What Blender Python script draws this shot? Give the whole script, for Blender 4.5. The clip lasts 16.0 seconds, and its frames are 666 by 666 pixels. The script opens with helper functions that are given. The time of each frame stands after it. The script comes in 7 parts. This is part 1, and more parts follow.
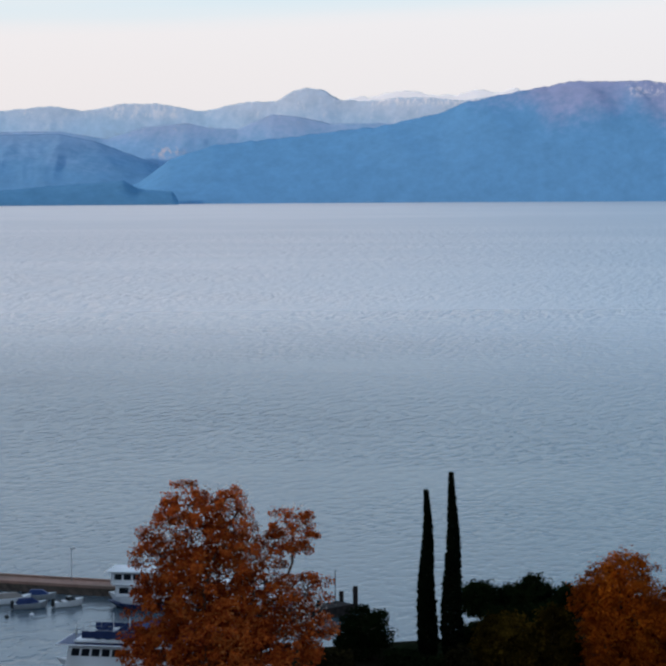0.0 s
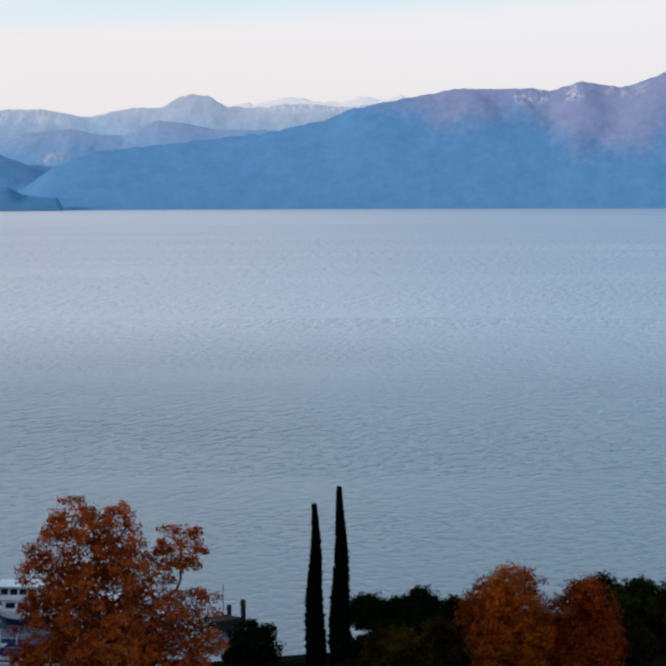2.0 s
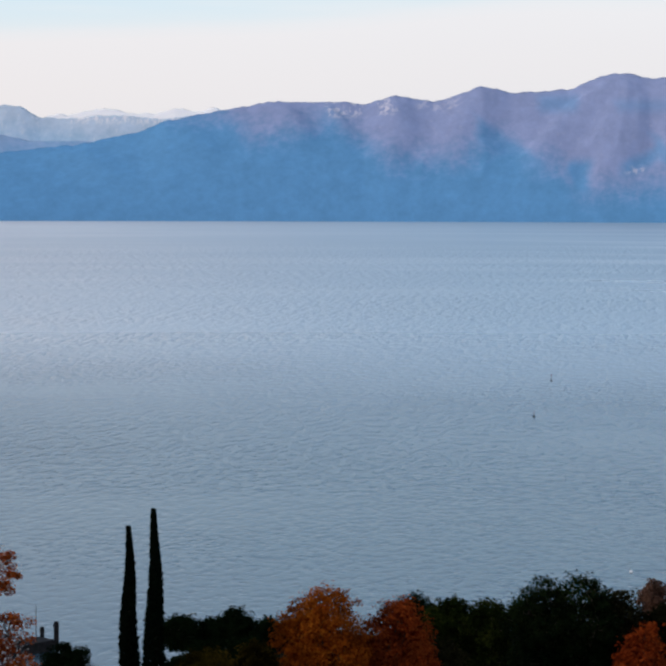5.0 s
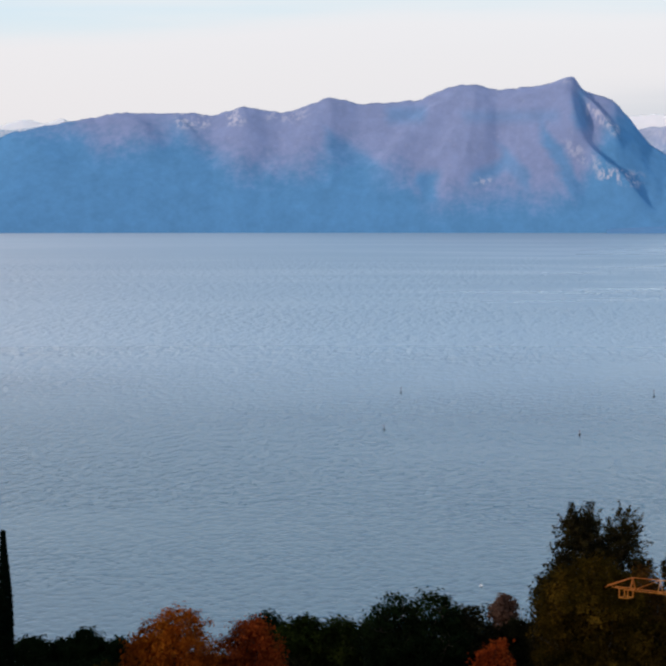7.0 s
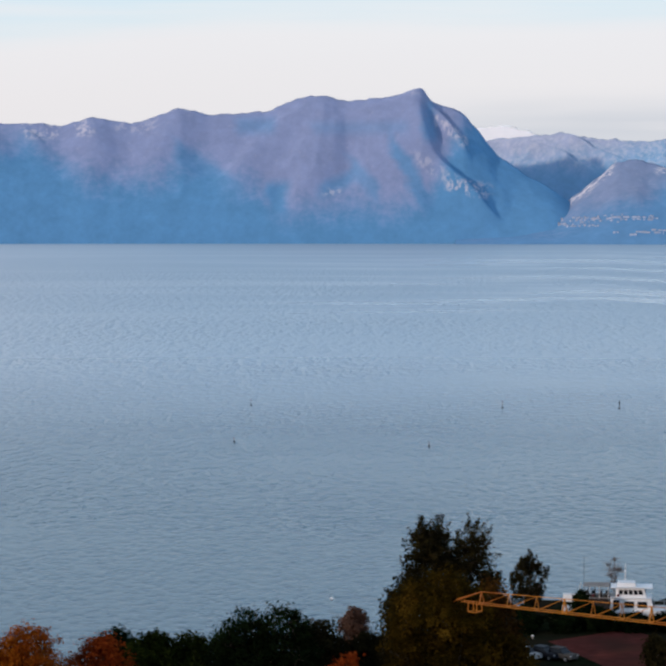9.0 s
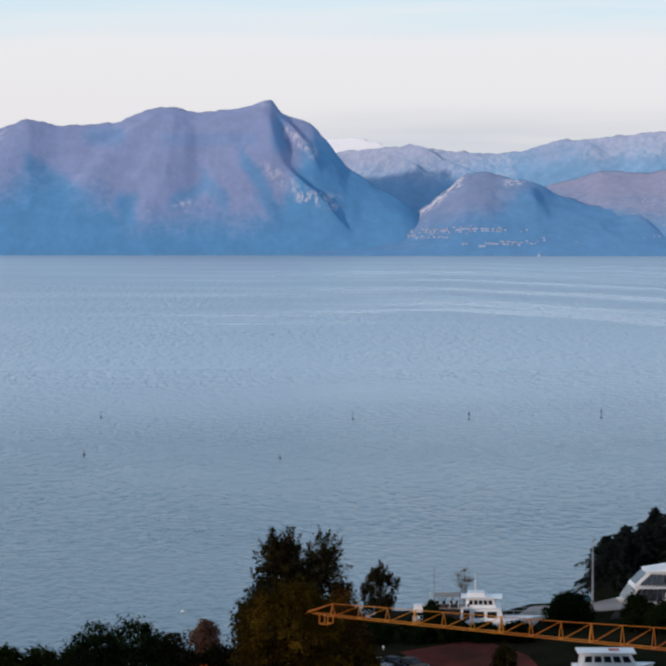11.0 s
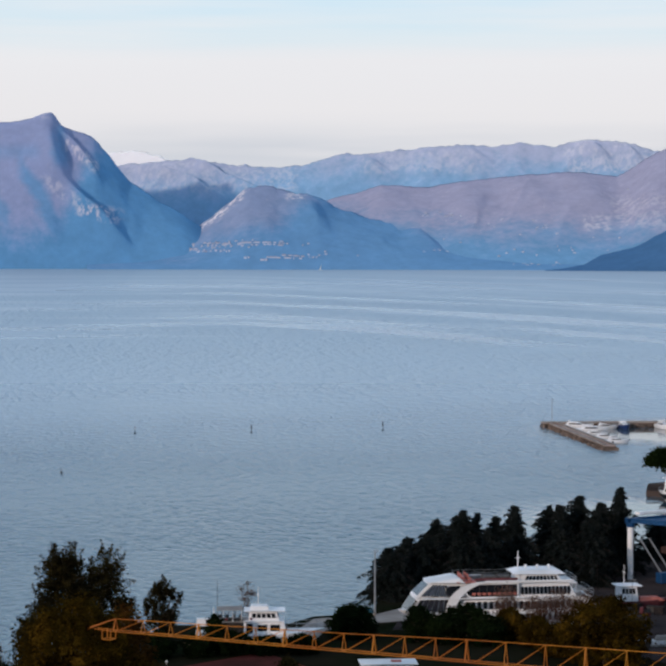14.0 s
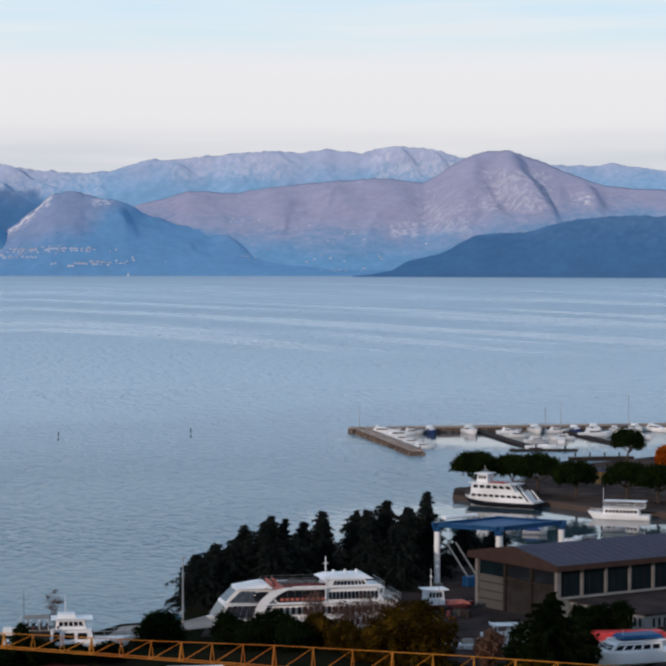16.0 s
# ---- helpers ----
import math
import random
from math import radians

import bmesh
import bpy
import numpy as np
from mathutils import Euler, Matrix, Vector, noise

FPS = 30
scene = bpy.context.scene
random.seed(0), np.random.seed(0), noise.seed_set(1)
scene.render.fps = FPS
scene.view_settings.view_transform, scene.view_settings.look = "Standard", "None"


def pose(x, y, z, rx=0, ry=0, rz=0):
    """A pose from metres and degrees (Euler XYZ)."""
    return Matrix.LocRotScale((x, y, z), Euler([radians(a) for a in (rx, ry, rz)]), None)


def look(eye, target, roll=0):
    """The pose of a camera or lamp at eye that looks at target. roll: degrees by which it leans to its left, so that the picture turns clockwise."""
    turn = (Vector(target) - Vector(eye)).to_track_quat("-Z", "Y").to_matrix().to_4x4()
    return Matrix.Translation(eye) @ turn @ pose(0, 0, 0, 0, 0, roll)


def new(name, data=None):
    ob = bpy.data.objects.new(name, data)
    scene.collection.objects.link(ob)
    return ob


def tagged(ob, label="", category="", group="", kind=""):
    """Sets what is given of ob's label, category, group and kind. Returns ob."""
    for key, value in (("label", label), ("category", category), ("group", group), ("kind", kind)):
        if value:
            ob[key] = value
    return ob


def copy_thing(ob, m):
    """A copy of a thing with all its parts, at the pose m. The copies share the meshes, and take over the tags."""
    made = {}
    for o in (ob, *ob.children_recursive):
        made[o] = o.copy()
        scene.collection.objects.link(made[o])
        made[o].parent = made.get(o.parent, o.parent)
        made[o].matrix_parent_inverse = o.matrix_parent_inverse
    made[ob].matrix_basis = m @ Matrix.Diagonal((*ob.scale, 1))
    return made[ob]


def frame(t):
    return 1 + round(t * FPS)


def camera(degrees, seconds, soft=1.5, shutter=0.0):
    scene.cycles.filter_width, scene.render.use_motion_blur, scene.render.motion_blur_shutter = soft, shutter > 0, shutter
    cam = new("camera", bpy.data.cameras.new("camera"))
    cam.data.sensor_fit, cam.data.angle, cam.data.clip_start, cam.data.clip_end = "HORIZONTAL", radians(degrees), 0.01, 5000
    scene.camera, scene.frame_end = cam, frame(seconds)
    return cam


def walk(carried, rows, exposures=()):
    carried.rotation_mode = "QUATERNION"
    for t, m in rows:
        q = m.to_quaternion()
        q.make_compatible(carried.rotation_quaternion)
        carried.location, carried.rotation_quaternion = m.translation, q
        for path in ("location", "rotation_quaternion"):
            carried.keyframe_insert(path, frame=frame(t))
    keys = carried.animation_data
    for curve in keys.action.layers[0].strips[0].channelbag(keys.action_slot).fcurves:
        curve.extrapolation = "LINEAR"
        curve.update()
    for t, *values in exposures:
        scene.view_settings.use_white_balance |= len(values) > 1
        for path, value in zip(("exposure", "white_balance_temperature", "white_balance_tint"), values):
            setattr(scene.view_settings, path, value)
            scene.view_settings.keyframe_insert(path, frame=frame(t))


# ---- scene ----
cam = camera(16.0, 16.0, soft=2.9)
EYE = 52.0
# seconds, bearing, pitch, roll, sideways and rise from the eye (degrees, metres)
ROWS = [
    (0.0, 0.001, -3.792, -0.337, 0.41, -3.00),
    (0.5, 0.706, -3.760, -0.399, 0.33, -2.83),
    (1.0, 1.391, -3.724, -0.317, 0.32, -2.65),
    (1.5, 2.091, -3.695, -0.263, 0.23, -2.44),
    (2.0, 2.771, -3.652, -0.199, 0.19, -2.22),
    (2.5, 3.432, -3.612, -0.160, 0.20, -2.04),
    (3.0, 4.141, -3.572, -0.117, 0.15, -1.82),
    (3.5, 4.864, -3.534, -0.046, 0.08, -1.62),
    (4.0, 5.575, -3.468, -0.029, 0.11, -1.47),
    (4.2, 5.892, -3.452, 0.018, 0.13, -1.46),
    (6.5, 10.032, -3.165, 0.078, 0.03, -0.58),
    (7.0, 10.914, -3.105, -0.011, 0.08, -0.44),
    (7.5, 11.812, -3.033, -0.056, 0.14, -0.31),
    (8.0, 12.721, -2.972, -0.025, 0.14, -0.23),
    (8.5, 13.628, -2.911, -0.021, 0.15, -0.13),
    (9.0, 14.542, -2.849, 0.001, 0.14, -0.04),
    (9.2, 14.907, -2.823, 0.001, 0.15, 0.01),
    (11.5, 19.061, -2.493, 0.077, 0.10, 0.04),
    (12.0, 19.958, -2.416, 0.113, 0.08, 0.06),
    (12.5, 20.857, -2.346, 0.101, 0.08, 0.05),
    (13.0, 21.753, -2.292, 0.106, 0.08, 0.02),
    (13.5, 22.603, -2.268, 0.136, 0.06, 0.04),
    (14.0, 23.432, -2.234, 0.107, 0.09, 0.02),
    (14.5, 24.249, -2.197, 0.110, 0.13, -0.00),
    (15.0, 25.134, -2.146, 0.117, 0.13, -0.04),
    (15.5, 26.406, -2.109, 0.127, 0.14, -0.01),
    (16.0, 28.071, -2.078, 0.133, 0.20, 0.02),
]
walk(cam, [(t, pose(dx, 0, EYE + dz, 90 + pitch, 0, -yaw) @ pose(0, 0, 0, 0, 0, roll)) for t, yaw, pitch, roll, dx, dz in ROWS],
     [(0.0, 0.06), (4.2, 0.05), (9.0, 0.02), (12.0, 0.0), (16.0, 0.0)])

# ---- light: pale veiled evening sky, low weak sun ----
SUN_ELEV, SUN_BEARING = 13.5, -118.0   # degrees; bearing from +y to the right
world = bpy.data.worlds.new("evening_sky")
scene.world = world
world.use_nodes = True


class Nodes:
    """Short hand for building a node tree."""

    def __init__(self, tree):
        self.tree = tree
        tree.nodes.clear()

    def add(self, kind, **props):
        node = self.tree.nodes.new(kind)
        ins = props.pop("ins", {})
        if "operation" in props:
            node.operation = props["operation"]
        if "use_clamp" in props:
            node.use_clamp = props["use_clamp"]
        if "data_type" in props:
            node.data_type = props["data_type"]
        if "blend_type" in props:
            node.blend_type = props["blend_type"]
        for key, value in ins.items():
            sock = node.inputs[key]
            if isinstance(value, bpy.types.NodeSocket):
                self.tree.links.new(value, sock)
            else:
                sock.default_value = value
        return node

    def smooth(self, ins):
        node = self.add("ShaderNodeMapRange", ins=ins)
        node.interpolation_type = "SMOOTHSTEP"
        return node

    def math(self, op, a, b=0.0, clamp=False):
        return self.add("ShaderNodeMath", operation=op, use_clamp=clamp, ins={0: a, 1: b}).outputs[0]

    def mix(self, fac, a, b, blend="MIX"):
        node = self.add("ShaderNodeMix", data_type="RGBA", blend_type=blend)
        for sock, value in ((node.inputs[0], fac), (node.inputs[6], a), (node.inputs[7], b)):
            if isinstance(value, bpy.types.NodeSocket):
                self.tree.links.new(value, sock)
            else:
                sock.default_value = value if not isinstance(value, tuple) or len(value) == 4 else (*value, 1)
        return node.outputs[2]

    def noise(self, vec, scale, detail=3.0, rough=0.55):
        return self.add("ShaderNodeTexNoise", ins={"Vector": vec, "Scale": scale, "Detail": detail, "Roughness": rough}).outputs["Fac"]

    def ramp(self, fac, stops, ease="LINEAR"):
        node = self.add("ShaderNodeValToRGB", ins={0: fac})
        node.color_ramp.interpolation = ease
        els = node.color_ramp.elements
        while len(els) < len(stops):
            els.new(0.5)
        for el, (pos, col) in zip(els, stops):
            el.position = pos
            el.color = (*col, 1) if isinstance(col, tuple) else (col, col, col, 1)
        return node.outputs[0]

    def scaled(self, vec, sx, sy, sz, rz=0.0):
        return self.add("ShaderNodeMapping", ins={"Vector": vec, "Scale": (sx, sy, sz), "Rotation": (0, 0, rz)}).outputs[0]


n = Nodes(world.node_tree)
direction = n.add("ShaderNodeTexCoord").outputs["Generated"]
air = n.add("ShaderNodeTexSky")
air.sky_type, air.sun_disc, air.altitude, air.dust_density = "NISHITA", False, 100, 1.5
air.sun_elevation, air.sun_rotation = radians(SUN_ELEV), radians(SUN_BEARING)
sky = air.outputs[0]
up = n.add("ShaderNodeSeparateXYZ", ins={0: direction}).outputs[2]
# a thin high veil: pale near the skyline, blue showing through above it
sweep = n.noise(n.scaled(direction, 2.2, 2.2, 9.0), 1.6, 3.0, 0.5)
way = n.add("ShaderNodeSeparateXYZ", ins={0: direction})
bearing = n.math("MULTIPLY", n.math("ARCTAN2", way.outputs[0], way.outputs[1]), 180 / math.pi)
rim = n.math("ADD", n.smooth(ins={0: bearing, 1: 4.0, 2: 13.0, 3: 0.0, 4: 0.0105}).outputs[0], n.math("MULTIPLY", n.math("MINIMUM", bearing, 4.0), 0.0005))
lifted = n.math("ADD", n.math("SUBTRACT", n.math("ADD", up, 0.0075), rim), n.math("MULTIPLY", n.math("SUBTRACT", sweep, 0.5), 0.012))
veil = n.ramp(lifted, [(0.0, (7.9, 7.8, 8.2)), (0.050, (8.4, 8.25, 8.55)), (0.0725, (8.5, 8.45, 8.8)), (0.0795, (7.2, 8.35, 9.1)), (0.105, (6.2, 8.2, 9.7)), (0.17, (4.6, 7.1, 9.9)), (0.4, (3.8, 5.8, 8.6)), (1.0, (2.6, 3.6, 5.0))])
drift = n.noise(n.scaled(direction, 3.0, 3.0, 55.0), 2.2, 4.0, 0.5)
drift2 = n.noise(n.scaled(direction, 5.0, 5.0, 60.0), 2.0, 2.0, 0.45)
patch = n.ramp(n.math("ADD", n.math("MULTIPLY", drift, 0.75), n.math("MULTIPLY", drift2, 0.25)), [(0.40, 0.0), (0.62, 1.0)])
high = n.ramp(up, [(0.064, 0.0), (0.085, 0.6), (0.2, 0.3), (0.6, 0.1)])
clouded = n.mix(n.math("MULTIPLY", patch, high), veil, (8.6, 8.65, 8.95))
# a low grey bank over the skyline, on the side away from the sun
bank = n.math("MULTIPLY", n.ramp(drift2, [(0.30, 0.35), (0.60, 1.0)]), n.ramp(up, [(0.024, 0.3), (0.033, 1.0), (0.039, 1.0), (0.052, 0.0)]))
bank = n.math("MULTIPLY", bank, n.smooth(ins={0: bearing, 1: 14.5, 2: 19.0}).outputs[0])
clouded = n.mix(n.math("MULTIPLY", bank, 0.75), clouded, (5.9, 6.3, 7.1))
# the side towards the sun is a little creamier
sunward = n.add("ShaderNodeVectorMath", operation="DOT_PRODUCT", ins={0: direction, 1: (math.sin(radians(SUN_BEARING)), math.cos(radians(SUN_BEARING)), 0.0)}).outputs["Value"]
cream = n.smooth(ins={0: sunward, 1: -0.72, 2: -0.22}).outputs[0]
clouded = n.mix(cream, clouded, n.mix(1.0, clouded, (1.03, 0.99, 0.968), "MULTIPLY"))
whole = n.mix(0.94, sky, clouded)
back = n.add("ShaderNodeBackground", ins={"Color": whole, "Strength": 0.1})
n.add("ShaderNodeOutputWorld", ins={0: back.outputs[0]})

sun = new("sun", bpy.data.lights.new("sun", "SUN"))
sun.data.energy, sun.data.angle, sun.data.color = 2.0, radians(2), (1.0, 0.82, 0.70)
b, e = radians(SUN_BEARING), radians(SUN_ELEV)
sun.matrix_world = look((math.sin(b) * math.cos(e) * 500, math.cos(b) * math.cos(e) * 500, math.sin(e) * 500 + 50), (0, 0, 50))

# ---- materials ----
def material(name, colour, rough=0.6, spread=0.25, grain=3.0, bump=0.0, metal=0.0, second=None, blotch=0.4, per="", spec=0.12):
    """A surface with variation at two scales. per: 'island' or 'object' varies whole pieces."""
    m = bpy.data.materials.new(name)
    m.use_nodes = True
    n = Nodes(m.node_tree)
    pos = n.add("ShaderNodeNewGeometry").outputs["Position"]
    fine, wide = n.noise(pos, grain, 4.0), n.noise(pos, grain * 0.13, 2.0)
    dark = tuple(c * (1 - spread) for c in colour)
    light = tuple(min(1, c * (1 + spread)) for c in colour)
    col = n.mix(n.ramp(fine, [(0.3, 0.0), (0.7, 1.0)]), dark, light)
    if second:
        col = n.mix(n.ramp(wide, [(0.5 - blotch * 0.3, 0.0), (0.5 + blotch * 0.3, 1.0)]), col, second)
    if per == "island":
        r = n.add("ShaderNodeNewGeometry").outputs["Random Per Island"]
        col = n.mix(1.0, col, n.ramp(r, [(0.0, 0.55), (1.0, 1.35)]), "MULTIPLY")
    if per == "object":
        r = n.add("ShaderNodeObjectInfo").outputs["Random"]
        col = n.mix(1.0, col, n.ramp(r, [(0.0, 0.8), (1.0, 1.2)]), "MULTIPLY")
    shader = n.add("ShaderNodeBsdfPrincipled", ins={"Base Color": col, "Roughness": rough, "Metallic": metal, "Specular IOR Level": spec})
    if bump:
        b = n.add("ShaderNodeBump", ins={"Height": fine, "Strength": bump, "Distance": 0.05})
        n.tree.links.new(b.outputs[0], shader.inputs["Normal"])
    n.add("ShaderNodeOutputMaterial", ins={0: shader.outputs[0]})
    return m


def leaf_material(name, colours, clump=0.35, vary=0.22):
    """Leaves: each leaf and each clump in its own shade of the given colours, a little light coming through."""
    m = bpy.data.materials.new(name)
    m.use_nodes = True
    n = Nodes(m.node_tree)
    geo = n.add("ShaderNodeNewGeometry")
    leaf = geo.outputs["Random Per Island"]
    wide = n.noise(geo.outputs["Position"], clump, 3.0)
    mixed = n.math("ADD", n.math("MULTIPLY", leaf, vary), n.math("MULTIPLY", wide, 1.0 - vary))
    step = 0.5 / max(1, len(colours) - 1) if len(colours) < 5 else 0.14
    col = n.ramp(mixed, [(0.25 + i * step, c) for i, c in enumerate(colours)])
    face = n.add("ShaderNodeBsdfPrincipled", ins={"Base Color": col, "Roughness": 0.9, "Specular IOR Level": 0.0})
    glow = n.add("ShaderNodeBsdfTranslucent", ins={"Color": col})
    both = n.add("ShaderNodeMixShader", ins={0: 0.2, 1: face.outputs[0], 2: glow.outputs[0]})
    n.add("ShaderNodeOutputMaterial", ins={0: both.outputs[0]})
    return m


def mountain_material(name, hazy_wood, sunlit_slope, rock, line, soft=45.0, rocky=0.3, outcrops=(), snow=None, shade_patches=()):
    """Distant hills with haze, shade and sun put into the colours: woods in blue shade below, sunlit open slopes above
    a line that changes with the bearing, pale rock in outcrops, snow on the tops.
    line: bearing and height of the upper edge of the painted shade. Outcrops and patches of painted shade: two
    bearings, two heights and how bare or shaded; an outcrop may run downhill."""
    m = bpy.data.materials.new(name)
    m.use_nodes = True
    n = Nodes(m.node_tree)
    pos = n.add("ShaderNodeNewGeometry").outputs["Position"]
    xyz = n.add("ShaderNodeSeparateXYZ", ins={0: pos})
    z = xyz.outputs[2]
    bearing = n.math("MULTIPLY", n.math("ARCTAN2", xyz.outputs[0], xyz.outputs[1]), 180 / math.pi)
    wide, fine = n.noise(pos, 0.014, 4.0, 0.6), n.noise(pos, 0.075, 4.0, 0.7)
    edge = n.math("MULTIPLY", n.ramp(n.math("DIVIDE", n.math("ADD", bearing, 20.0), 60.0), [((a + 20) / 60, h / 300) for a, h in line]), 300.0)
    over = n.math("SUBTRACT", n.math("ADD", z, n.math("MULTIPLY", n.math("SUBTRACT", wide, 0.5), 90.0)), edge)
    over = n.math("ADD", over, n.math("MULTIPLY", n.math("SUBTRACT", fine, 0.5), 85.0))
    f = n.smooth(ins={0: over, 1: -soft, 2: soft}).outputs[0]
    loose = n.math("ADD", bearing, n.math("MULTIPLY", n.math("SUBTRACT", wide, 0.5), 0.7))

    def within(lo, hi, z0, z1, soft_a, soft_z, drop=0.0):
        """1 inside two bearings and two heights, with loose edges; drop: how far it falls for each degree."""
        z = n.math("ADD", xyz.outputs[2], n.math("MULTIPLY", n.math("SUBTRACT", loose, lo), drop)) if drop else xyz.outputs[2]
        inside = n.smooth(ins={0: loose, 1: lo - soft_a, 2: lo + soft_a}).outputs[0]
        inside = n.math("MULTIPLY", inside, n.smooth(ins={0: loose, 1: hi + soft_a, 2: hi - soft_a}).outputs[0])
        inside = n.math("MULTIPLY", inside, n.smooth(ins={0: z, 1: z0 - soft_z, 2: z0 + soft_z}).outputs[0])
        return n.math("MULTIPLY", inside, n.smooth(ins={0: z, 1: z1 + soft_z, 2: z1 - soft_z}).outputs[0])

    # gully shade, painted by mixing back to the blue of the lower slopes
    for lo, hi, z0, z1, much, *drop in shade_patches:
        f = n.math("MULTIPLY", f, n.math("SUBTRACT", 1.0, n.math("MULTIPLY", within(lo, hi, z0, z1, 0.16, 14, *drop), much)))
    col = n.mix(f, hazy_wood, sunlit_slope)
    col = n.mix(1.0, col, n.ramp(fine, [(0.25, 0.92), (0.75, 1.08)]), "MULTIPLY")
    col = n.mix(1.0, col, n.ramp(n.noise(pos, 0.028, 3.0, 0.6), [(0.3, 0.93), (0.7, 1.07)]), "MULTIPLY")
    streak = n.noise(n.scaled(pos, 1.5, 1.5, 0.5), 0.06, 5.0, 0.7)
    bare = n.math("MULTIPLY", n.ramp(streak, [(0.58, 0.0), (0.70, 1.0)]), n.math("MULTIPLY", f, rocky))
    for lo, hi, z0, z1, much, *drop in outcrops:
        spots = n.ramp(streak, [(0.47, 0.0), (0.58, 1.0)])
        bare = n.math("MAXIMUM", bare, n.math("MULTIPLY", n.math("MULTIPLY", within(lo, hi, z0, z1, 0.12, 7, *drop), spots), much))
    col = n.mix(bare, col, rock)
    if snow:
        s = n.smooth(ins={0: n.math("ADD", z, n.math("MULTIPLY", n.math("SUBTRACT", fine, 0.5), 60.0)), 1: snow[0], 2: snow[1]}).outputs[0]
        col = n.mix(s, col, (0.97, 0.95, 0.94))
    shader = n.add("ShaderNodeBsdfDiffuse", ins={"Color": col, "Roughness": 0.5})
    n.add("ShaderNodeOutputMaterial", ins={0: shader.outputs[0]})
    return m


def water_material():
    m = bpy.data.materials.new("lake_water")
    m.use_nodes = True
    n = Nodes(m.node_tree)
    pos = n.add("ShaderNodeNewGeometry").outputs["Position"]
    dist = n.add("ShaderNodeVectorMath", operation="LENGTH", ins={0: pos}).outputs["Value"]

    def band(d0, d1, d2, d3):
        """1 between two distances, easing to 0 on both sides."""
        rise = n.smooth(ins={0: dist, 1: d0, 2: d1}).outputs[0]
        return n.math("MULTIPLY", rise, n.smooth(ins={0: dist, 1: d3, 2: d2}).outputs[0])

    # short wind ripples near the shore, longer chop further out
    def waves(scale, along):
        raw = n.noise(n.scaled(n.scaled(pos, 1, 1, 1, 0.26), 1.5, along, 1), scale, 2.0, 0.5)
        return n.ramp(raw, [(0.30, 0.0), (0.52, 0.85), (0.75, 1.0)], "EASE")

    rip = n.math("MULTIPLY", waves(0.40, 0.80), band(100, 160, 500, 1300))
    chop = n.math("MULTIPLY", waves(0.30, 0.5), band(260, 560, 1000, 1800))
    roll = n.math("MULTIPLY", waves(0.15, 0.4), band(600, 1000, 1700, 2600))
    gust = n.noise(n.scaled(pos, 0.006, 0.012, 1, 0.2), 1.0, 3.0)
    # long lanes, smoother and with their sheen painted in, lie across the open lake and swing towards the shore in the
    # east
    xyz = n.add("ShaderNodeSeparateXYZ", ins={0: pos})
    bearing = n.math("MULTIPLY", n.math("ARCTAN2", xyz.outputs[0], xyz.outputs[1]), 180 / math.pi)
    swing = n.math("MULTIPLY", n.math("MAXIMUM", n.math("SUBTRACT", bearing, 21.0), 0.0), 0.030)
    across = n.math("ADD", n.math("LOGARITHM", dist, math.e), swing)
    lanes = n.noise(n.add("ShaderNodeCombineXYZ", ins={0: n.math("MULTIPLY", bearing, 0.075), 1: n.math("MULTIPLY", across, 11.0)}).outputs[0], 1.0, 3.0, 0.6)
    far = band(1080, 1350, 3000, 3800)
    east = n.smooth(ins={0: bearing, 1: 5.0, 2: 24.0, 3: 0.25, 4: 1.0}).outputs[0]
    lane_sheen = n.math("MULTIPLY", n.math("MULTIPLY", n.ramp(lanes, [(0.47, 0.0), (0.60, 1.0)]), far), east)
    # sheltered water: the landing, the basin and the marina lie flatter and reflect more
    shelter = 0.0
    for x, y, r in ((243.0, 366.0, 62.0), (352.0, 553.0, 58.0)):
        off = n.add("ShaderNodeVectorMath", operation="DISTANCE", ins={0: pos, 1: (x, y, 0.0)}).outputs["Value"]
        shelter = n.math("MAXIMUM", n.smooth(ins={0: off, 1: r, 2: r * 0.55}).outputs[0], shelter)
    height = n.math("ADD", n.math("ADD", n.math("MULTIPLY", rip, 0.55), n.math("MULTIPLY", chop, 1.8)), n.math("MULTIPLY", roll, 5.0))
    near = n.smooth(ins={0: dist, 1: 260.0, 2: 620.0, 3: 0.34, 4: 1.0}).outputs[0]
    strength = n.math("MULTIPLY", near, n.math("ADD", 0.14, n.math("MULTIPLY", n.ramp(gust, [(0.3, 0.0), (0.75, 1.0)]), 0.52)))
    strength = n.math("MULTIPLY", strength, n.math("SUBTRACT", 1.0, n.math("MULTIPLY", shelter, 0.95)))
    bump = n.add("ShaderNodeBump", ins={"Height": height, "Strength": strength, "Distance": 1.4})
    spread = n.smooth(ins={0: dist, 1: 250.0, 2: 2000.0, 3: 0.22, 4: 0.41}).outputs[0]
    rough = n.math("ADD", spread, n.math("ADD", n.math("MULTIPLY", lane_sheen, -0.18), n.math("MULTIPLY", shelter, -0.19)))
    # pale sky reflection is painted into the body colour, stronger with distance
    far_sheen = n.smooth(ins={0: dist, 1: 290.0, 2: 920.0}).outputs[0]
    body = n.mix(n.ramp(gust, [(0.3, 0.0), (0.7, 1.0)]), n.mix(far_sheen, (0.007, 0.062, 0.092), (0.372, 0.468, 0.540)), n.mix(far_sheen, (0.011, 0.074, 0.106), (0.398, 0.494, 0.566)))
    # the bright sheen of the lanes is mixed into the body colour
    body = n.mix(n.math("MULTIPLY", lane_sheen, 0.75), body, (0.50, 0.56, 0.61))
    # sheltered water swaps the painted sheen for a dark body colour
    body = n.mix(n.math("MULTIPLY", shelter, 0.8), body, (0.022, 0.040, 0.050))
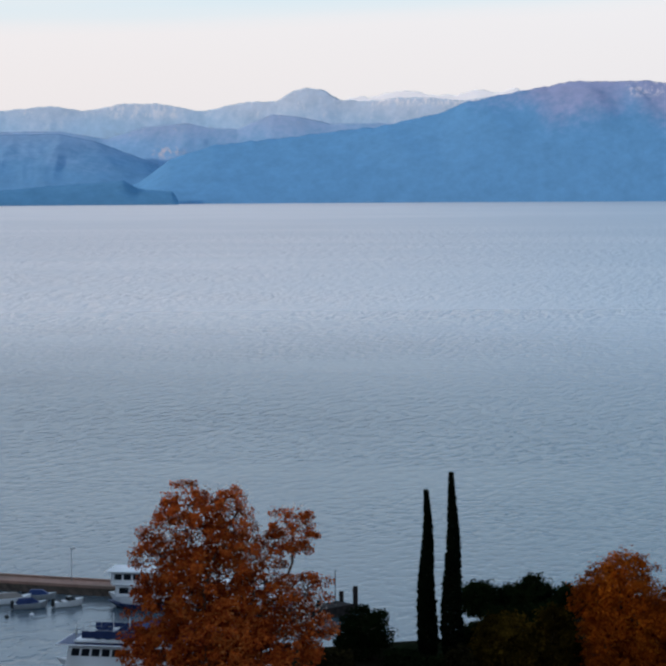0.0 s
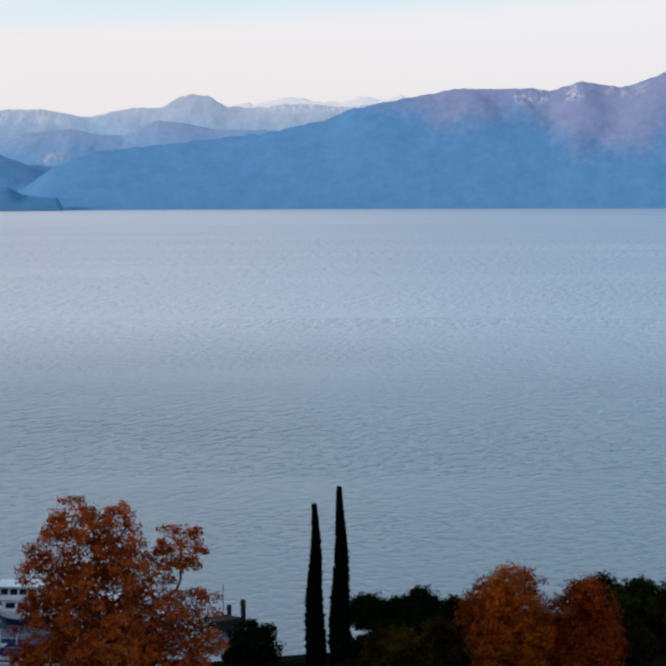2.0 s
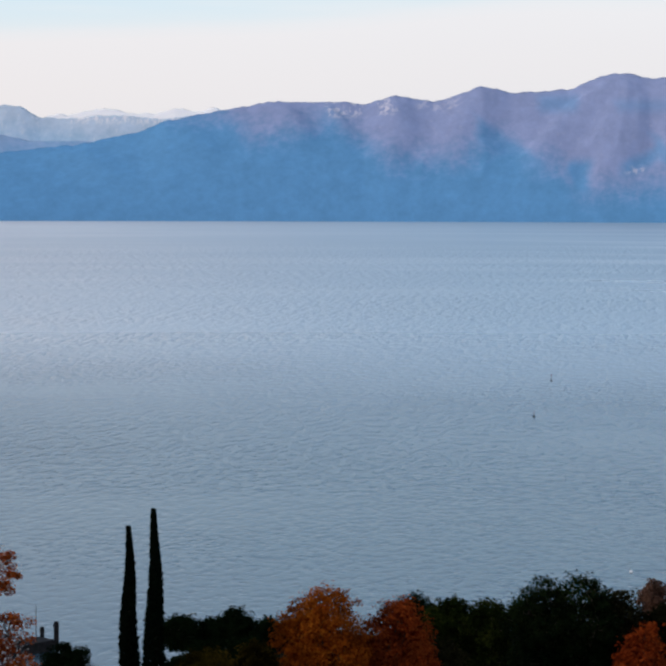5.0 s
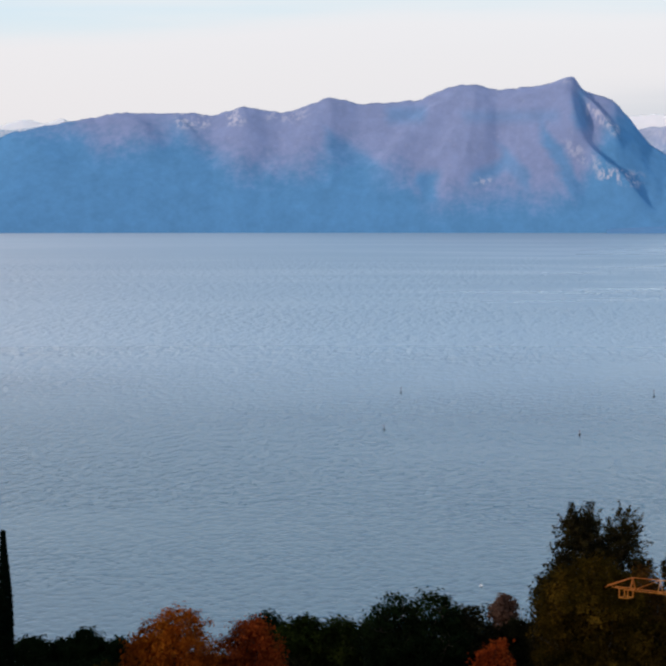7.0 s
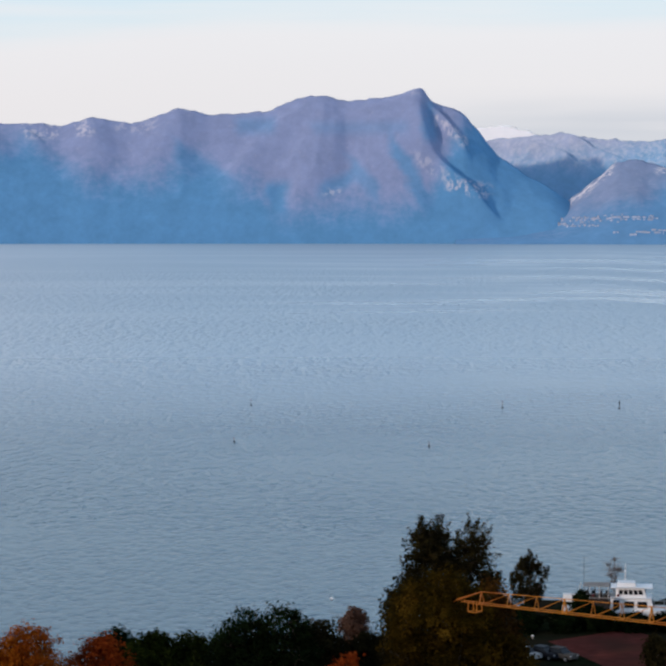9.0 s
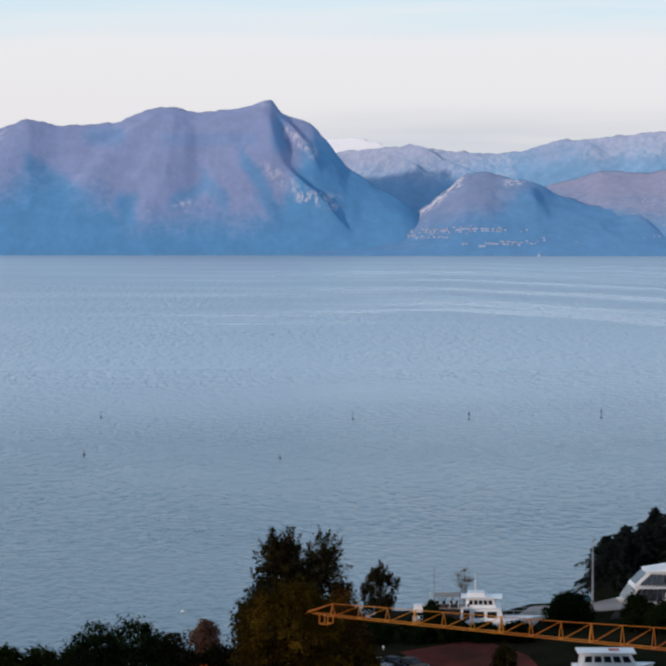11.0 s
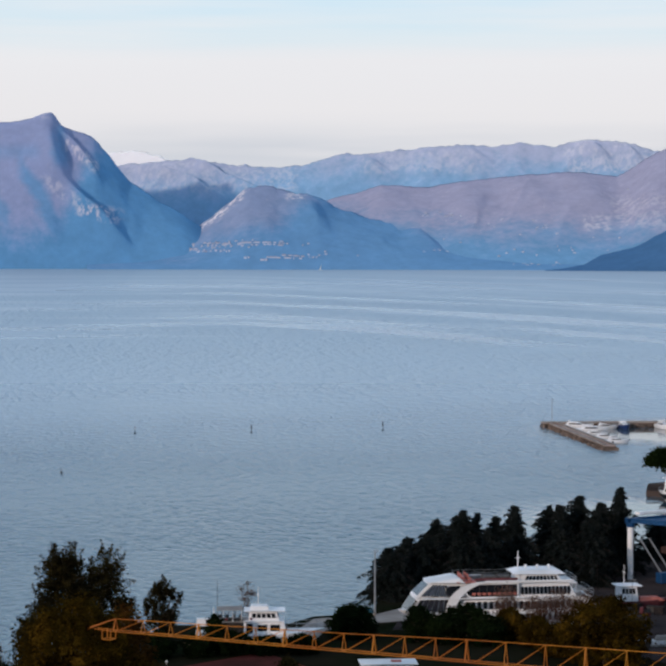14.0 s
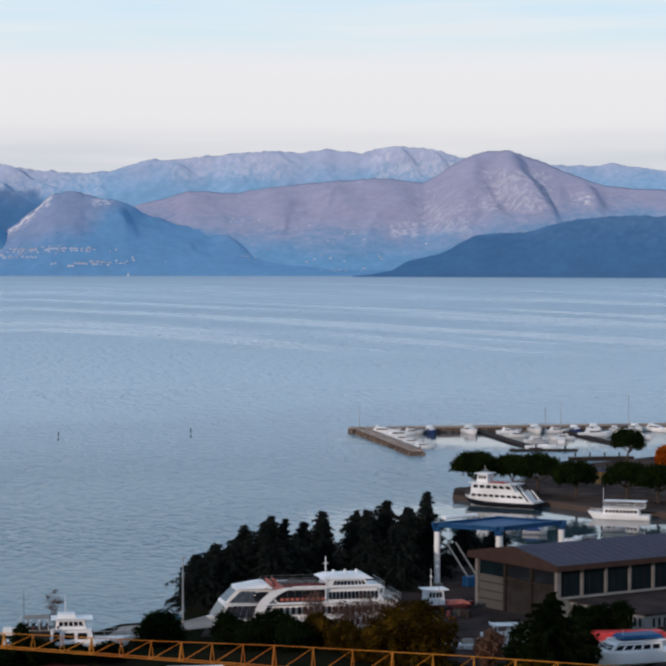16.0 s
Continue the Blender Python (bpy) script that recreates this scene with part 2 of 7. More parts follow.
    # reflection of the creamier western sky, painted in as a warmer tint
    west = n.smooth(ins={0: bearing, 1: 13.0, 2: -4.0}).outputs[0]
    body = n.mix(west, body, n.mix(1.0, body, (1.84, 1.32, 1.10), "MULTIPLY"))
    body = n.mix(n.math("MULTIPLY", n.math("MULTIPLY", west, n.math("SUBTRACT", 1.0, far_sheen)), 0.7), body, (0.098, 0.106, 0.126))
    # brighter strip of sheen painted below the far western shore
    shore_sheen = n.math("MULTIPLY", n.smooth(ins={0: dist, 1: 2300.0, 2: 4000.0}).outputs[0], n.smooth(ins={0: bearing, 1: 17.0, 2: 8.0}).outputs[0])
    body = n.mix(shore_sheen, body, n.mix(1.0, body, (1.22, 1.20, 1.16), "MULTIPLY"))
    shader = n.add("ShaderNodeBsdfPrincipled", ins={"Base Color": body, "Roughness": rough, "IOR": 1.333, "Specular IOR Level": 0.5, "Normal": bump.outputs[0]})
    n.add("ShaderNodeOutputMaterial", ins={0: shader.outputs[0]})
    return m


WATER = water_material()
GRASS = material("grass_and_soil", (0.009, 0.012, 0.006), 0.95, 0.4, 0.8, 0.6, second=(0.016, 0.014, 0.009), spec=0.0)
ASPHALT = material("yard_asphalt", (0.034, 0.028, 0.028), 0.95, 0.3, 1.4, 0.3, second=(0.055, 0.043, 0.041), spec=0.0)
MOLE_PAVING = material("dark_mole_paving", (0.050, 0.038, 0.034), 0.95, 0.3, 0.9, 0.3, second=(0.085, 0.064, 0.056), spec=0.0)
PALE_STONE = material("pale_breakwater_stone", (0.43, 0.31, 0.26), 0.9, 0.25, 0.7, 0.3, second=(0.32, 0.22, 0.18))
CONCRETE = material("concrete", (0.30, 0.275, 0.25), 0.85, 0.2, 1.5, 0.3, second=(0.22, 0.19, 0.17))
PIER_TOP = material("pier_paving", (0.33, 0.19, 0.145), 0.85, 0.2, 1.2, 0.2, second=(0.25, 0.17, 0.13))
PIER_SIDE = material("wet_stone", (0.10, 0.075, 0.06), 0.7, 0.4, 1.5, 0.5)
WHITE = material("white_gloss_paint", (0.82, 0.81, 0.82), 0.35, 0.05, 1.2, second=(0.64, 0.63, 0.62))
NAVY = material("navy_paint", (0.02, 0.04, 0.12), 0.4, 0.2, 1.0)
BLUE = material("blue_paint", (0.011, 0.064, 0.165), 0.5, 0.2, 0.8, second=(0.009, 0.045, 0.12))
BLACK_HULL = material("black_hull_paint", (0.010, 0.011, 0.016), 0.5, 0.3, 0.8)
CANVAS_BLUE = material("blue_canvas", (0.018, 0.032, 0.095), 0.85, 0.3, 1.5, second=(0.035, 0.05, 0.12))
RED = material("red_paint", (0.50, 0.05, 0.05), 0.5, 0.25, 1.0)
SALMON = material("salmon_tarp", (0.42, 0.13, 0.10), 0.6, 0.2, 0.6)
DARK_GLASS = material("dark_window_glass", (0.012, 0.014, 0.018), 0.12, 0.2, 1.0, spec=0.16)
BOW_GLASS = material("pale_bow_glazing", (0.030, 0.032, 0.042), 0.12, 0.4, 0.8, spec=0.5)
TEAL_GLASS = material("tinted_hall_glazing", (0.005, 0.011, 0.014), 0.3, 0.3, 0.5, spec=0.10)
RUBBER = material("black_rubber", (0.02, 0.02, 0.02), 0.8, 0.2, 2.0)
STEEL = material("galvanised_steel", (0.35, 0.36, 0.37), 0.45, 0.15, 2.0, metal=0.6)
CRANE = material("yellow_crane_paint", (0.56, 0.225, 0.026), 0.6, 0.3, 0.8, second=(0.38, 0.11, 0.018))
ROOF = material("slate_blue_sheet_roof", (0.040, 0.037, 0.060), 0.6, 0.15, 0.5, 0.1)
FASCIA = material("brown_fascia", (0.044, 0.025, 0.020), 0.6, 0.2, 0.8)
WALL = material("grey_plaster", (0.060, 0.055, 0.052), 0.9, 0.2, 0.6, 0.1, second=(0.085, 0.078, 0.072))
COLUMN = material("grey_concrete_column", (0.17, 0.155, 0.145), 0.9, 0.2, 0.8, 0.1)
PALE_WALL = material("pale_plaster", (0.21, 0.205, 0.20), 0.9, 0.15, 0.6, 0.1)
BROWN_AND_SHADE = material("dark_brown_and_shade", (0.022, 0.017, 0.015), 0.8, 0.3, 0.8, 0.1)
GREY_AND_SHADE = material("dark_grey_and_shade", (0.026, 0.022, 0.021), 0.85, 0.25, 0.8, 0.1)
OCHRE = material("ochre_plaster", (0.36, 0.20, 0.075), 0.9, 0.2, 0.5, 0.1)
RED_HULL = material("dull_red_hull", (0.12, 0.035, 0.04), 0.6, 0.3, 1.2)
WOOD = material("weathered_wood", (0.03, 0.023, 0.021), 0.9, 0.35, 2.0, 0.4)
RUBBLE = material("brown_rubble", (0.17, 0.125, 0.10), 0.9, 0.3, 1.0, 0.4, second=(0.10, 0.075, 0.062), per="island")
TWIG_BARK = material("grey_twigs", (0.11, 0.085, 0.08), 0.9, 0.3, 2.5, 0.2)
BARK = material("bark", (0.06, 0.045, 0.035), 0.95, 0.4, 2.5, 0.8)
PLANE_LIMB = material("dull_plane_limbs", (0.10, 0.06, 0.045), 0.9, 0.4, 1.5, 0.4)
EARTH = material("red_earth", (0.11, 0.030, 0.024), 0.95, 0.25, 0.7, 0.3, second=(0.065, 0.026, 0.020), spec=0.0)

RUST_LEAF = leaf_material("rust_plane_leaves", [(0.095, 0.016, 0.006), (0.30, 0.046, 0.011), (0.48, 0.096, 0.017), (0.46, 0.11, 0.022), (0.54, 0.19, 0.06)], 0.35, 0.36)
GLINT_LEAF = leaf_material("pale_glint_leaves", [(0.55, 0.42, 0.36), (0.70, 0.60, 0.54), (0.80, 0.72, 0.68)])
ORANGE_LEAF = leaf_material("orange_leaves", [(0.09, 0.015, 0.003), (0.30, 0.058, 0.005), (0.42, 0.115, 0.010)])
RED_LEAF = leaf_material("red_brown_leaves", [(0.07, 0.011, 0.004), (0.24, 0.036, 0.007), (0.36, 0.070, 0.013)])
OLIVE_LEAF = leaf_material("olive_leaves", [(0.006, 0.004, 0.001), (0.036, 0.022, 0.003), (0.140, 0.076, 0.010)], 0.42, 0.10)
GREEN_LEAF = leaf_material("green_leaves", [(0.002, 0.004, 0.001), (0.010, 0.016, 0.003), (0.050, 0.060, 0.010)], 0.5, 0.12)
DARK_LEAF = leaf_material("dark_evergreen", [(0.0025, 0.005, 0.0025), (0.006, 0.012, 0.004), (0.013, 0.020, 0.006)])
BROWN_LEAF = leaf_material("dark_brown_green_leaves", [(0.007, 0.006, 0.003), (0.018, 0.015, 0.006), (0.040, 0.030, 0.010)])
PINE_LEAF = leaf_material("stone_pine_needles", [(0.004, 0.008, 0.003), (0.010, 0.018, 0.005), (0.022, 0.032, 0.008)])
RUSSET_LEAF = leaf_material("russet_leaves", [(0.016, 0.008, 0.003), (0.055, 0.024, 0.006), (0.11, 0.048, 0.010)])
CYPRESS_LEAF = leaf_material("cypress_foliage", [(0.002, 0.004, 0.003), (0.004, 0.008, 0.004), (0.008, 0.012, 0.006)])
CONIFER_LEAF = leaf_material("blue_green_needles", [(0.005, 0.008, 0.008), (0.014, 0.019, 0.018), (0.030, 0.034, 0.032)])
BARE_TWIG = leaf_material("bare_twigs", [(0.045, 0.022, 0.016), (0.11, 0.058, 0.040), (0.18, 0.11, 0.08)])

# aerial haze is painted into these base colours, palest on the farthest range
FAR_BLUE = mountain_material("hazy_far_mountains", (0.43, 0.60, 0.745), (0.55, 0.63, 0.72), (0.84, 0.82, 0.83), [(-14, 170), (8, 170)], 35, 0.7, ((0.9, 3.6, 195, 240, 0.9), (-5.4, -3.6, 170, 200, 0.6)))
MID_BLUE = mountain_material("hazy_mid_hills", (0.235, 0.425, 0.635), (0.335, 0.435, 0.60), (0.60, 0.56, 0.60), [(-14, 120), (-2, 130), (3, 150)], 40, 0.3, ((-4.3, -3.6, 88, 108, 0.9),))
# edge line and last patches trace where shade falls on the mountain
MAIN_ROCK = mountain_material("hazy_wooded_mountain", (0.120, 0.296, 0.508), (0.268, 0.316, 0.490), (0.62, 0.59, 0.66),
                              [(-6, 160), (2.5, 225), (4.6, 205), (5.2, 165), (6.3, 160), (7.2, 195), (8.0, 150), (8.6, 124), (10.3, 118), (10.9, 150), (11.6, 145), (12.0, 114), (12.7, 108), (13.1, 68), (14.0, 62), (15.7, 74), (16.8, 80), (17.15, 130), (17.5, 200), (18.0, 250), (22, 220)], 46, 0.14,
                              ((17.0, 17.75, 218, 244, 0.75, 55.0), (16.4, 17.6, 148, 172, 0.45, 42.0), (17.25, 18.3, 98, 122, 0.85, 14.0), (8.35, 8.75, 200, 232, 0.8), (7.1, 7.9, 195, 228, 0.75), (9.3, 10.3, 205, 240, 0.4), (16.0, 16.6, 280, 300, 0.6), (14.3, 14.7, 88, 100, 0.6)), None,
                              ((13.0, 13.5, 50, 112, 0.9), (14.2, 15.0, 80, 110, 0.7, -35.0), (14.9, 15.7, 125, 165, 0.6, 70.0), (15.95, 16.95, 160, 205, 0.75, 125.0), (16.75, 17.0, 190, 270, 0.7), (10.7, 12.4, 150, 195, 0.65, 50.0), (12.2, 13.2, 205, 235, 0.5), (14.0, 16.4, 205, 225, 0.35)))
BACK_ROCK = mountain_material("hazy_rocky_range", (0.225, 0.405, 0.60), (0.40, 0.44, 0.575), (0.66, 0.65, 0.70), [(16, 150), (20, 165), (23, 200), (40, 205)], 50, 0.3, ((18.4, 22.5, 150, 215, 0.35), (24.0, 27.0, 190, 240, 0.3), (29.0, 31.2, 190, 262, 0.45)))
BROWN_ROCK = mountain_material("hazy_brown_wooded_hills", (0.140, 0.305, 0.495), (0.315, 0.322, 0.440), (0.64, 0.61, 0.66), [(18, 90), (24, 95), (26, 70), (31, 70), (34, 110), (38, 120)], 45, 0.22,
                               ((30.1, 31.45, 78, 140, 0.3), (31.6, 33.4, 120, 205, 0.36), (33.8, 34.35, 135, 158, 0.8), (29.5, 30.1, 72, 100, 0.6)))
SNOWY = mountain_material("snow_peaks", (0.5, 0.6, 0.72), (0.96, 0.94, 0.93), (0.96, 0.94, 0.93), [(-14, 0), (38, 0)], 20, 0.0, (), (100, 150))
FRONT_BLUE = mountain_material("hazy_near_hill", (0.14, 0.31, 0.51), (0.215, 0.35, 0.53), (0.45, 0.50, 0.60), [(-14, 105), (-3, 90)], 40, 0.2)
HEADLAND = mountain_material("hazy_wooded_headland", (0.058, 0.145, 0.285), (0.085, 0.175, 0.31), (0.10, 0.20, 0.32), [(28, 90), (38, 90)], 40, 0.3)
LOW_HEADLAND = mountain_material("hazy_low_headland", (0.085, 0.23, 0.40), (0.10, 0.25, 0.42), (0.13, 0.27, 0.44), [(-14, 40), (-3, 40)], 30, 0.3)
ROCCA_ROCK = mountain_material("hazy_wooded_rock_hill", (0.125, 0.275, 0.470), (0.225, 0.285, 0.430), (0.78, 0.73, 0.74), [(17, 30), (20, 45), (22, 80), (23, 150), (24, 160), (26, 60), (32, 60)], 38, 0.15,
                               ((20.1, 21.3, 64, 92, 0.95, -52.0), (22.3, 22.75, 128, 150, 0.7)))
HOUSE_WALL = material("pale_house_plaster", (0.43, 0.47, 0.58), 0.9, 0.25, 0.05)
HOUSE_ROOF = material("tiled_house_roof", (0.34, 0.32, 0.39), 0.9, 0.25, 0.05)

# ---- helpers for building ----
def polar(bearing, dist, z=0.0):
    """A place by its bearing from the eye (degrees, to the right of +y) and its distance."""
    a = radians(bearing)
    return Vector((math.sin(a) * dist, math.cos(a) * dist, z))


def raw_mesh(name, verts, faces, mat, smooth=False):
    me = bpy.data.meshes.new(name)
    me.from_pydata([tuple(v) for v in verts], [], faces)
    me.materials.append(mat)
    if smooth:
        me.polygons.foreach_set("use_smooth", [True] * len(me.polygons))
    me.update()
    return me


def part(name, bm, mat, parent=None, label="", at=None, smooth=False):
    """Links a bmesh as one mesh object under a thing or a part."""
    me = bpy.data.meshes.new(name)
    bmesh.ops.recalc_face_normals(bm, faces=bm.faces)
    bm.to_mesh(me)
    bm.free()
    me.materials.append(mat)
    if smooth:
        me.polygons.foreach_set("use_smooth", [True] * len(me.polygons))
    ob = new(name, me)
    if parent:
        ob.parent = parent
    if at is not None:
        ob.matrix_basis = at
    return tagged(ob, label)


def thing(name, m, label, category, group="", kind=""):
    ob = new(name)
    ob.empty_display_size = 0.5
    ob.matrix_basis = m
    return tagged(ob, label, category, group, kind)


def box(bm, x0, x1, y0, y1, z0, z1, bevel=0.0, m=None):
    made = bmesh.ops.create_cube(bm, size=1.0)["verts"]
    for v in made:
        v.co = Vector((x0 + (v.co.x + 0.5) * (x1 - x0), y0 + (v.co.y + 0.5) * (y1 - y0), z0 + (v.co.z + 0.5) * (z1 - z0)))
        if m is not None:
            v.co = m @ v.co
    if bevel:
        edges = list({ed for v in made for ed in v.link_edges})
        bmesh.ops.bevel(bm, geom=edges, offset=bevel, segments=1, affect="EDGES")
    return bm


def tube(bm, a, b, r0, r1=None, sides=8):
    """A tapered round bar from a to b."""
    a, b = Vector(a), Vector(b)
    r1 = r0 if r1 is None else r1
    turn = (b - a).to_track_quat("Z", "Y").to_matrix()
    rings = []
    for p, r in ((a, r0), (b, r1)):
        rings.append([bm.verts.new(p + turn @ Vector((r * math.cos(k * math.tau / sides), r * math.sin(k * math.tau / sides), 0))) for k in range(sides)])
    for k in range(sides):
        bm.faces.new((rings[0][k], rings[0][(k + 1) % sides], rings[1][(k + 1) % sides], rings[1][k]))
    bm.faces.new(rings[0][::-1])
    bm.faces.new(rings[1])
    return bm


def prism(bm, outline, z0, z1):
    """An upright slab over a flat outline."""
    low = [bm.verts.new((x, y, z0)) for x, y in outline]
    top = [bm.verts.new((x, y, z1)) for x, y in outline]
    bm.faces.new(low[::-1])
    bm.faces.new(top)
    for i in range(len(outline)):
        j = (i + 1) % len(outline)
        bm.faces.new((low[i], low[j], top[j], top[i]))
    return bm


# ---- water, land, far shore ----
def lake():
    rings = [0, 60, 150, 260, 420, 700, 1200, 2000, 3200, 4990]
    verts, faces, seg = [(0, 0, 0)], [], 72
    for r in rings[1:]:
        verts += [(r * math.sin(k * math.tau / seg), r * math.cos(k * math.tau / seg), 0) for k in range(seg)]
    for k in range(seg):
        faces.append((0, 1 + (k + 1) % seg, 1 + k))
        for i in range(len(rings) - 2):
            a, b = 1 + i * seg, 1 + (i + 1) * seg
            faces.append((a + k, a + (k + 1) % seg, b + (k + 1) % seg, b + k))
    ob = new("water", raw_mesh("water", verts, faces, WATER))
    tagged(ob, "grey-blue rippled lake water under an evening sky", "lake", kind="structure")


lake()

# the shore as bearing and distance, and closed far behind the eye
SHORE = [(-60, 190), (-30, 205), (-12, 214), (-3.2, 220), (-1.5, 236), (0.8, 240), (3.2, 243), (3.4, 252), (7, 262), (12, 268), (16, 282),
         (18.5, 300), (19.5, 312), (22.4, 313), (23.0, 319), (24.45, 322), (24.75, 362), (30.5, 372), (30.9, 392), (37, 405), (60, 430)]
outline = [polar(a, d).to_2d() for a, d in SHORE] + [Vector(p) for p in ((900, 60), (1500, -900), (0, -1800), (-1500, -900), (-700, 60))]
bm = prism(bmesh.new(), [tuple(p) for p in outline][::-1], -1.5, 1.2)
tagged(part("ground", bm, GRASS), "dark park grass and soil along the lake shore", "ground", kind="structure")


def profile(points, a):
    xs, ys = [p[0] for p in points], [p[1] for p in points]
    return np.interp(a, xs, ys)


def value_noise(x, y, seed):
    """Smooth random heights between 0 and 1 over a plane."""
    i, j = np.floor(x).astype(np.int64), np.floor(y).astype(np.int64)
    u, v = x - i, y - j
    u, v = u * u * u * (u * (u * 6 - 15) + 10), v * v * v * (v * (v * 6 - 15) + 10)

    def corner(p, q):
        k = (p * 374761393 + q * 668265263 + seed * 974634777) & 0xFFFFFFFF
        k = ((k ^ (k >> 13)) * 1274126177) & 0xFFFFFFFF
        return ((k ^ (k >> 16)) & 0xFFFFFF) / 0xFFFFFF

    return (corner(i, j) * (1 - u) + corner(i + 1, j) * u) * (1 - v) + (corner(i, j + 1) * (1 - u) + corner(i + 1, j + 1) * u) * v


def layered(x, y, seed, layers=4, gain=0.5):
    total, weight, much = 0.0, 0.0, 1.0
    for k in range(layers):
        total = total + much * value_noise(x * 2.03 ** k + 7.7 * k, y * 2.03 ** k + 3.1 * k, seed + k)
        weight += much
        much *= gain
    return total / weight


def ridged(x, y, seed, layers=2):
    return 1 - abs(2 * layered(x, y, seed, layers, 0.4) - 1)


def mountain_range(name, points, foot, ridge, mat, label, seed=0, step=0.05, rows=42, spur=0.16, rough=0.03, power=0.85, ends=0.0, forms=(), calm=None, jag=1.5, soften=0.17):
    """A range seen across the lake: rises from its foot to a crest whose height follows the given bearings.
    forms: spurs (or gullies, with a negative rise), each the line that it follows downhill as bearing and share of the height, its rise and its width on both sides."""
    bearings = np.arange(points[0][0] - ends, points[-1][0] + ends + step, step)
    kernel = np.hanning(max(3, int(soften / step)) + 2)
    kernel /= kernel.sum()
    pad = len(kernel) // 2
    crest = np.convolve(np.pad(profile(points, bearings), pad, mode="edge"), kernel, "valid")[:len(bearings)]
    teeth = jag * (layered(bearings * 4.0, bearings * 0 + seed, seed + 3, 3, 0.6) - 0.5) * np.clip(crest / 60, 0, 1)
    a, v = np.meshgrid(bearings, np.linspace(0, 1, rows))
    h = np.broadcast_to(crest, a.shape)
    warp = (layered(a * 0.45, v * 1.3, seed, 3) - 0.5) * 2.4
    big = ridged(a * 0.55 + warp * 0.9 * (1 - v), v * 0.7 + seed, seed + 11)
    mid = ridged(a * 1.5 + warp * 1.7 + (1 - v) * 0.9, v * 2.6, seed + 23)
    small = ridged(a * 3.6 + warp * 3.0, v * 9.0, seed + 31, 2)
    fine = layered(a * 9.0, v * 30.0, seed + 41, 3) - 0.5
    body = np.minimum(1.0, v * 2.2) * np.minimum(1.0, (1 - v) * 2.6)
    if calm:
        body = body * (0.1 + 0.9 * np.clip((a - calm[0]) / (calm[1] - calm[0]), 0, 1))
    z = h * v ** power + h * body * (spur * (big - 0.62) + 0.5 * spur * (mid - 0.6) + 0.10 * spur * (small - 0.6)) + h * rough * fine * (0.6 - body * 0.3) * np.minimum(1, v * 4)
    z = z + teeth * np.clip((v - 0.8) / 0.2, 0, 1) ** 2
    for line, rise, left, right in forms:
        vs, centre = [p[1] for p in line][::-1], [p[0] for p in line][::-1]
        off = a - np.interp(v, vs, centre) - 0.10 * warp * body
        side = np.clip(1 - np.abs(off) / np.where(off < 0, left, right), 0, 1)
        lo, hi = vs[0], vs[-1]
        along = np.clip((v - lo) / 0.14 + 0.5, 0, 1) * np.clip((hi - v) / 0.10 + 0.5, 0, 1) * np.clip((1 - v) * 7, 0, 1)
        z = z + rise * side * side * (3 - 2 * side) * along
    d = foot + (ridge - foot) * v
    z[0] = -2.0
    back = np.stack([z[-1] * 0.55, np.full(len(bearings), -3.0)])
    z, d = np.concatenate([z, back]), np.concatenate([d, np.full((1, len(bearings)), ridge + 22.0), np.full((1, len(bearings)), ridge + 32.0)])
    turn = np.radians(bearings)
    verts = np.stack([np.sin(turn) * d, np.cos(turn) * d, z], -1).reshape(-1, 3)
    cols = len(bearings)
    i = (np.arange(rows + 1)[:, None] * cols + np.arange(cols - 1)[None]).reshape(-1)
    faces = np.stack([i, i + 1, i + cols + 1, i + cols], 1)
    me = bpy.data.meshes.new(name)
    me.from_pydata(verts.tolist(), [], faces.tolist())
    me.materials.append(mat)
    me.polygons.foreach_set("use_smooth", [True] * len(me.polygons))
    tagged(new(name, me), label, "mountain", kind="structure")
    return bearings, z[:rows], d[:rows]


FAR_RANGE = [(-14.0, 192), (-8.93, 192), (-7.93, 186), (-6.72, 196), (-5.92, 185), (-5.0, 200), (-4.19, 200), (-3.07, 184), (-2.05, 203), (-1.33, 203), (-0.92, 226), (-0.59, 232), (-0.21, 228), (0.2, 207), (0.82, 203), (1.43, 210), (2.25, 211), (3.16, 203), (3.78, 211), (4.69, 218), (5.85, 217), (8.0, 200)]
LEFT_HILLS = [(-14.0, 136), (-8.94, 136), (-7.94, 141), (-6.53, 142), (-5.42, 126), (-4.5, 150), (-3.48, 158), (-2.97, 148), (-2.26, 145), (-1.44, 175), (-0.82, 170), (-0.01, 155), (1.22, 156), (2.24, 147)]
LEFT_FRONT = [(-14.0, 127), (-8.94, 127), (-7.94, 133), (-6.53, 135), (-5.62, 118), (-4.51, 84), (-4.0, 67), (-3.39, 37)]
MAIN = [(-5.6, 8), (-4.62, 38), (-3.9, 84), (-2.87, 112), (-1.65, 122), (-0.01, 137), (1.02, 146), (1.84, 159), (2.65, 174), (3.27, 196), (4.69, 218), (5.34, 228), (5.85, 235), (6.98, 234), (7.59, 234), (8.0, 229), (8.71, 248), (9.73, 235), (10.13, 247), (10.86, 268), (11.55, 252), (12.92, 260), (13.74, 289), (14.35, 292), (14.86, 281), (15.77, 287), (16.58, 304), (16.7, 305), (16.97, 276), (17.5, 265), (17.67, 258), (17.88, 237), (18.18, 207), (18.49, 173), (19.0, 143), (19.82, 104), (20.63, 57), (21.34, 23), (22.2, 5)]
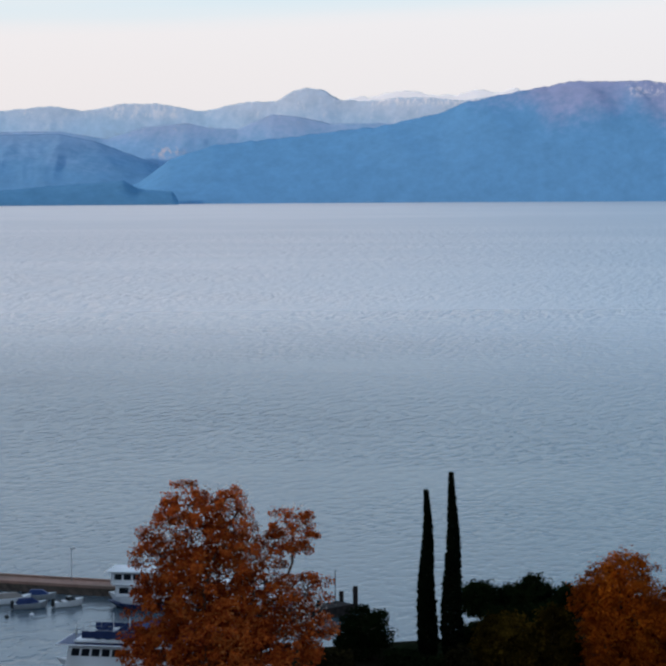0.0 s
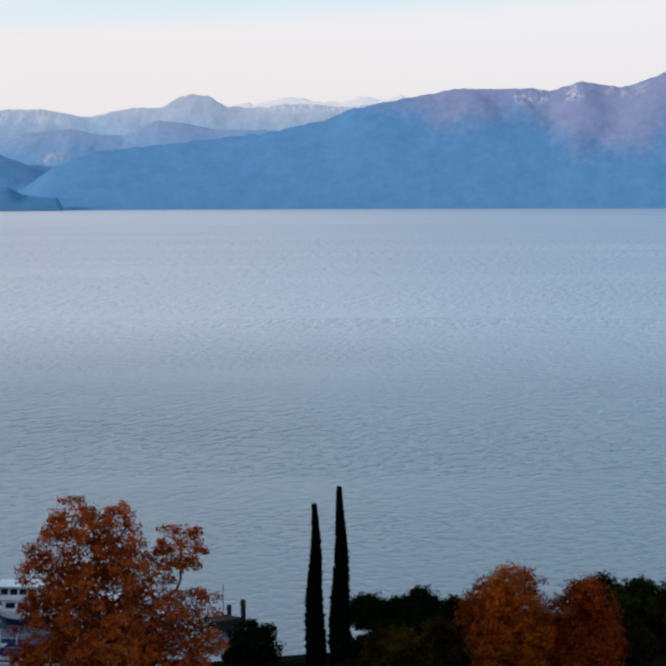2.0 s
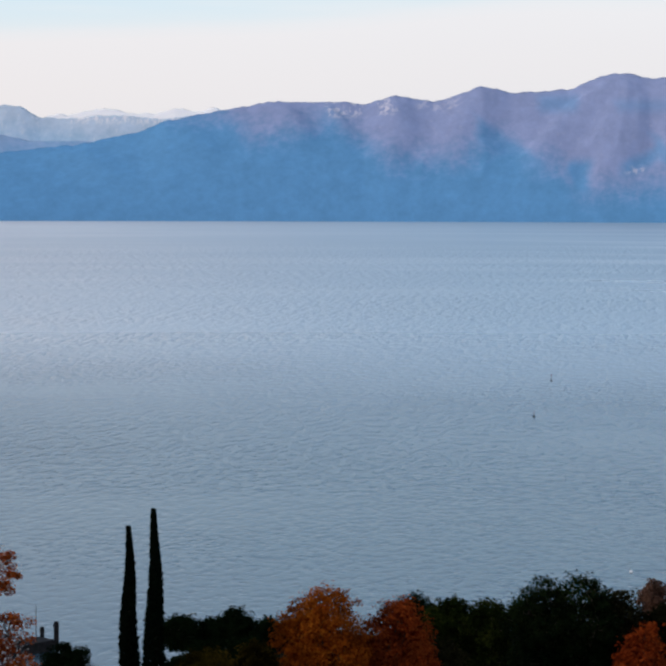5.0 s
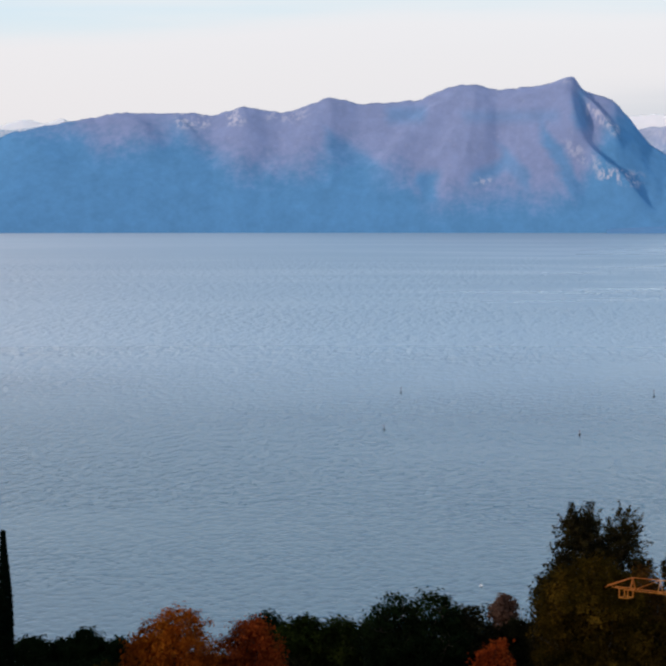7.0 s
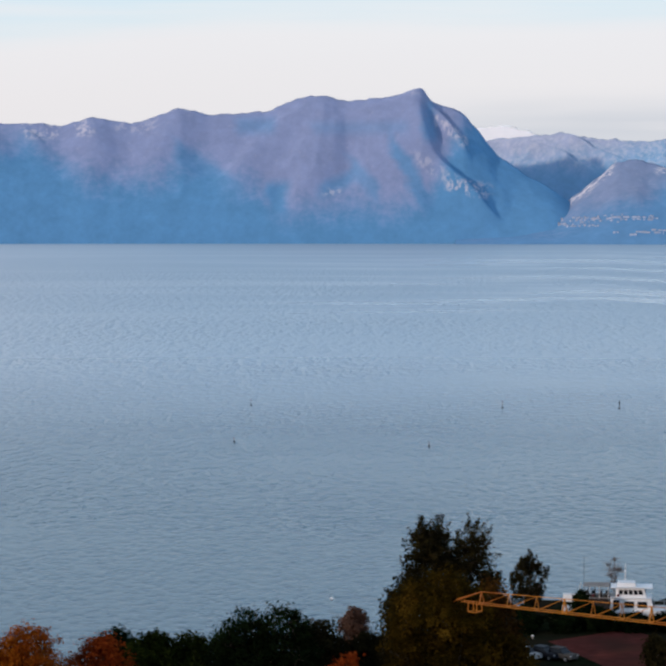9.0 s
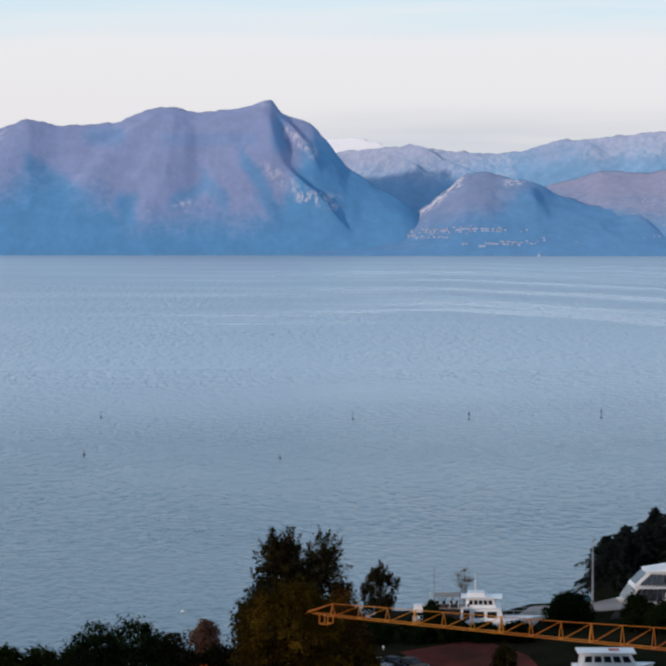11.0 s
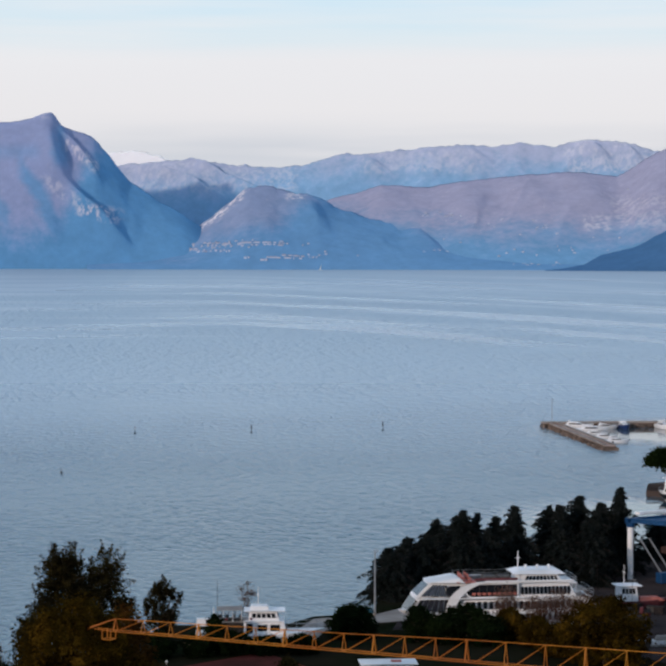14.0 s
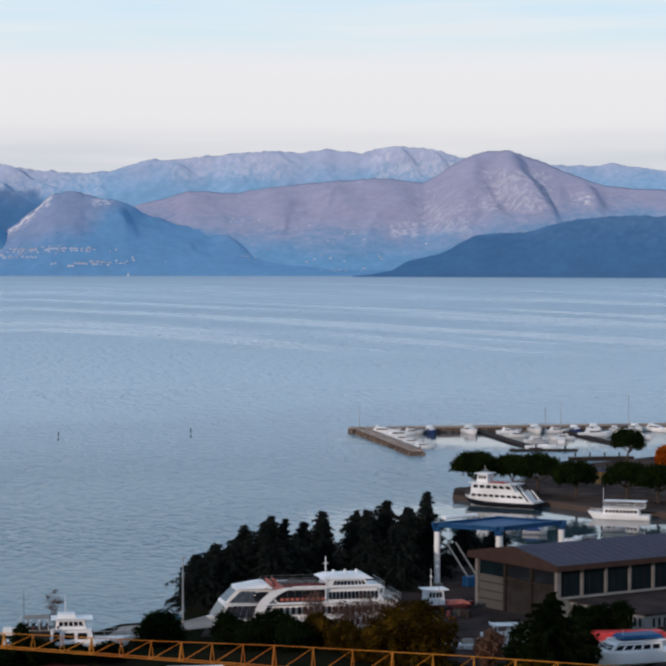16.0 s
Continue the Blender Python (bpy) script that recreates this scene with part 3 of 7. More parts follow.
BACK = [(16.6, 200), (18.29, 206), (19.3, 216), (20.12, 221), (20.83, 210), (22.04, 203), (22.65, 208), (23.57, 230), (24.39, 232), (25.72, 245), (26.53, 251), (27.34, 245), (27.82, 255), (28.74, 245), (29.46, 262), (30.48, 257), (31.09, 238), (32.32, 225), (33.54, 220), (34.76, 224), (36.05, 211), (40.0, 205)]
SNOW = [(16.6, 190), (17.37, 222), (17.9, 236), (18.3, 233), (18.6, 238), (19.0, 233), (19.41, 219), (20.2, 195)]
BROWN = [(20.5, 40), (22.04, 83), (23.42, 138), (23.93, 146), (24.64, 164), (25.77, 160), (26.69, 173), (27.82, 182), (29.25, 190), (30.28, 180), (30.99, 220), (31.5, 240), (32.27, 247), (33.03, 225), (33.75, 199), (34.66, 174), (36.05, 165), (37.38, 156)]
ROCCA = [(17.5, 22), (18.8, 32), (19.89, 56), (20.3, 85), (21.02, 130), (21.32, 150), (21.84, 156), (22.55, 142), (23.07, 137), (23.58, 114), (24.3, 94), (25.52, 77), (26.44, 49), (28.16, 25), (32.0, 15)]
DARKHILL = [(28.3, -2), (28.9, 3), (29.47, 9), (29.88, 27), (30.7, 41), (31.51, 75), (32.74, 79), (33.45, 96), (34.26, 106), (35.17, 110), (36.06, 108), (37.38, 104), (40.0, 96)]
DARKLEFT = [(-14.0, 23), (-8.96, 23), (-7.96, 26), (-6.95, 33), (-5.94, 38), (-5.02, 43), (-4.67, 28), (-3.8, 22), (-3.7, 3)]
SNOW_CREST = [(0.2, 200), (0.5, 214), (0.91, 212), (1.32, 221), (1.93, 226), (2.34, 217), (2.96, 214), (3.47, 227), (3.98, 219), (4.39, 229), (5.0, 210)]


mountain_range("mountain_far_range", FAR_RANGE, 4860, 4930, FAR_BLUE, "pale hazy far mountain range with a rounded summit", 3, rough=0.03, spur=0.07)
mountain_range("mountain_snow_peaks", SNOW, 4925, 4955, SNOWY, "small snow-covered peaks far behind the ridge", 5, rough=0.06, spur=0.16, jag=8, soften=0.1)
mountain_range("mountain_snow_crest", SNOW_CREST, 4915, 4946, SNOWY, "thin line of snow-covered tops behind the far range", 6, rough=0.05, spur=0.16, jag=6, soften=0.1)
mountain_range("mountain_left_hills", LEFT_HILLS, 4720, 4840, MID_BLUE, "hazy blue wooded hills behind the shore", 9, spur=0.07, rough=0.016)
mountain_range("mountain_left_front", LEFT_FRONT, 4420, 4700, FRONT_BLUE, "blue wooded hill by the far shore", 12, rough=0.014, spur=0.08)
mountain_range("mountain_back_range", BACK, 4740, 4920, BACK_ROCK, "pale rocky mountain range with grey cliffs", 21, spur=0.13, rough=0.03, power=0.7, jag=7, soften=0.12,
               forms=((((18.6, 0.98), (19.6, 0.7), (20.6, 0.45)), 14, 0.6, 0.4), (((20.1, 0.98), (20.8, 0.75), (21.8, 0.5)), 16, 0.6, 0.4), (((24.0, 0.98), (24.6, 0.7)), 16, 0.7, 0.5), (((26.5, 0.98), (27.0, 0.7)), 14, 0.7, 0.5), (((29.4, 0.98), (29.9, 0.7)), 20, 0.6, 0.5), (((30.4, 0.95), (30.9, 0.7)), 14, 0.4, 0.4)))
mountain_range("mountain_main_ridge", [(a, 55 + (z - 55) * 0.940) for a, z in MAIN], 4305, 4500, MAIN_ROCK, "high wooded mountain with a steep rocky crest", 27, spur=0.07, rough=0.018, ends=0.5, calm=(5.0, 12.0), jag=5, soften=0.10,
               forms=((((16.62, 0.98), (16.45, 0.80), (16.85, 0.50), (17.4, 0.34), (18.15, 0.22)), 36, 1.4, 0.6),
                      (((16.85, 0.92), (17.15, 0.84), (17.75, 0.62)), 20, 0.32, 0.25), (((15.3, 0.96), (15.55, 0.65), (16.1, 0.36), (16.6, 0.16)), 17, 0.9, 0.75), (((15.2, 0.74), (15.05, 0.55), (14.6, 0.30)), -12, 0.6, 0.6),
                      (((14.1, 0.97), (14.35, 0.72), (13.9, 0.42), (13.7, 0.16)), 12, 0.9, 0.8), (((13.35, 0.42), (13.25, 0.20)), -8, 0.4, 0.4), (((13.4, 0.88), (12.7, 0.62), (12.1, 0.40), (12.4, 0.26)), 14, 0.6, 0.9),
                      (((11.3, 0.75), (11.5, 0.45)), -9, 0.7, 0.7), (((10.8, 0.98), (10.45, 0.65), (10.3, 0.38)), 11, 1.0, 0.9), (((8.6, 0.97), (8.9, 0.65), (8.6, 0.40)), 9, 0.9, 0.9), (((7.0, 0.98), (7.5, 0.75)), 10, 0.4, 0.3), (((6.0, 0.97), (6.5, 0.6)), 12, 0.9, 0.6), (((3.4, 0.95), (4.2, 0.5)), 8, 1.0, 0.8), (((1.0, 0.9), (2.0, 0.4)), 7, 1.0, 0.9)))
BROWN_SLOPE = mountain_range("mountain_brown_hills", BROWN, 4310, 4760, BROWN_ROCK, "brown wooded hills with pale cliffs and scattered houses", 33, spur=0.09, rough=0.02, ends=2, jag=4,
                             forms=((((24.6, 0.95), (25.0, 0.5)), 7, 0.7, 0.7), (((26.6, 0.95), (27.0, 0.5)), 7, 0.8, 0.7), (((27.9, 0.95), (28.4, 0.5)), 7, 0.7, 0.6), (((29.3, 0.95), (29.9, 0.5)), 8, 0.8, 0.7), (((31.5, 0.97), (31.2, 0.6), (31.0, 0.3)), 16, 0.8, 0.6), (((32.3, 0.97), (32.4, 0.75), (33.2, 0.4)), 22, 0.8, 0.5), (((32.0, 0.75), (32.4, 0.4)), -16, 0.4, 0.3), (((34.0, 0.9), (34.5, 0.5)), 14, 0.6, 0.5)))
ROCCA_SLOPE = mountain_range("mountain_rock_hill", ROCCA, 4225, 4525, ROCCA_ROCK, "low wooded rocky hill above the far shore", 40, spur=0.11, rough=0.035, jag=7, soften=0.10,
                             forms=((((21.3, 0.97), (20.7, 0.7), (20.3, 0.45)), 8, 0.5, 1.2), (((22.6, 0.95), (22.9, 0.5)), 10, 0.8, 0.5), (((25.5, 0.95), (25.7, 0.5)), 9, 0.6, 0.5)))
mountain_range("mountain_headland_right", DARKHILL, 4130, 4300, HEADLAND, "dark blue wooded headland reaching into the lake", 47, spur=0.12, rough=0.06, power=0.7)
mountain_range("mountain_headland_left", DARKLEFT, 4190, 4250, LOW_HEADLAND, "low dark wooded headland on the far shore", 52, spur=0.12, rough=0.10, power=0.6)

# an unseen hill added behind the eye, which keeps the evening sun off the near shore
mountain_range("hill_behind", [(-185, 80), (-150, 135), (-115, 186), (-90, 162), (-70, 70), (-58, 12)], 330, 560, GRASS, "unseen dark hill added behind the shore to block the sun", 61, step=0.8, rows=24, spur=0.12, rough=0.03)

# ---- trees ----
def leaf_cloud(name, centres, normals, size, rng, mat, long=1.5, jitter=0.6):
    """One mesh of many small four-cornered leaves."""
    k = len(centres)
    up = normals + rng.normal(0, jitter, (k, 3))
    up /= np.linalg.norm(up, axis=1, keepdims=True) + 1e-9
    side = np.cross(up, rng.normal(0, 1, (k, 3)))
    side /= np.linalg.norm(side, axis=1, keepdims=True) + 1e-9
    tip = np.cross(up, side)
    s = size * rng.uniform(0.6, 1.35, (k, 1))
    corners = np.stack([centres - tip * s * long / 2, centres + side * s * 0.5 + up * s * 0.12, centres + tip * s * long / 2, centres - side * s * 0.5 + up * s * 0.12], 1)
    me = bpy.data.meshes.new(name)
    me.vertices.add(4 * k)
    me.vertices.foreach_set("co", corners.reshape(-1).astype(np.float32))
    me.loops.add(4 * k)
    me.loops.foreach_set("vertex_index", np.arange(4 * k, dtype=np.int32))
    me.polygons.add(k)
    me.polygons.foreach_set("loop_start", np.arange(0, 4 * k, 4, dtype=np.int32))
    me.polygons.foreach_set("loop_total", np.full(k, 4, dtype=np.int32))
    me.materials.append(mat)
    me.update(calc_edges=True)
    return me


def limb(bm, a, b, r0, r1, rng, bend=0.12, pieces=4, sides=6):
    """A bent tapering branch."""
    a, b = Vector(a), Vector(b)
    off = Vector(rng.normal(0, 1, 3)) * (b - a).length * bend
    last = a
    for i in range(1, pieces + 1):
        u = i / pieces
        p = a.lerp(b, u) + off * math.sin(u * math.pi)
        tube(bm, last, p, r0 + (r1 - r0) * (i - 1) / pieces, r0 + (r1 - r0) * u, sides)
        last = p


def broad_tree(name, place, lobes, leaf, label, leaves=7000, size=0.32, clumps=90, spread=0.75, seed=1, bark=None, fill=0.5, trunk=0.35, category="tree", group="", core=0.35, twigs=6):
    """A tapered trunk, limbs to each lobe of the crown, and clumps of leaves. lobes: x, y, z above the base and three radii."""
    rng = np.random.default_rng(seed)
    bark = bark or BARK
    top = thing(name, Matrix.Translation(place), label, category, group)
    lob = np.array(lobes, float)
    low = min(l[2] - l[5] for l in lobes)
    fork = Vector((0, 0, max(0.8, low + 0.35 * (max(l[2] for l in lobes) - low))))
    bm = bmesh.new()
    limb(bm, (0, 0, -0.3), fork, trunk, trunk * 0.7, rng, 0.03)
    part("trunk", bm, bark, top)
    bm = bmesh.new()
    for l in lobes:
        c = Vector(l[:3])
        limb(bm, fork * rng.uniform(0.75, 1.0), c, trunk * 0.5, trunk * 0.2, rng)
        for _ in range(twigs):
            d = Vector(rng.normal(0, 1, 3))
            d.normalize()
            d.z = abs(d.z) * 0.8 - 0.1
            limb(bm, c, c + Vector((d.x * l[3], d.y * l[4], d.z * l[5])) * 0.9, trunk * 0.2, trunk * 0.05, rng, pieces=3, sides=4)
    part("branching", bm, bark, top)
    volume = lob[:, 3] * lob[:, 4] * lob[:, 5]
    pick = rng.choice(len(lob), clumps, p=volume ** 0.8 / (volume ** 0.8).sum())
    d = rng.normal(0, 1, (clumps, 3))
    d /= np.linalg.norm(d, axis=1, keepdims=True)
    r = rng.uniform(fill, 1.0, (clumps, 1)) ** 0.6
    mid = lob[pick, :3] + d * r * lob[pick, 3:]
    width = spread * rng.uniform(0.6, 1.4, clumps)
    which = rng.integers(0, clumps, leaves)
    pos = mid[which] + np.clip(rng.normal(0, 1, (leaves, 3)), -1.7, 1.7) * width[which, None] * np.array([0.6, 0.6, 0.45])
    # leaves deep in the crown, which close it against the light
    inner = int(leaves * core)
    at = rng.choice(len(lob), inner, p=volume / volume.sum())
    way = rng.normal(0, 1, (inner, 3))
    way /= np.linalg.norm(way, axis=1, keepdims=True)
    pos[:inner] = lob[at, :3] + way * (rng.uniform(0, 1, (inner, 1)) ** 0.4) * 0.9 * lob[at, 3:]
    pos[:, 2] = np.maximum(pos[:, 2], 0.1)
    crown = new("crown", leaf_cloud("crown", pos, d[which] + np.array([0, 0, 0.4]), size, rng, leaf))
    crown.parent = top
    return top


def cypress(place, height, radius, label, seed):
    rng = np.random.default_rng(seed)
    top = thing("cypress_tree", Matrix.Translation(place), label, "tree", "cypresses by the shore")
    bm = bmesh.new()
    limb(bm, (0, 0, -0.3), (0.1, 0, height * 0.93), radius * 0.28, 0.03, rng, 0.006, 6)
    part("trunk", bm, BARK, top)
    k = 13000
    u = rng.uniform(0.02, 1, k)
    wave = 1 + 0.07 * np.sin(u * 37 + seed) * np.sin(u * 91 + 2 * seed) + 0.06 * np.sin(u * 210) + rng.normal(0, 0.05, k)
    prof = radius * wave * np.where(u < 0.12, 0.75 + u * 2, (1 - (np.clip(u - 0.12, 0, 1) / 0.88) ** 1.25) * 0.86 + 0.12)
    ang = rng.uniform(0, math.tau, k)
    r = prof * rng.uniform(0.55, 1.0, k) ** 0.5
    pos = np.stack([r * np.cos(ang) + 0.1 * np.sin(u * 9 + seed), r * np.sin(ang), u * height], 1)
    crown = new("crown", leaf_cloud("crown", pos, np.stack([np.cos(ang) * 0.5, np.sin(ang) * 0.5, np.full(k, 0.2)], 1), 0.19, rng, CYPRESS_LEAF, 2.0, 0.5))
    crown.parent = top
    return top


def conifer(place, height, radius, label, seed, leaf=None, name="conifer_tree", tiers=24, droop=0.28, leaves=10500, group="dark conifers by the yard", full=0.0):
    """A cedar or spruce: tiers of long drooping boughs round a leaning stem, dense within, feathery at the rim and the tip."""
    rng = np.random.default_rng(seed)
    top = thing(name, Matrix.Translation(place), label, "tree", group)
    lean, hook = rng.normal(0, 0.035, 2) * height, rng.uniform(-1.3, 1.3)
    stem = lambda u: np.array([lean[0] * u + hook * max(0.0, u - 0.85) * 5, lean[1] * u, u * height])
    bm = bmesh.new()
    for k in range(8):
        tube(bm, stem(k / 8) - np.array([0, 0, 0.3 if k == 0 else 0]), stem((k + 1) / 8), (radius * 0.07 + 0.08) * (1 - k / 8.2), (radius * 0.07 + 0.08) * (1 - (k + 1) / 8.2), 6)
    part("trunk", bm, BARK, top)
    bm, centres, norms = bmesh.new(), [], []
    full = full or rng.uniform(2.0, 4.4)
    for i in range(tiers):
        u = 0.06 + 0.94 * (i + rng.uniform(-0.3, 0.3)) / tiers
        reach = radius * (1 - max(0.0, min(1.0, u)) ** full) * rng.uniform(0.75, 1.15) + 0.12
        for j in range(rng.integers(5, 9)):
            a = rng.uniform(0, math.tau)
            ln = reach * rng.uniform(0.4, 1.4)
            start = stem(min(1.0, u))
            end = start + np.array([math.cos(a) * ln, math.sin(a) * ln, -ln * droop + rng.uniform(-0.1, 0.4)])
            tube(bm, start, end, 0.06, 0.02, 3)
            share = min(1.0, ln / radius)
            cnt = max(12, int(leaves / (tiers * 6) * (0.15 + 0.85 * share) * 1.6))
            w = rng.uniform(0.05, 1.08, (cnt, 1))
            pts = start + (end - start) * w + rng.normal(0, 1, (cnt, 3)) * np.array([0.30, 0.30, 0.22]) * (1.2 - 1.0 * w) * (0.22 + 0.78 * share)
            pts[:, 2] -= (0.3 * w[:, 0] ** 2 + rng.uniform(0, 0.5, cnt) * (rng.uniform(0, 1, cnt) < 0.4)) * share
            centres.append(pts)
            norms.append(np.tile([math.cos(a) * 0.2, math.sin(a) * 0.2, 0.8], (cnt, 1)))
    # needles close to the stem, which close the crown
    k = leaves // 3
    u, a, r = rng.uniform(0.04, 0.97, k), rng.uniform(0, math.tau, k), np.sqrt(rng.uniform(0, 1, k)) * 0.62
    r = r * radius * (1 - u ** full)
    centres.append(np.stack([r * np.cos(a) + lean[0] * u + hook * np.maximum(0, u - 0.85) * 5, r * np.sin(a) + lean[1] * u, u * height - r * droop], 1))
    norms.append(np.tile([0, 0, 0.6], (k, 1)))
    tagged(part("branching", bm, WOOD, top), kind="stuff")
    crown = new("crown", leaf_cloud("crown", np.concatenate(centres), np.concatenate(norms), 0.2, rng, leaf or CONIFER_LEAF, 2.6, 0.7))
    crown.parent = top
    return top


def upright_tree(place, lobes, label, seed, leaf, name="poplar_tree", leaves=30000, size=0.2, tufts=240, rise=0.7):
    """A poplar: limbs fanning from a short trunk into rounded heads, clothed in upswept pointed tufts.
    lobes: x, y, z above the base and three radii."""
    rng = np.random.default_rng(seed)
    top = thing(name, Matrix.Translation(place), label, "tree")
    fork = Vector((0, 0, 1.6))
    part("trunk", tube(bmesh.new(), (0, 0, -0.3), fork, 0.36, 0.28, 8), BARK, top)
    bm, centres, norms = bmesh.new(), [], []
    lob = np.array(lobes, float)
    area = (lob[:, 3] * lob[:, 5]) ** 0.9
    for l in lob:
        limb(bm, fork, l[:3], 0.2, 0.07, rng, 0.05, 4, 5)
    for k in rng.choice(len(lob), tufts, p=area / area.sum()):
        l = lob[k]
        d = rng.normal(0, 1, 3)
        d /= np.linalg.norm(d)
        out = d * l[3:]
        base = l[:3] + out * rng.uniform(0.15, 0.85)
        way = out / np.linalg.norm(out) + np.array([0, 0, rise])
        ln = rng.uniform(0.5, 1.0) * 0.24 * (l[3] + l[5])
        end = base + way / np.linalg.norm(way) * ln
        tube(bm, base, end, 0.03, 0.01, 3)
        cnt = leaves // tufts
        w = rng.uniform(-0.25, 1.1, (cnt, 1))
        centres.append(base + (end - base) * w + rng.normal(0, 1, (cnt, 3)) * (0.06 + 0.24 * np.clip(1 - np.abs(w), 0, 1)) * (0.6 + 0.25 * l[3]))
        norms.append(np.tile(d * 0.7 + np.array([0, 0, 0.3]), (cnt, 1)))
    tagged(part("branching", bm, BARK, top), kind="stuff")
    crown = new("crown", leaf_cloud("crown", np.concatenate(centres), np.concatenate(norms), size, rng, leaf, 1.6, 0.7))
    crown.parent = top
    return top


def umbrella_pine(place, height, width, label, seed):
    """A stone pine: leaning forked stem, flat domed crown with a clear underside."""
    rng = np.random.default_rng(seed)
    top = thing("umbrella_pine", Matrix.Translation(place), label, "tree", "umbrella pines on the mole")
    bm = bmesh.new()
    base = height * 0.36
    lean = rng.uniform(-0.4, 0.4, 2)
    limb(bm, (0, 0, -0.3), (lean[0], lean[1], base), 0.32, 0.24, rng, 0.05)
    part("trunk", bm, BARK, top)
    bm = bmesh.new()
    for k in range(9):
        a = k * math.tau / 9 + rng.uniform(-0.3, 0.3)
        r = width * 0.5 * rng.uniform(0.45, 0.85)
        limb(bm, (lean[0], lean[1], base * rng.uniform(0.8, 1.0)), (r * math.cos(a), r * math.sin(a), height * rng.uniform(0.6, 0.74)), 0.13, 0.04, rng, 0.1, 4, 5)
    part("branching", bm, BARK, top)
    k = 12000
    clumps = 130
    a, r = rng.uniform(0, math.tau, clumps), np.sqrt(rng.uniform(0, 1, clumps)) * width * 0.47
    roof = height * (0.54 + 0.42 * np.sqrt(np.clip(1 - (r / (width * 0.52)) ** 2, 0, 1)))
    mid = np.stack([r * np.cos(a), r * np.sin(a), roof - rng.uniform(0, 0.26, clumps) * height], 1)
    which = rng.integers(0, clumps, k)
    pos = mid[which] + rng.normal(0, 1, (k, 3)) * np.array([0.62, 0.62, 0.4])
    crown = new("crown", leaf_cloud("crown", pos, np.tile([0, 0, 0.7], (k, 1)), 0.33, rng, PINE_LEAF, 1.5, 0.8))
    crown.parent = top
    return top


def dome(rx, top, base=0.0, extra=(), seed=0, lobes=5):
    """Crown lobes for a rounded tree that is 2 rx wide and reaches to top."""
    rng = np.random.default_rng(seed + 77)
    h = top - base
    out = [(0, 0, base + h * 0.55, rx * 0.84, rx * 0.84, h * 0.45), (0, 0, base + h * 0.2, rx * 0.9, rx * 0.9, h * 0.26)]
    out.append((rx * rng.uniform(-0.15, 0.15), 0, base + h * 0.81, rx * 0.46, rx * 0.46, h * 0.17))
    for i in range(lobes):
        a = i * math.tau / lobes + rng.uniform(-0.4, 0.4)
        r = rx * rng.uniform(0.42, 0.56)
        out.append((r * math.cos(a), r * math.sin(a), base + h * rng.uniform(0.35, 0.68), rx * rng.uniform(0.42, 0.58), rx * rng.uniform(0.42, 0.58), h * rng.uniform(0.2, 0.3)))
    return out + list(extra)


G = 1.2   # height of the ground above the lake
# the great plane tree by the ferry landing
plane = broad_tree("plane_tree", polar(-2.9, 200, G),
           [(-1.6, 0, 17.4, 3.6, 3.6, 4.7), (1.5, 0.5, 17.8, 2.7, 2.7, 4.0), (3.2, 0, 15.8, 1.8, 2.0, 3.2), (-4.3, 0.3, 15.6, 2.3, 2.6, 3.5), (-4.9, 0, 11.4, 2.4, 2.6, 3.8), (7.0, 0.3, 17.7, 2.2, 1.6, 2.3), (5.3, 0.2, 16.2, 1.3, 1.2, 2.0),
            (4.6, -0.5, 13.4, 2.5, 2.0, 3.2), (8.2, 0, 12.4, 2.0, 1.9, 2.2), (6.4, -0.6, 11.0, 2.3, 1.8, 2.8), (-0.5, -0.5, 13.0, 4.6, 4.0, 4.2), (-4.8, 0, 6.6, 3.4, 3.4, 3.8), (0.8, -1.0, 9.0, 4.8, 4.2, 4.6), (0.0, -3.0, 6.5, 5.0, 2.4, 4.0), (3.5, -2.6, 8.0, 3.0, 2.0, 3.4), (6.0, -0.4, 7.4, 3.8, 3.4, 4.0), (9.0, 0, 9.0, 1.5, 1.5, 2.2)],
           RUST_LEAF, "large plane tree with thinning rust-orange autumn leaves", 82000, 0.185, 820, 0.52, 3, PLANE_LIMB, 0.35, 0.4, core=0.16, twigs=5)
# a scatter of pale leaves painted as glints of sky, mostly high in the crown
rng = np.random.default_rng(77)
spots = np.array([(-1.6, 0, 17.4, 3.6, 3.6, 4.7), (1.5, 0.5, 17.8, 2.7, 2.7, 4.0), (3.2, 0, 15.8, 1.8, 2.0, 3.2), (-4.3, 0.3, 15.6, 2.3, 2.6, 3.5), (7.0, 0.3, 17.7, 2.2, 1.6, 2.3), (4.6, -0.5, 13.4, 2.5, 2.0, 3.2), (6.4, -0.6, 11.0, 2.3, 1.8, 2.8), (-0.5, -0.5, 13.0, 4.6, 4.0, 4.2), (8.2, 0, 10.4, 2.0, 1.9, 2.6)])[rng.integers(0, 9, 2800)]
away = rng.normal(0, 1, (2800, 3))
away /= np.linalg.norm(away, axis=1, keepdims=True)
pale = new("pale_leaves", leaf_cloud("pale_leaves", spots[:, :3] + away * spots[:, 3:] * rng.uniform(0.75, 1.08, (2800, 1)), away, 0.16, rng, GLINT_LEAF))
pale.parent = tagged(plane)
tagged(pale, "pale leaves standing in for glints of sky")
broad_tree("pine_tree", polar(0.8, 232, G), dome(3.4, 5.2, 0.6, seed=2), DARK_LEAF, "low round dark green pine at the shore", 14000, 0.18, 110, 0.5, 5)
cypress(polar(2.36, 233, G), 16.7, 1.05, "tall slender dark cypress beside the water", 1)
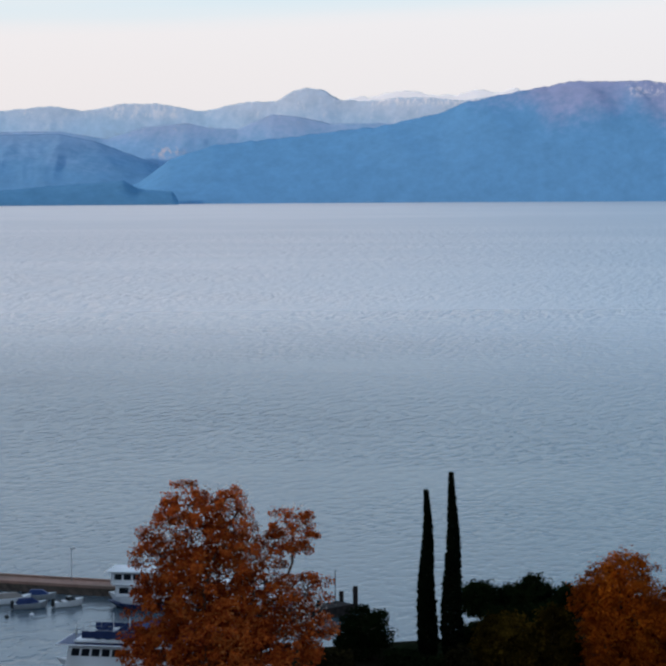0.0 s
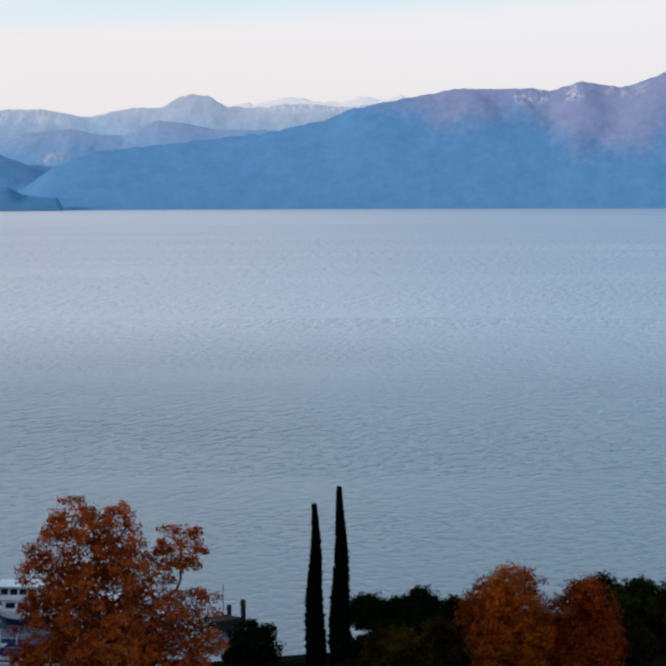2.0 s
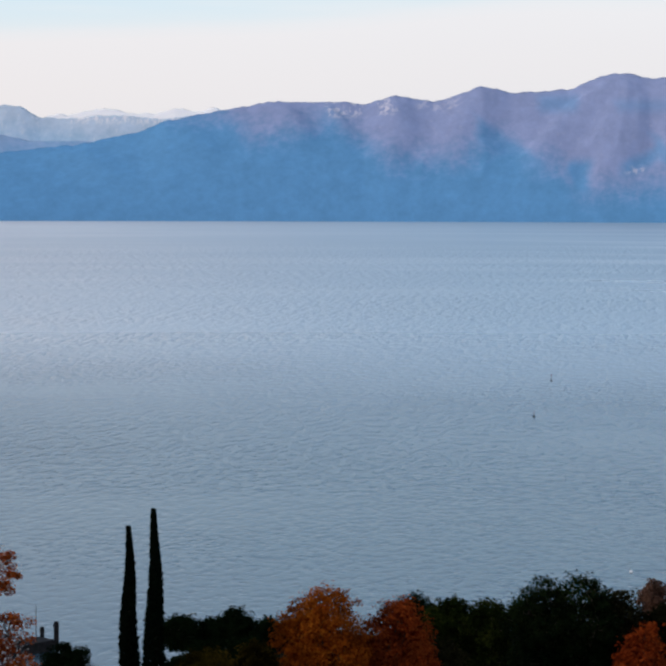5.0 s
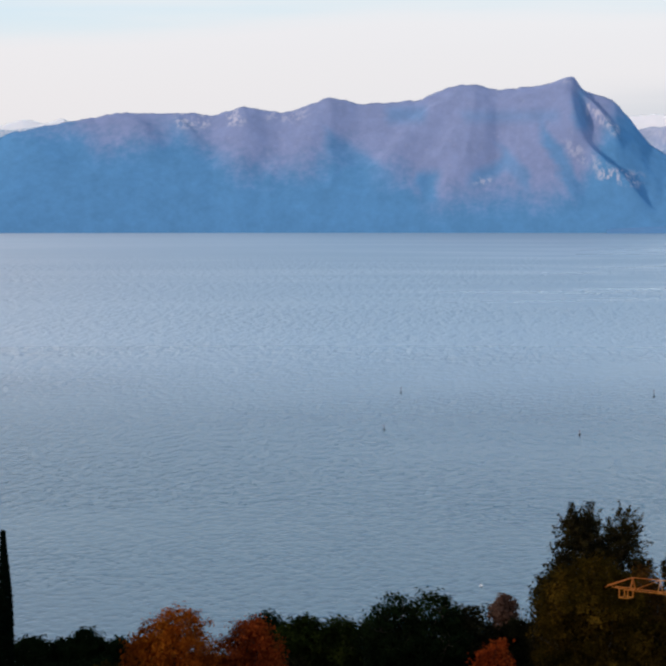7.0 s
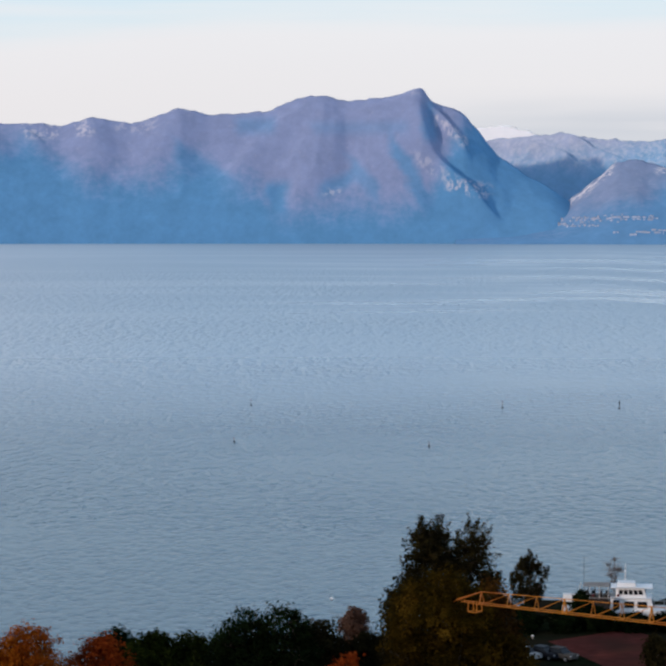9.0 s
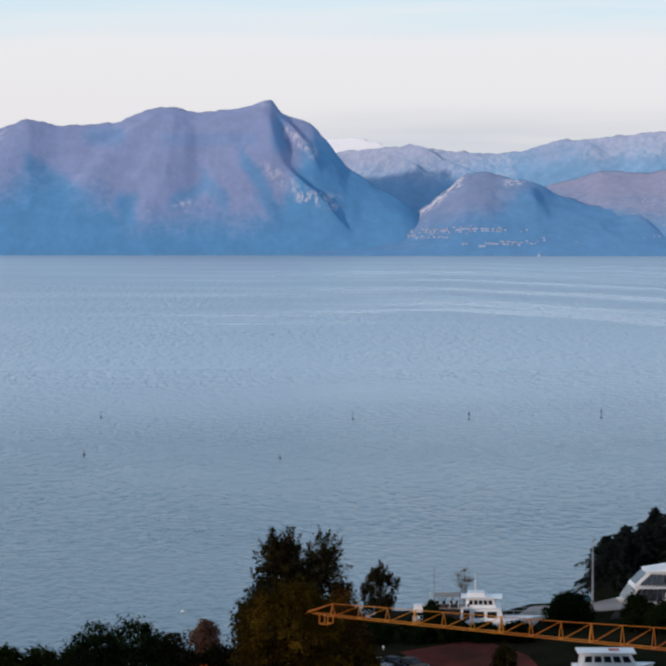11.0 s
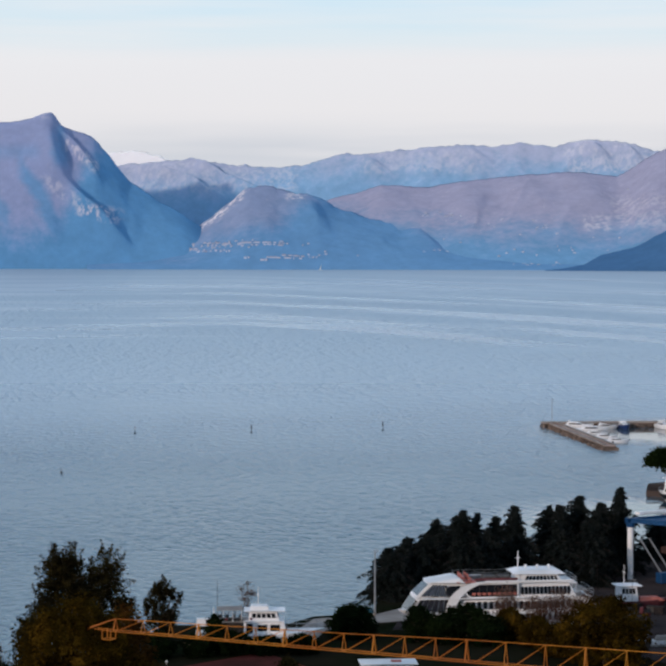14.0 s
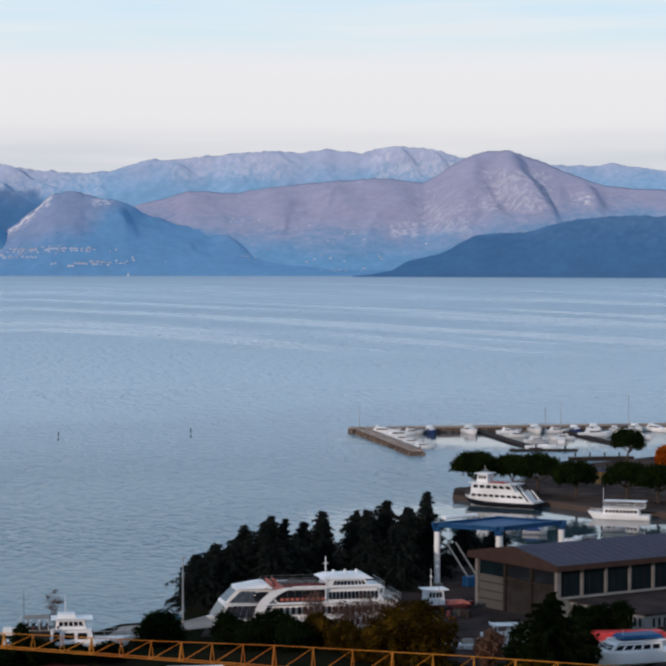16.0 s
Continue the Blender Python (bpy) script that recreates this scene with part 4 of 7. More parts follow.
cypress(polar(2.98, 230, G), 18.8, 1.15, "taller slender dark cypress beside the water", 2)
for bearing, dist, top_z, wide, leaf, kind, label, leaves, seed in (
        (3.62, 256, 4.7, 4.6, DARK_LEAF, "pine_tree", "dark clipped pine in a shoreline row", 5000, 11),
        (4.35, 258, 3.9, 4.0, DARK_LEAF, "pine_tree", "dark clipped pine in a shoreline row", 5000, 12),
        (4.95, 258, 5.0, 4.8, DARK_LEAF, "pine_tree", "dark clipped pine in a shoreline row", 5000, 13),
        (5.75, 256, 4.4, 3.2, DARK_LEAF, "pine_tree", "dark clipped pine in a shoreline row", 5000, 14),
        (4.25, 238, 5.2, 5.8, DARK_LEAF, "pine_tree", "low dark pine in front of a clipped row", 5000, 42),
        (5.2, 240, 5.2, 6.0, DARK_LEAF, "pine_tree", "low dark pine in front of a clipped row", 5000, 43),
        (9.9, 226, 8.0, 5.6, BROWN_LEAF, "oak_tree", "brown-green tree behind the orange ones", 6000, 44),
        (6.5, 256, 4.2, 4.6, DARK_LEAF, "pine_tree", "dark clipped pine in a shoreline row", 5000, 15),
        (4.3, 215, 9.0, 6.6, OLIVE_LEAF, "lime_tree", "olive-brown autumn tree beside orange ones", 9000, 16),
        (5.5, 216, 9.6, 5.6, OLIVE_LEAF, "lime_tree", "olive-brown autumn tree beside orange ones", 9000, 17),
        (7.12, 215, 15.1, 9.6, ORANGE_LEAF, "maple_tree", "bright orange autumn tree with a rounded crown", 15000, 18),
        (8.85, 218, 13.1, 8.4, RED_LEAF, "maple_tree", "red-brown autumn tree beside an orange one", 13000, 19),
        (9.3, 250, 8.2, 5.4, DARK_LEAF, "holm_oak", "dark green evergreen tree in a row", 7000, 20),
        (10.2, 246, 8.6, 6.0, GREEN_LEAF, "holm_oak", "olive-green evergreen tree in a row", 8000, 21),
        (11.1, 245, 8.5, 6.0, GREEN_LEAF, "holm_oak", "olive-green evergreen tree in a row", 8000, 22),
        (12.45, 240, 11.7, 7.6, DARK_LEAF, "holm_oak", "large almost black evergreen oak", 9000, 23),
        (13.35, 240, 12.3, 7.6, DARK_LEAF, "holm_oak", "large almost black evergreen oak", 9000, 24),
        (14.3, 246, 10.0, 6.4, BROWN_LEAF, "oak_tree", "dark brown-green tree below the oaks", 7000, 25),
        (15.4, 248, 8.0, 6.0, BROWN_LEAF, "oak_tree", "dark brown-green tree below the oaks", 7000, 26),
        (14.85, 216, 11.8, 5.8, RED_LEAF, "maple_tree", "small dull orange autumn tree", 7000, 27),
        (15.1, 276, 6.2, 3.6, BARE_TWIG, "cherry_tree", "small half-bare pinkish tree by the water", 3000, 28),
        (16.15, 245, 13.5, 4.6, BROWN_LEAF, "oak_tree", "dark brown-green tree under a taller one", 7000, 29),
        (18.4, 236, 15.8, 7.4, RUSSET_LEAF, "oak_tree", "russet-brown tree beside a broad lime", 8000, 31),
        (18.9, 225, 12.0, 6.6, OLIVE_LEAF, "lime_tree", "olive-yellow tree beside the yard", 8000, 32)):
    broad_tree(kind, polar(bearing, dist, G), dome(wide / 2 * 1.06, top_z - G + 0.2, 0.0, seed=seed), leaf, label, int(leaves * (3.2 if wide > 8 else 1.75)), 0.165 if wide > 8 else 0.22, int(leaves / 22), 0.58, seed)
# broad round lime, and the tall two-headed poplar behind it
broad_tree("lime_tree", polar(17.15, 225, G), [(0.2, 0, 11.0, 5.3, 5.0, 6.2), (-3.0, -0.6, 8.0, 3.0, 3.0, 4.2), (3.2, -0.4, 8.6, 3.0, 3.0, 4.6), (2.0, -1.2, 12.6, 2.9, 2.8, 3.6), (-2.0, -1.2, 12.4, 2.9, 2.8, 3.6), (0.3, -0.6, 14.4, 2.8, 2.6, 2.8), (0, -2.0, 5.0, 5.0, 3.6, 4.0)],
           OLIVE_LEAF, "broad round olive-yellow autumn lime tree", 66000, 0.155, 520, 0.8, 30)
upright_tree(polar(17.25, 262, G), [(-1.9, 0, 13.6, 2.7, 2.5, 4.0), (-0.8, 0.4, 13.2, 2.0, 2.0, 4.0), (3.6, 0, 13.1, 2.5, 2.4, 3.7), (1.4, 0.3, 11.8, 2.2, 2.2, 3.8), (-3.6, 0, 10.0, 2.0, 2.1, 3.0), (5.3, 0, 9.0, 1.8, 1.9, 2.7), (0.8, 0, 8.0, 4.4, 4.0, 4.0), (6.4, 0, 5.6, 1.9, 2.0, 2.2), (-5.0, 0, 6.8, 1.7, 1.8, 2.2)],
             "tall dark poplar with two leafy heads", 41, BROWN_LEAF, leaves=54000, size=0.16, tufts=900, rise=0.25)
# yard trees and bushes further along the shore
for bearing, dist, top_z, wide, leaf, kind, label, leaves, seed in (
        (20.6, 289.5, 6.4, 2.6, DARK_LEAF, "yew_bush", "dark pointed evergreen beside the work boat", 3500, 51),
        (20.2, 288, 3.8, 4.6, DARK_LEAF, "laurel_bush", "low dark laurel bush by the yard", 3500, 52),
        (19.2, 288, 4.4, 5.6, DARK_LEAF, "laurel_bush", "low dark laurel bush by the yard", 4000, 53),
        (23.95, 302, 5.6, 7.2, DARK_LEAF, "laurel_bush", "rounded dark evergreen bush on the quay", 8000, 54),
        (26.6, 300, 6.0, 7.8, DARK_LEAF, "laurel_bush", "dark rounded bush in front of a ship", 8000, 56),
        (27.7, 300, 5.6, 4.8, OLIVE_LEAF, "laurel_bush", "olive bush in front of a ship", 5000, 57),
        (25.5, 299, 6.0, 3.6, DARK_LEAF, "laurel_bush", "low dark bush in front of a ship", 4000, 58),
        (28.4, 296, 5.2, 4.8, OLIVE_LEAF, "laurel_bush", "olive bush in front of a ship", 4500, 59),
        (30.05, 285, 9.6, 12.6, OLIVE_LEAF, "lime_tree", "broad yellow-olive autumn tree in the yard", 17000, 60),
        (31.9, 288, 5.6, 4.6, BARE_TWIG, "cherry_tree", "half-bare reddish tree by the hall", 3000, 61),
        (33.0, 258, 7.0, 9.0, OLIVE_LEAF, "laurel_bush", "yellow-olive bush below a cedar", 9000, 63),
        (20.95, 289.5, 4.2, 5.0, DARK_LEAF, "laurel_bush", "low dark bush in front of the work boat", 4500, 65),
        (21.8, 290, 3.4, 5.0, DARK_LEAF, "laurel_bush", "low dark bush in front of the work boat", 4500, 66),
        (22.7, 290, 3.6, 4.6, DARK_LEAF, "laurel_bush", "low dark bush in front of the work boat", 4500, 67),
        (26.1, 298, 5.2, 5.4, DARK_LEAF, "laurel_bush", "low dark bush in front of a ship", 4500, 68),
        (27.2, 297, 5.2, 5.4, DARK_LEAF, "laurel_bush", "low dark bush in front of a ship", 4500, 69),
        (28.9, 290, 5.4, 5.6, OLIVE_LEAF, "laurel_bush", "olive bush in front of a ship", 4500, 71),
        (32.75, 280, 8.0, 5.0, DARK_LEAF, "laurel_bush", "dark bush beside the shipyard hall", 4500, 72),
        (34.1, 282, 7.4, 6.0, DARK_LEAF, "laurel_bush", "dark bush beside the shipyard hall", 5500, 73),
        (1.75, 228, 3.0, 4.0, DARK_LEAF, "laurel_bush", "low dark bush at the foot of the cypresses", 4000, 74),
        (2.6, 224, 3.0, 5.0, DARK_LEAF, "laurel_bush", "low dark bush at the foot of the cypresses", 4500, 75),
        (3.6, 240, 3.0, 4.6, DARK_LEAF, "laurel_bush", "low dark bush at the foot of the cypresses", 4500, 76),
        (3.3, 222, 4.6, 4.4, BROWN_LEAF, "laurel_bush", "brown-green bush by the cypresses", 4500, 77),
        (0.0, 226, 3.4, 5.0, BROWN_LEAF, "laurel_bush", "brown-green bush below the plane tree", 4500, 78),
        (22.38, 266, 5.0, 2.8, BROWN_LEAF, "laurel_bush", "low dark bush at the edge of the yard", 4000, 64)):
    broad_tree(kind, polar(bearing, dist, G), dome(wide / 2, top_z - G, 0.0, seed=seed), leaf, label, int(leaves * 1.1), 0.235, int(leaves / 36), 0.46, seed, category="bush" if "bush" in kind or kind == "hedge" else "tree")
upright_tree(polar(19.32, 300, G), [(0.1, 0, 6.3, 0.9, 0.8, 3.0), (-1.1, 0, 5.4, 0.9, 0.8, 2.6), (1.2, 0, 5.6, 0.7, 0.8, 2.5), (2.2, 0, 5.2, 0.6, 0.7, 1.6), (-2.2, 0, 4.4, 0.65, 0.7, 1.5), (0.0, 0, 3.2, 1.7, 1.4, 2.4), (-1.5, 0, 2.6, 0.8, 0.8, 1.8), (1.5, 0, 2.8, 0.8, 0.8, 1.8), (0, 0, 1.4, 1.4, 1.2, 1.6)],
             "slim upright dark poplar by the yard", 50, BROWN_LEAF, leaves=13000, size=0.13, tufts=170, rise=1.6)
broad_tree("hedge", polar(34.62, 299, G), [(x, 0, z, 1.7, 1.3, 1.9) for x in (-3.4, -1.2, 1.0, 3.2) for z in (1.6, 4.2)], DARK_LEAF, "dark tall hedge against the low building", 26000, 0.2, 260, 0.5, 62, category="hedge")
for bearing, dist, top_z, wide, seed in ((27.65, 303, 8.4, 4.0, 81), (28.35, 303, 7.0, 4.4, 84), (28.95, 303, 7.9, 5.2, 82), (29.5, 302, 7.8, 5.0, 83), (29.95, 301, 6.6, 4.4, 85)):
    broad_tree("bare_tree", polar(bearing, dist, G), dome(wide / 2, top_z - G, 1.5, seed=seed), BARE_TWIG, "half-bare brown tree in front of the ship", 2400, 0.12, 130, 0.55, seed, TWIG_BARK, 0.3, 0.10, twigs=34)
broad_tree("bare_tree", polar(21.35, 306, G), dome(1.9, 7.2, 2.0, seed=70), BARE_TWIG, "small bare grey-brown tree beside the work boat", 160, 0.12, 60, 0.5, 70, TWIG_BARK, 0.3, 0.10, twigs=34)
for bearing, dist, top_z, radius, seed in ((24.85, 335, 8.4, 3.0, 1), (25.65, 340, 9.6, 3.4, 2), (26.35, 345, 12.8, 3.6, 3), (26.9, 347, 12.0, 3.2, 4), (27.4, 350, 11.4, 3.2, 5), (27.85, 350, 12.9, 2.8, 6),
                                           (28.65, 360, 11.8, 3.4, 7), (29.0, 358, 12.4, 3.0, 8), (29.45, 362, 13.3, 2.9, 9), (29.85, 358, 12.5, 3.0, 10), (30.42, 366, 14.3, 3.0, 11), (31.3, 380, 7.6, 3.2, 12), (32.0, 384, 6.6, 3.0, 13), (25.2, 346, 8.4, 3.2, 14), (26.0, 352, 10.6, 3.4, 15), (26.65, 338, 10.8, 3.0, 16), (27.15, 342, 10.4, 3.0, 17), (28.9, 350, 10.4, 3.4, 18), (29.7, 350, 10.6, 3.4, 19), (30.1, 366, 11.6, 3.0, 20)):
    conifer(polar(bearing, dist, G), top_z - G + 0.2, radius * 1.25, "dark blue-green ragged cedar behind the shipyard", seed)
conifer(polar(33.42, 268, G), 11.9, 4.5, "dark green cedar with layered boughs beside the hall", 31, DARK_LEAF, "cedar_tree", 22, 0.10, 30000, "", 3.0)
for bearing, dist, top_z, wide, seed in ((31.55, 492, 9.6, 11.4, 1), (32.45, 492, 9.0, 10.0, 2), (33.05, 487, 9.8, 11.0, 3), (33.95, 482, 8.6, 9.4, 4), (35.2, 479, 8.8, 10.5, 5), (35.95, 475, 8.6, 11.0, 6), (36.9, 474, 9.0, 11.0, 7), (35.2, 560, 9.4, 8.4, 9)):
    umbrella_pine(polar(bearing, dist, G), top_z - G, wide * 0.82, "umbrella pine with a flat dark green crown", seed)
broad_tree("maple_tree", polar(36.15, 555, G), dome(3.4, 5.2, 0.4, seed=90), ORANGE_LEAF, "small orange and red autumn tree by the marina", 5000, 0.34, 70, 0.6, 90)

# ---- paved ground ----
def sheet(name, corners, z, mat, label, category):
    bm = prism(bmesh.new(), [tuple(polar(a, d).to_2d()) for a, d in corners], 1.0, z)
    tagged(part(name, bm, mat), label, category, kind="structure")


sheet("pavement_yard", [(24.9, 308), (25.3, 330), (25.2, 358), (30.3, 368), (31.1, 388), (37, 400), (40, 330), (36.5, 268), (33, 276), (29, 306), (26, 308)], 1.206, ASPHALT, "grey-brown asphalt of the shipyard", "yard")
sheet("pavement_quay", [(22.6, 308), (23.0, 317), (24.4, 320), (25.2, 327), (25.3, 316), (24.4, 313), (23.2, 306)], 1.212, CONCRETE, "pale concrete quay edge", "quay")
sheet("ground_earth", [(19.8, 281.5), (21.75, 291), (22.15, 287.5), (22.95, 280), (23.6, 262), (21.5, 258), (21.1, 267)], 1.209, EARTH, "dull red sports court beside the yard", "court")

# moles and piers in the water
bm = prism(bmesh.new(), [tuple(polar(a, d).to_2d()) for a, d in ((31.0, 486), (31.05, 500), (32.5, 515), (33.6, 545), (34.4, 562), (35.4, 575), (37, 600), (46, 620), (46, 446), (37, 452), (36.2, 458), (34.6, 463), (33.9, 470), (33.2, 477))][::-1], -1.5, 1.2)
tagged(part("ground_mole", bm, MOLE_PAVING), "paved harbour mole planted with pines", "mole", kind="structure")


def pier(name, a, b, width, z, top, side, label, kerb=0.25):
    """A stone or concrete pier between two places, with a paved top and a low kerb."""
    a, b = Vector(a).to_2d(), Vector(b).to_2d()
    along = (b - a).normalized()
    m = Matrix.Translation((a.x, a.y, 0)) @ Matrix.Rotation(math.atan2(along.y, along.x), 4, "Z")
    length = (b - a).length
    ob = part(name, box(bmesh.new(), 0, length, -width / 2, width / 2, -1.5, z - 0.12), side, None, "", m)
    tagged(ob, label, "pier", kind="structure")
    part("paving", box(bmesh.new(), -0.1, length + 0.1, -width / 2 - 0.1, width / 2 + 0.1, z - 0.12, z, 0.03), top, ob)
    for s in (-1, 1):
        if kerb:
            part("kerb", box(bmesh.new(), -0.1, length + 0.1, s * (width / 2 - 0.1) - 0.2, s * (width / 2 - 0.1) + 0.2, z, z + kerb, 0.03), CONCRETE if top is not PIER_TOP else PIER_TOP, ob)
    return ob


pier("pier_ferry", (-92, 301, 0), (-19, 274.5, 0), 4.3, 1.0, PIER_TOP, PIER_SIDE, "long stone pier with brown paving by the ferry landing")
pier("pier_marina_outer", (316, 582, 0), (470, 535, 0), 3.8, 1.3, PALE_STONE, PIER_SIDE, "long marina breakwater with pale brown paving")
pier("pier_marina_arm", (317.8, 578, 0), (296.6, 511, 0), 2.7, 1.2, PALE_STONE, PIER_SIDE, "short marina breakwater arm of pale stone", 0.4)
pier("pontoon_inner", (350, 567.5, 0), (332.2, 511, 0), 2.6, 0.5, WOOD, WOOD, "dark floating pontoon between moored boats", 0)
pier("pontoon_cross", (324.4, 511.8, 0), (340, 504.2, 0), 2.2, 0.5, WOOD, WOOD, "dark floating pontoon at the marina", 0)
pier("pontoon_outer", (372, 560, 0), (360, 515, 0), 2.4, 0.5, WOOD, WOOD, "dark floating pontoon at the marina", 0)
pier("jetty_marina", (322.6, 481.8, 0), (338, 477, 0), 2.4, 0.9, WOOD, WOOD, "dark timber jetty on posts", 0)
pier("jetty_landing", (-4.5, 258, 0), (1.6, 263.5, 0), 2.6, 1.2, WOOD, WOOD, "dark timber landing stage by the plane tree", 0)


# ---- boats ----
def hull_mesh(bm, length, beam, depth, draft=0.5, sheer=0.35, rake=0.12, full=0.6, stern=0.85, stations=14):
    """A lofted hull: flat stern at -x, flared pointed bow at +x, deck closed."""
    rows = []
    for i in range(stations + 1):
        u = i / stations
        w = beam / 2 * (stern + (1 - stern) * min(1, u / 0.3)) * (1 - max(0.0, (u - full) / (1 - full)) ** 2.0)
        w = max(w, 0.02)
        top = depth + sheer * (max(0.0, u - 0.35) / 0.65) ** 2 * depth
        x = -length / 2 + u * length
        lift = rake * length * u ** 4
        pts = []
        for f, z in ((0.0, -draft), (0.55, -draft * 0.7), (0.86, 0.12 * depth), (0.95, 0.55 * top), (1.0, top)):
            back = lift * (1 - (z + draft) / (top + draft))
            pts.append((x - back, w * f, z))
        row = [bm.verts.new((px_, -py_, pz_)) for px_, py_, pz_ in reversed(pts[1:])] + [bm.verts.new(p) for p in pts]
        rows.append(row)
    for a, b in zip(rows, rows[1:]):
        for k in range(len(a) - 1):
            bm.faces.new((a[k], b[k], b[k + 1], a[k + 1]))
        bm.faces.new((a[0], a[-1], b[-1], b[0]))
    bm.faces.new(rows[0])
    bm.faces.new(rows[-1][::-1])
    return bm


def cabin_mesh(bm, x0, x1, half, z0, z1, front=0.0, back=0.0, tumble=0.0, nose=0.0):
    """A deckhouse with raked ends and sides that lean in; nose narrows the front."""
    h2 = half - tumble
    low = [(x0, -half), (x1, -half + nose), (x1, half - nose), (x0, half)]
    top = [(x0 + back, -h2), (x1 - front, -h2 + nose), (x1 - front, h2 - nose), (x0 + back, h2)]
    lv = [bm.verts.new((x, y, z0)) for x, y in low]
    tv = [bm.verts.new((x, y, z1)) for x, y in top]
    bm.faces.new(lv[::-1])
    bm.faces.new(tv)
    for i in range(4):
        bm.faces.new((lv[i], lv[(i + 1) % 4], tv[(i + 1) % 4], tv[i]))
    bmesh.ops.bevel(bm, geom=list(bm.edges), offset=min(0.08, (z1 - z0) * 0.08), segments=1, affect="EDGES")
    return bm


def panes(parent, a, b, c, d, count, mat, fill=0.76, name="window", proud=0.05, rows=1, gap=0.0):
    """Window panes, each an object of its own, over the quad a (low left), b (low right), c (top right), d (top left)."""
    a, b, c, d = (Vector(p) for p in (a, b, c, d))
    out = (b - a).cross(d - a).normalized() * proud
    for r in range(rows):
        for i in range(count):
            u0, u1 = (i + 0.5 - fill / 2) / count, (i + 0.5 + fill / 2) / count
            v0, v1 = (r + gap) / rows, (r + 1 - gap) / rows
            at = lambda u, v: a.lerp(b, u).lerp(d.lerp(c, u), v)
            q = [at(u0, v0), at(u1, v0), at(u1, v1), at(u0, v1)]
            verts = [p - out for p in q] + [p + out for p in q]
            me = raw_mesh(name, verts, [(3, 2, 1, 0), (4, 5, 6, 7), (0, 1, 5, 4), (1, 2, 6, 5), (2, 3, 7, 6), (3, 0, 4, 7)], mat)
            new(name, me).parent = parent


def railing_mesh(bm, points, height=1.0, every=1.2, r=0.025):
    for p, q in zip(points, points[1:]):
        p, q = Vector(p), Vector(q)
        k = max(1, round((q - p).length / every))
        for i in range(k + 1):
            s = p.lerp(q, i / k)
            tube(bm, s, s + Vector((0, 0, height)), r, r, 4)
        for f in (0.5, 1.0):
            up = Vector((0, 0, height * f))
            tube(bm, p + up, q + up, r, r, 4)
    return bm


def deck_loop(x0, x1, half, z, nose=0.6):
    return [(x0, -half, z), (x1 - nose, -half, z), (x1, 0, z), (x1 - nose, half, z), (x0, half, z), (x0, -half, z)]


def vessel(name, m, label, category, length, beam, depth, cabins=(), roofs=(), rails=(), masts=(), hull=None, band=None, sheer=0.35, draft=0.5, full=0.6, group="", rake=0.12, band_share=0.42):
    """A boat. cabins: x0, x1, half width, z0, z1, front rake, back rake, side panes, front panes, low and high edge of the panes.
    roofs: x0, x1, half width, z, thickness, material. rails: x0, x1, half width, z, height. masts: x, y, z0, z1, radius."""
    top = thing(name, m, label, category, group)
    body = part("hull", hull_mesh(bmesh.new(), length, beam, depth, draft, sheer, rake, full), hull or WHITE, top, smooth=False)
    if band:
        part("rubbing_strake", hull_mesh(bmesh.new(), length + 0.1, beam + 0.12, depth * band_share, 0.2, sheer, rake, full), band, body)
    for x0, x1, half, z0, z1, fr, br, side, front, w0, w1 in cabins:
        house = part("cabin", cabin_mesh(bmesh.new(), x0, x1, half, z0, z1, fr, br, 0.05, 0.0), WHITE, top)
        f0, f1 = (w0 - z0) / (z1 - z0), (w1 - z0) / (z1 - z0)
        if side:
            for s in (-1, 1):
                y0, y1 = s * (half - 0.05 * f0), s * (half - 0.05 * f1)
                ends = ((x0 + 0.3 + br * f0, y0, w0), (x1 - 0.3 - fr * f0, y0, w0), (x1 - 0.3 - fr * f1, y1, w1), (x0 + 0.3 + br * f1, y1, w1))
                panes(house, *(ends if s < 0 else (ends[1], ends[0], ends[3], ends[2])), side, DARK_GLASS)
        if front:
            xa, xb, h = x1 - fr * f0, x1 - fr * f1, half - 0.15
            panes(house, (xa, -h, w0), (xa, h, w0), (xb, h, w1), (xb, -h, w1), front, DARK_GLASS, 0.85)
    for x0, x1, half, z, t, mat in roofs:
        part("roof", box(bmesh.new(), x0, x1, -half, half, z, z + t, min(0.06, t * 0.4)), mat, top)
    for x0, x1, half, z, h in rails:
        part("railing", railing_mesh(bmesh.new(), deck_loop(x0, x1, half, z), h), STEEL if h > 0.8 else WHITE, top)
    for x, y, z0, z1, r in masts:
        part("mast", tube(bmesh.new(), (x, y, z0), (x, y, z1), r, r * 0.6, 6), WHITE, top)
    return top


def heading(place, towards, z=0.0):
    """The pose of a boat at place whose bow points along towards."""
    return Matrix.Translation((place[0], place[1], z)) @ Matrix.Rotation(math.atan2(towards[1], towards[0]), 4, "Z")


def seat_row(parent, x0, x1, half, z, mat, count):
    for i in range(count):
        x = x0 + (x1 - x0) * (i + 0.5) / count
        bm = box(bmesh.new(), x - 0.22, x + 0.22, -half, half, z, z + 0.42, 0.03)
        box(bm, x + 0.16, x + 0.24, -half, half, z + 0.42, z + 0.85, 0.02)
        part("bench", bm, mat, parent)


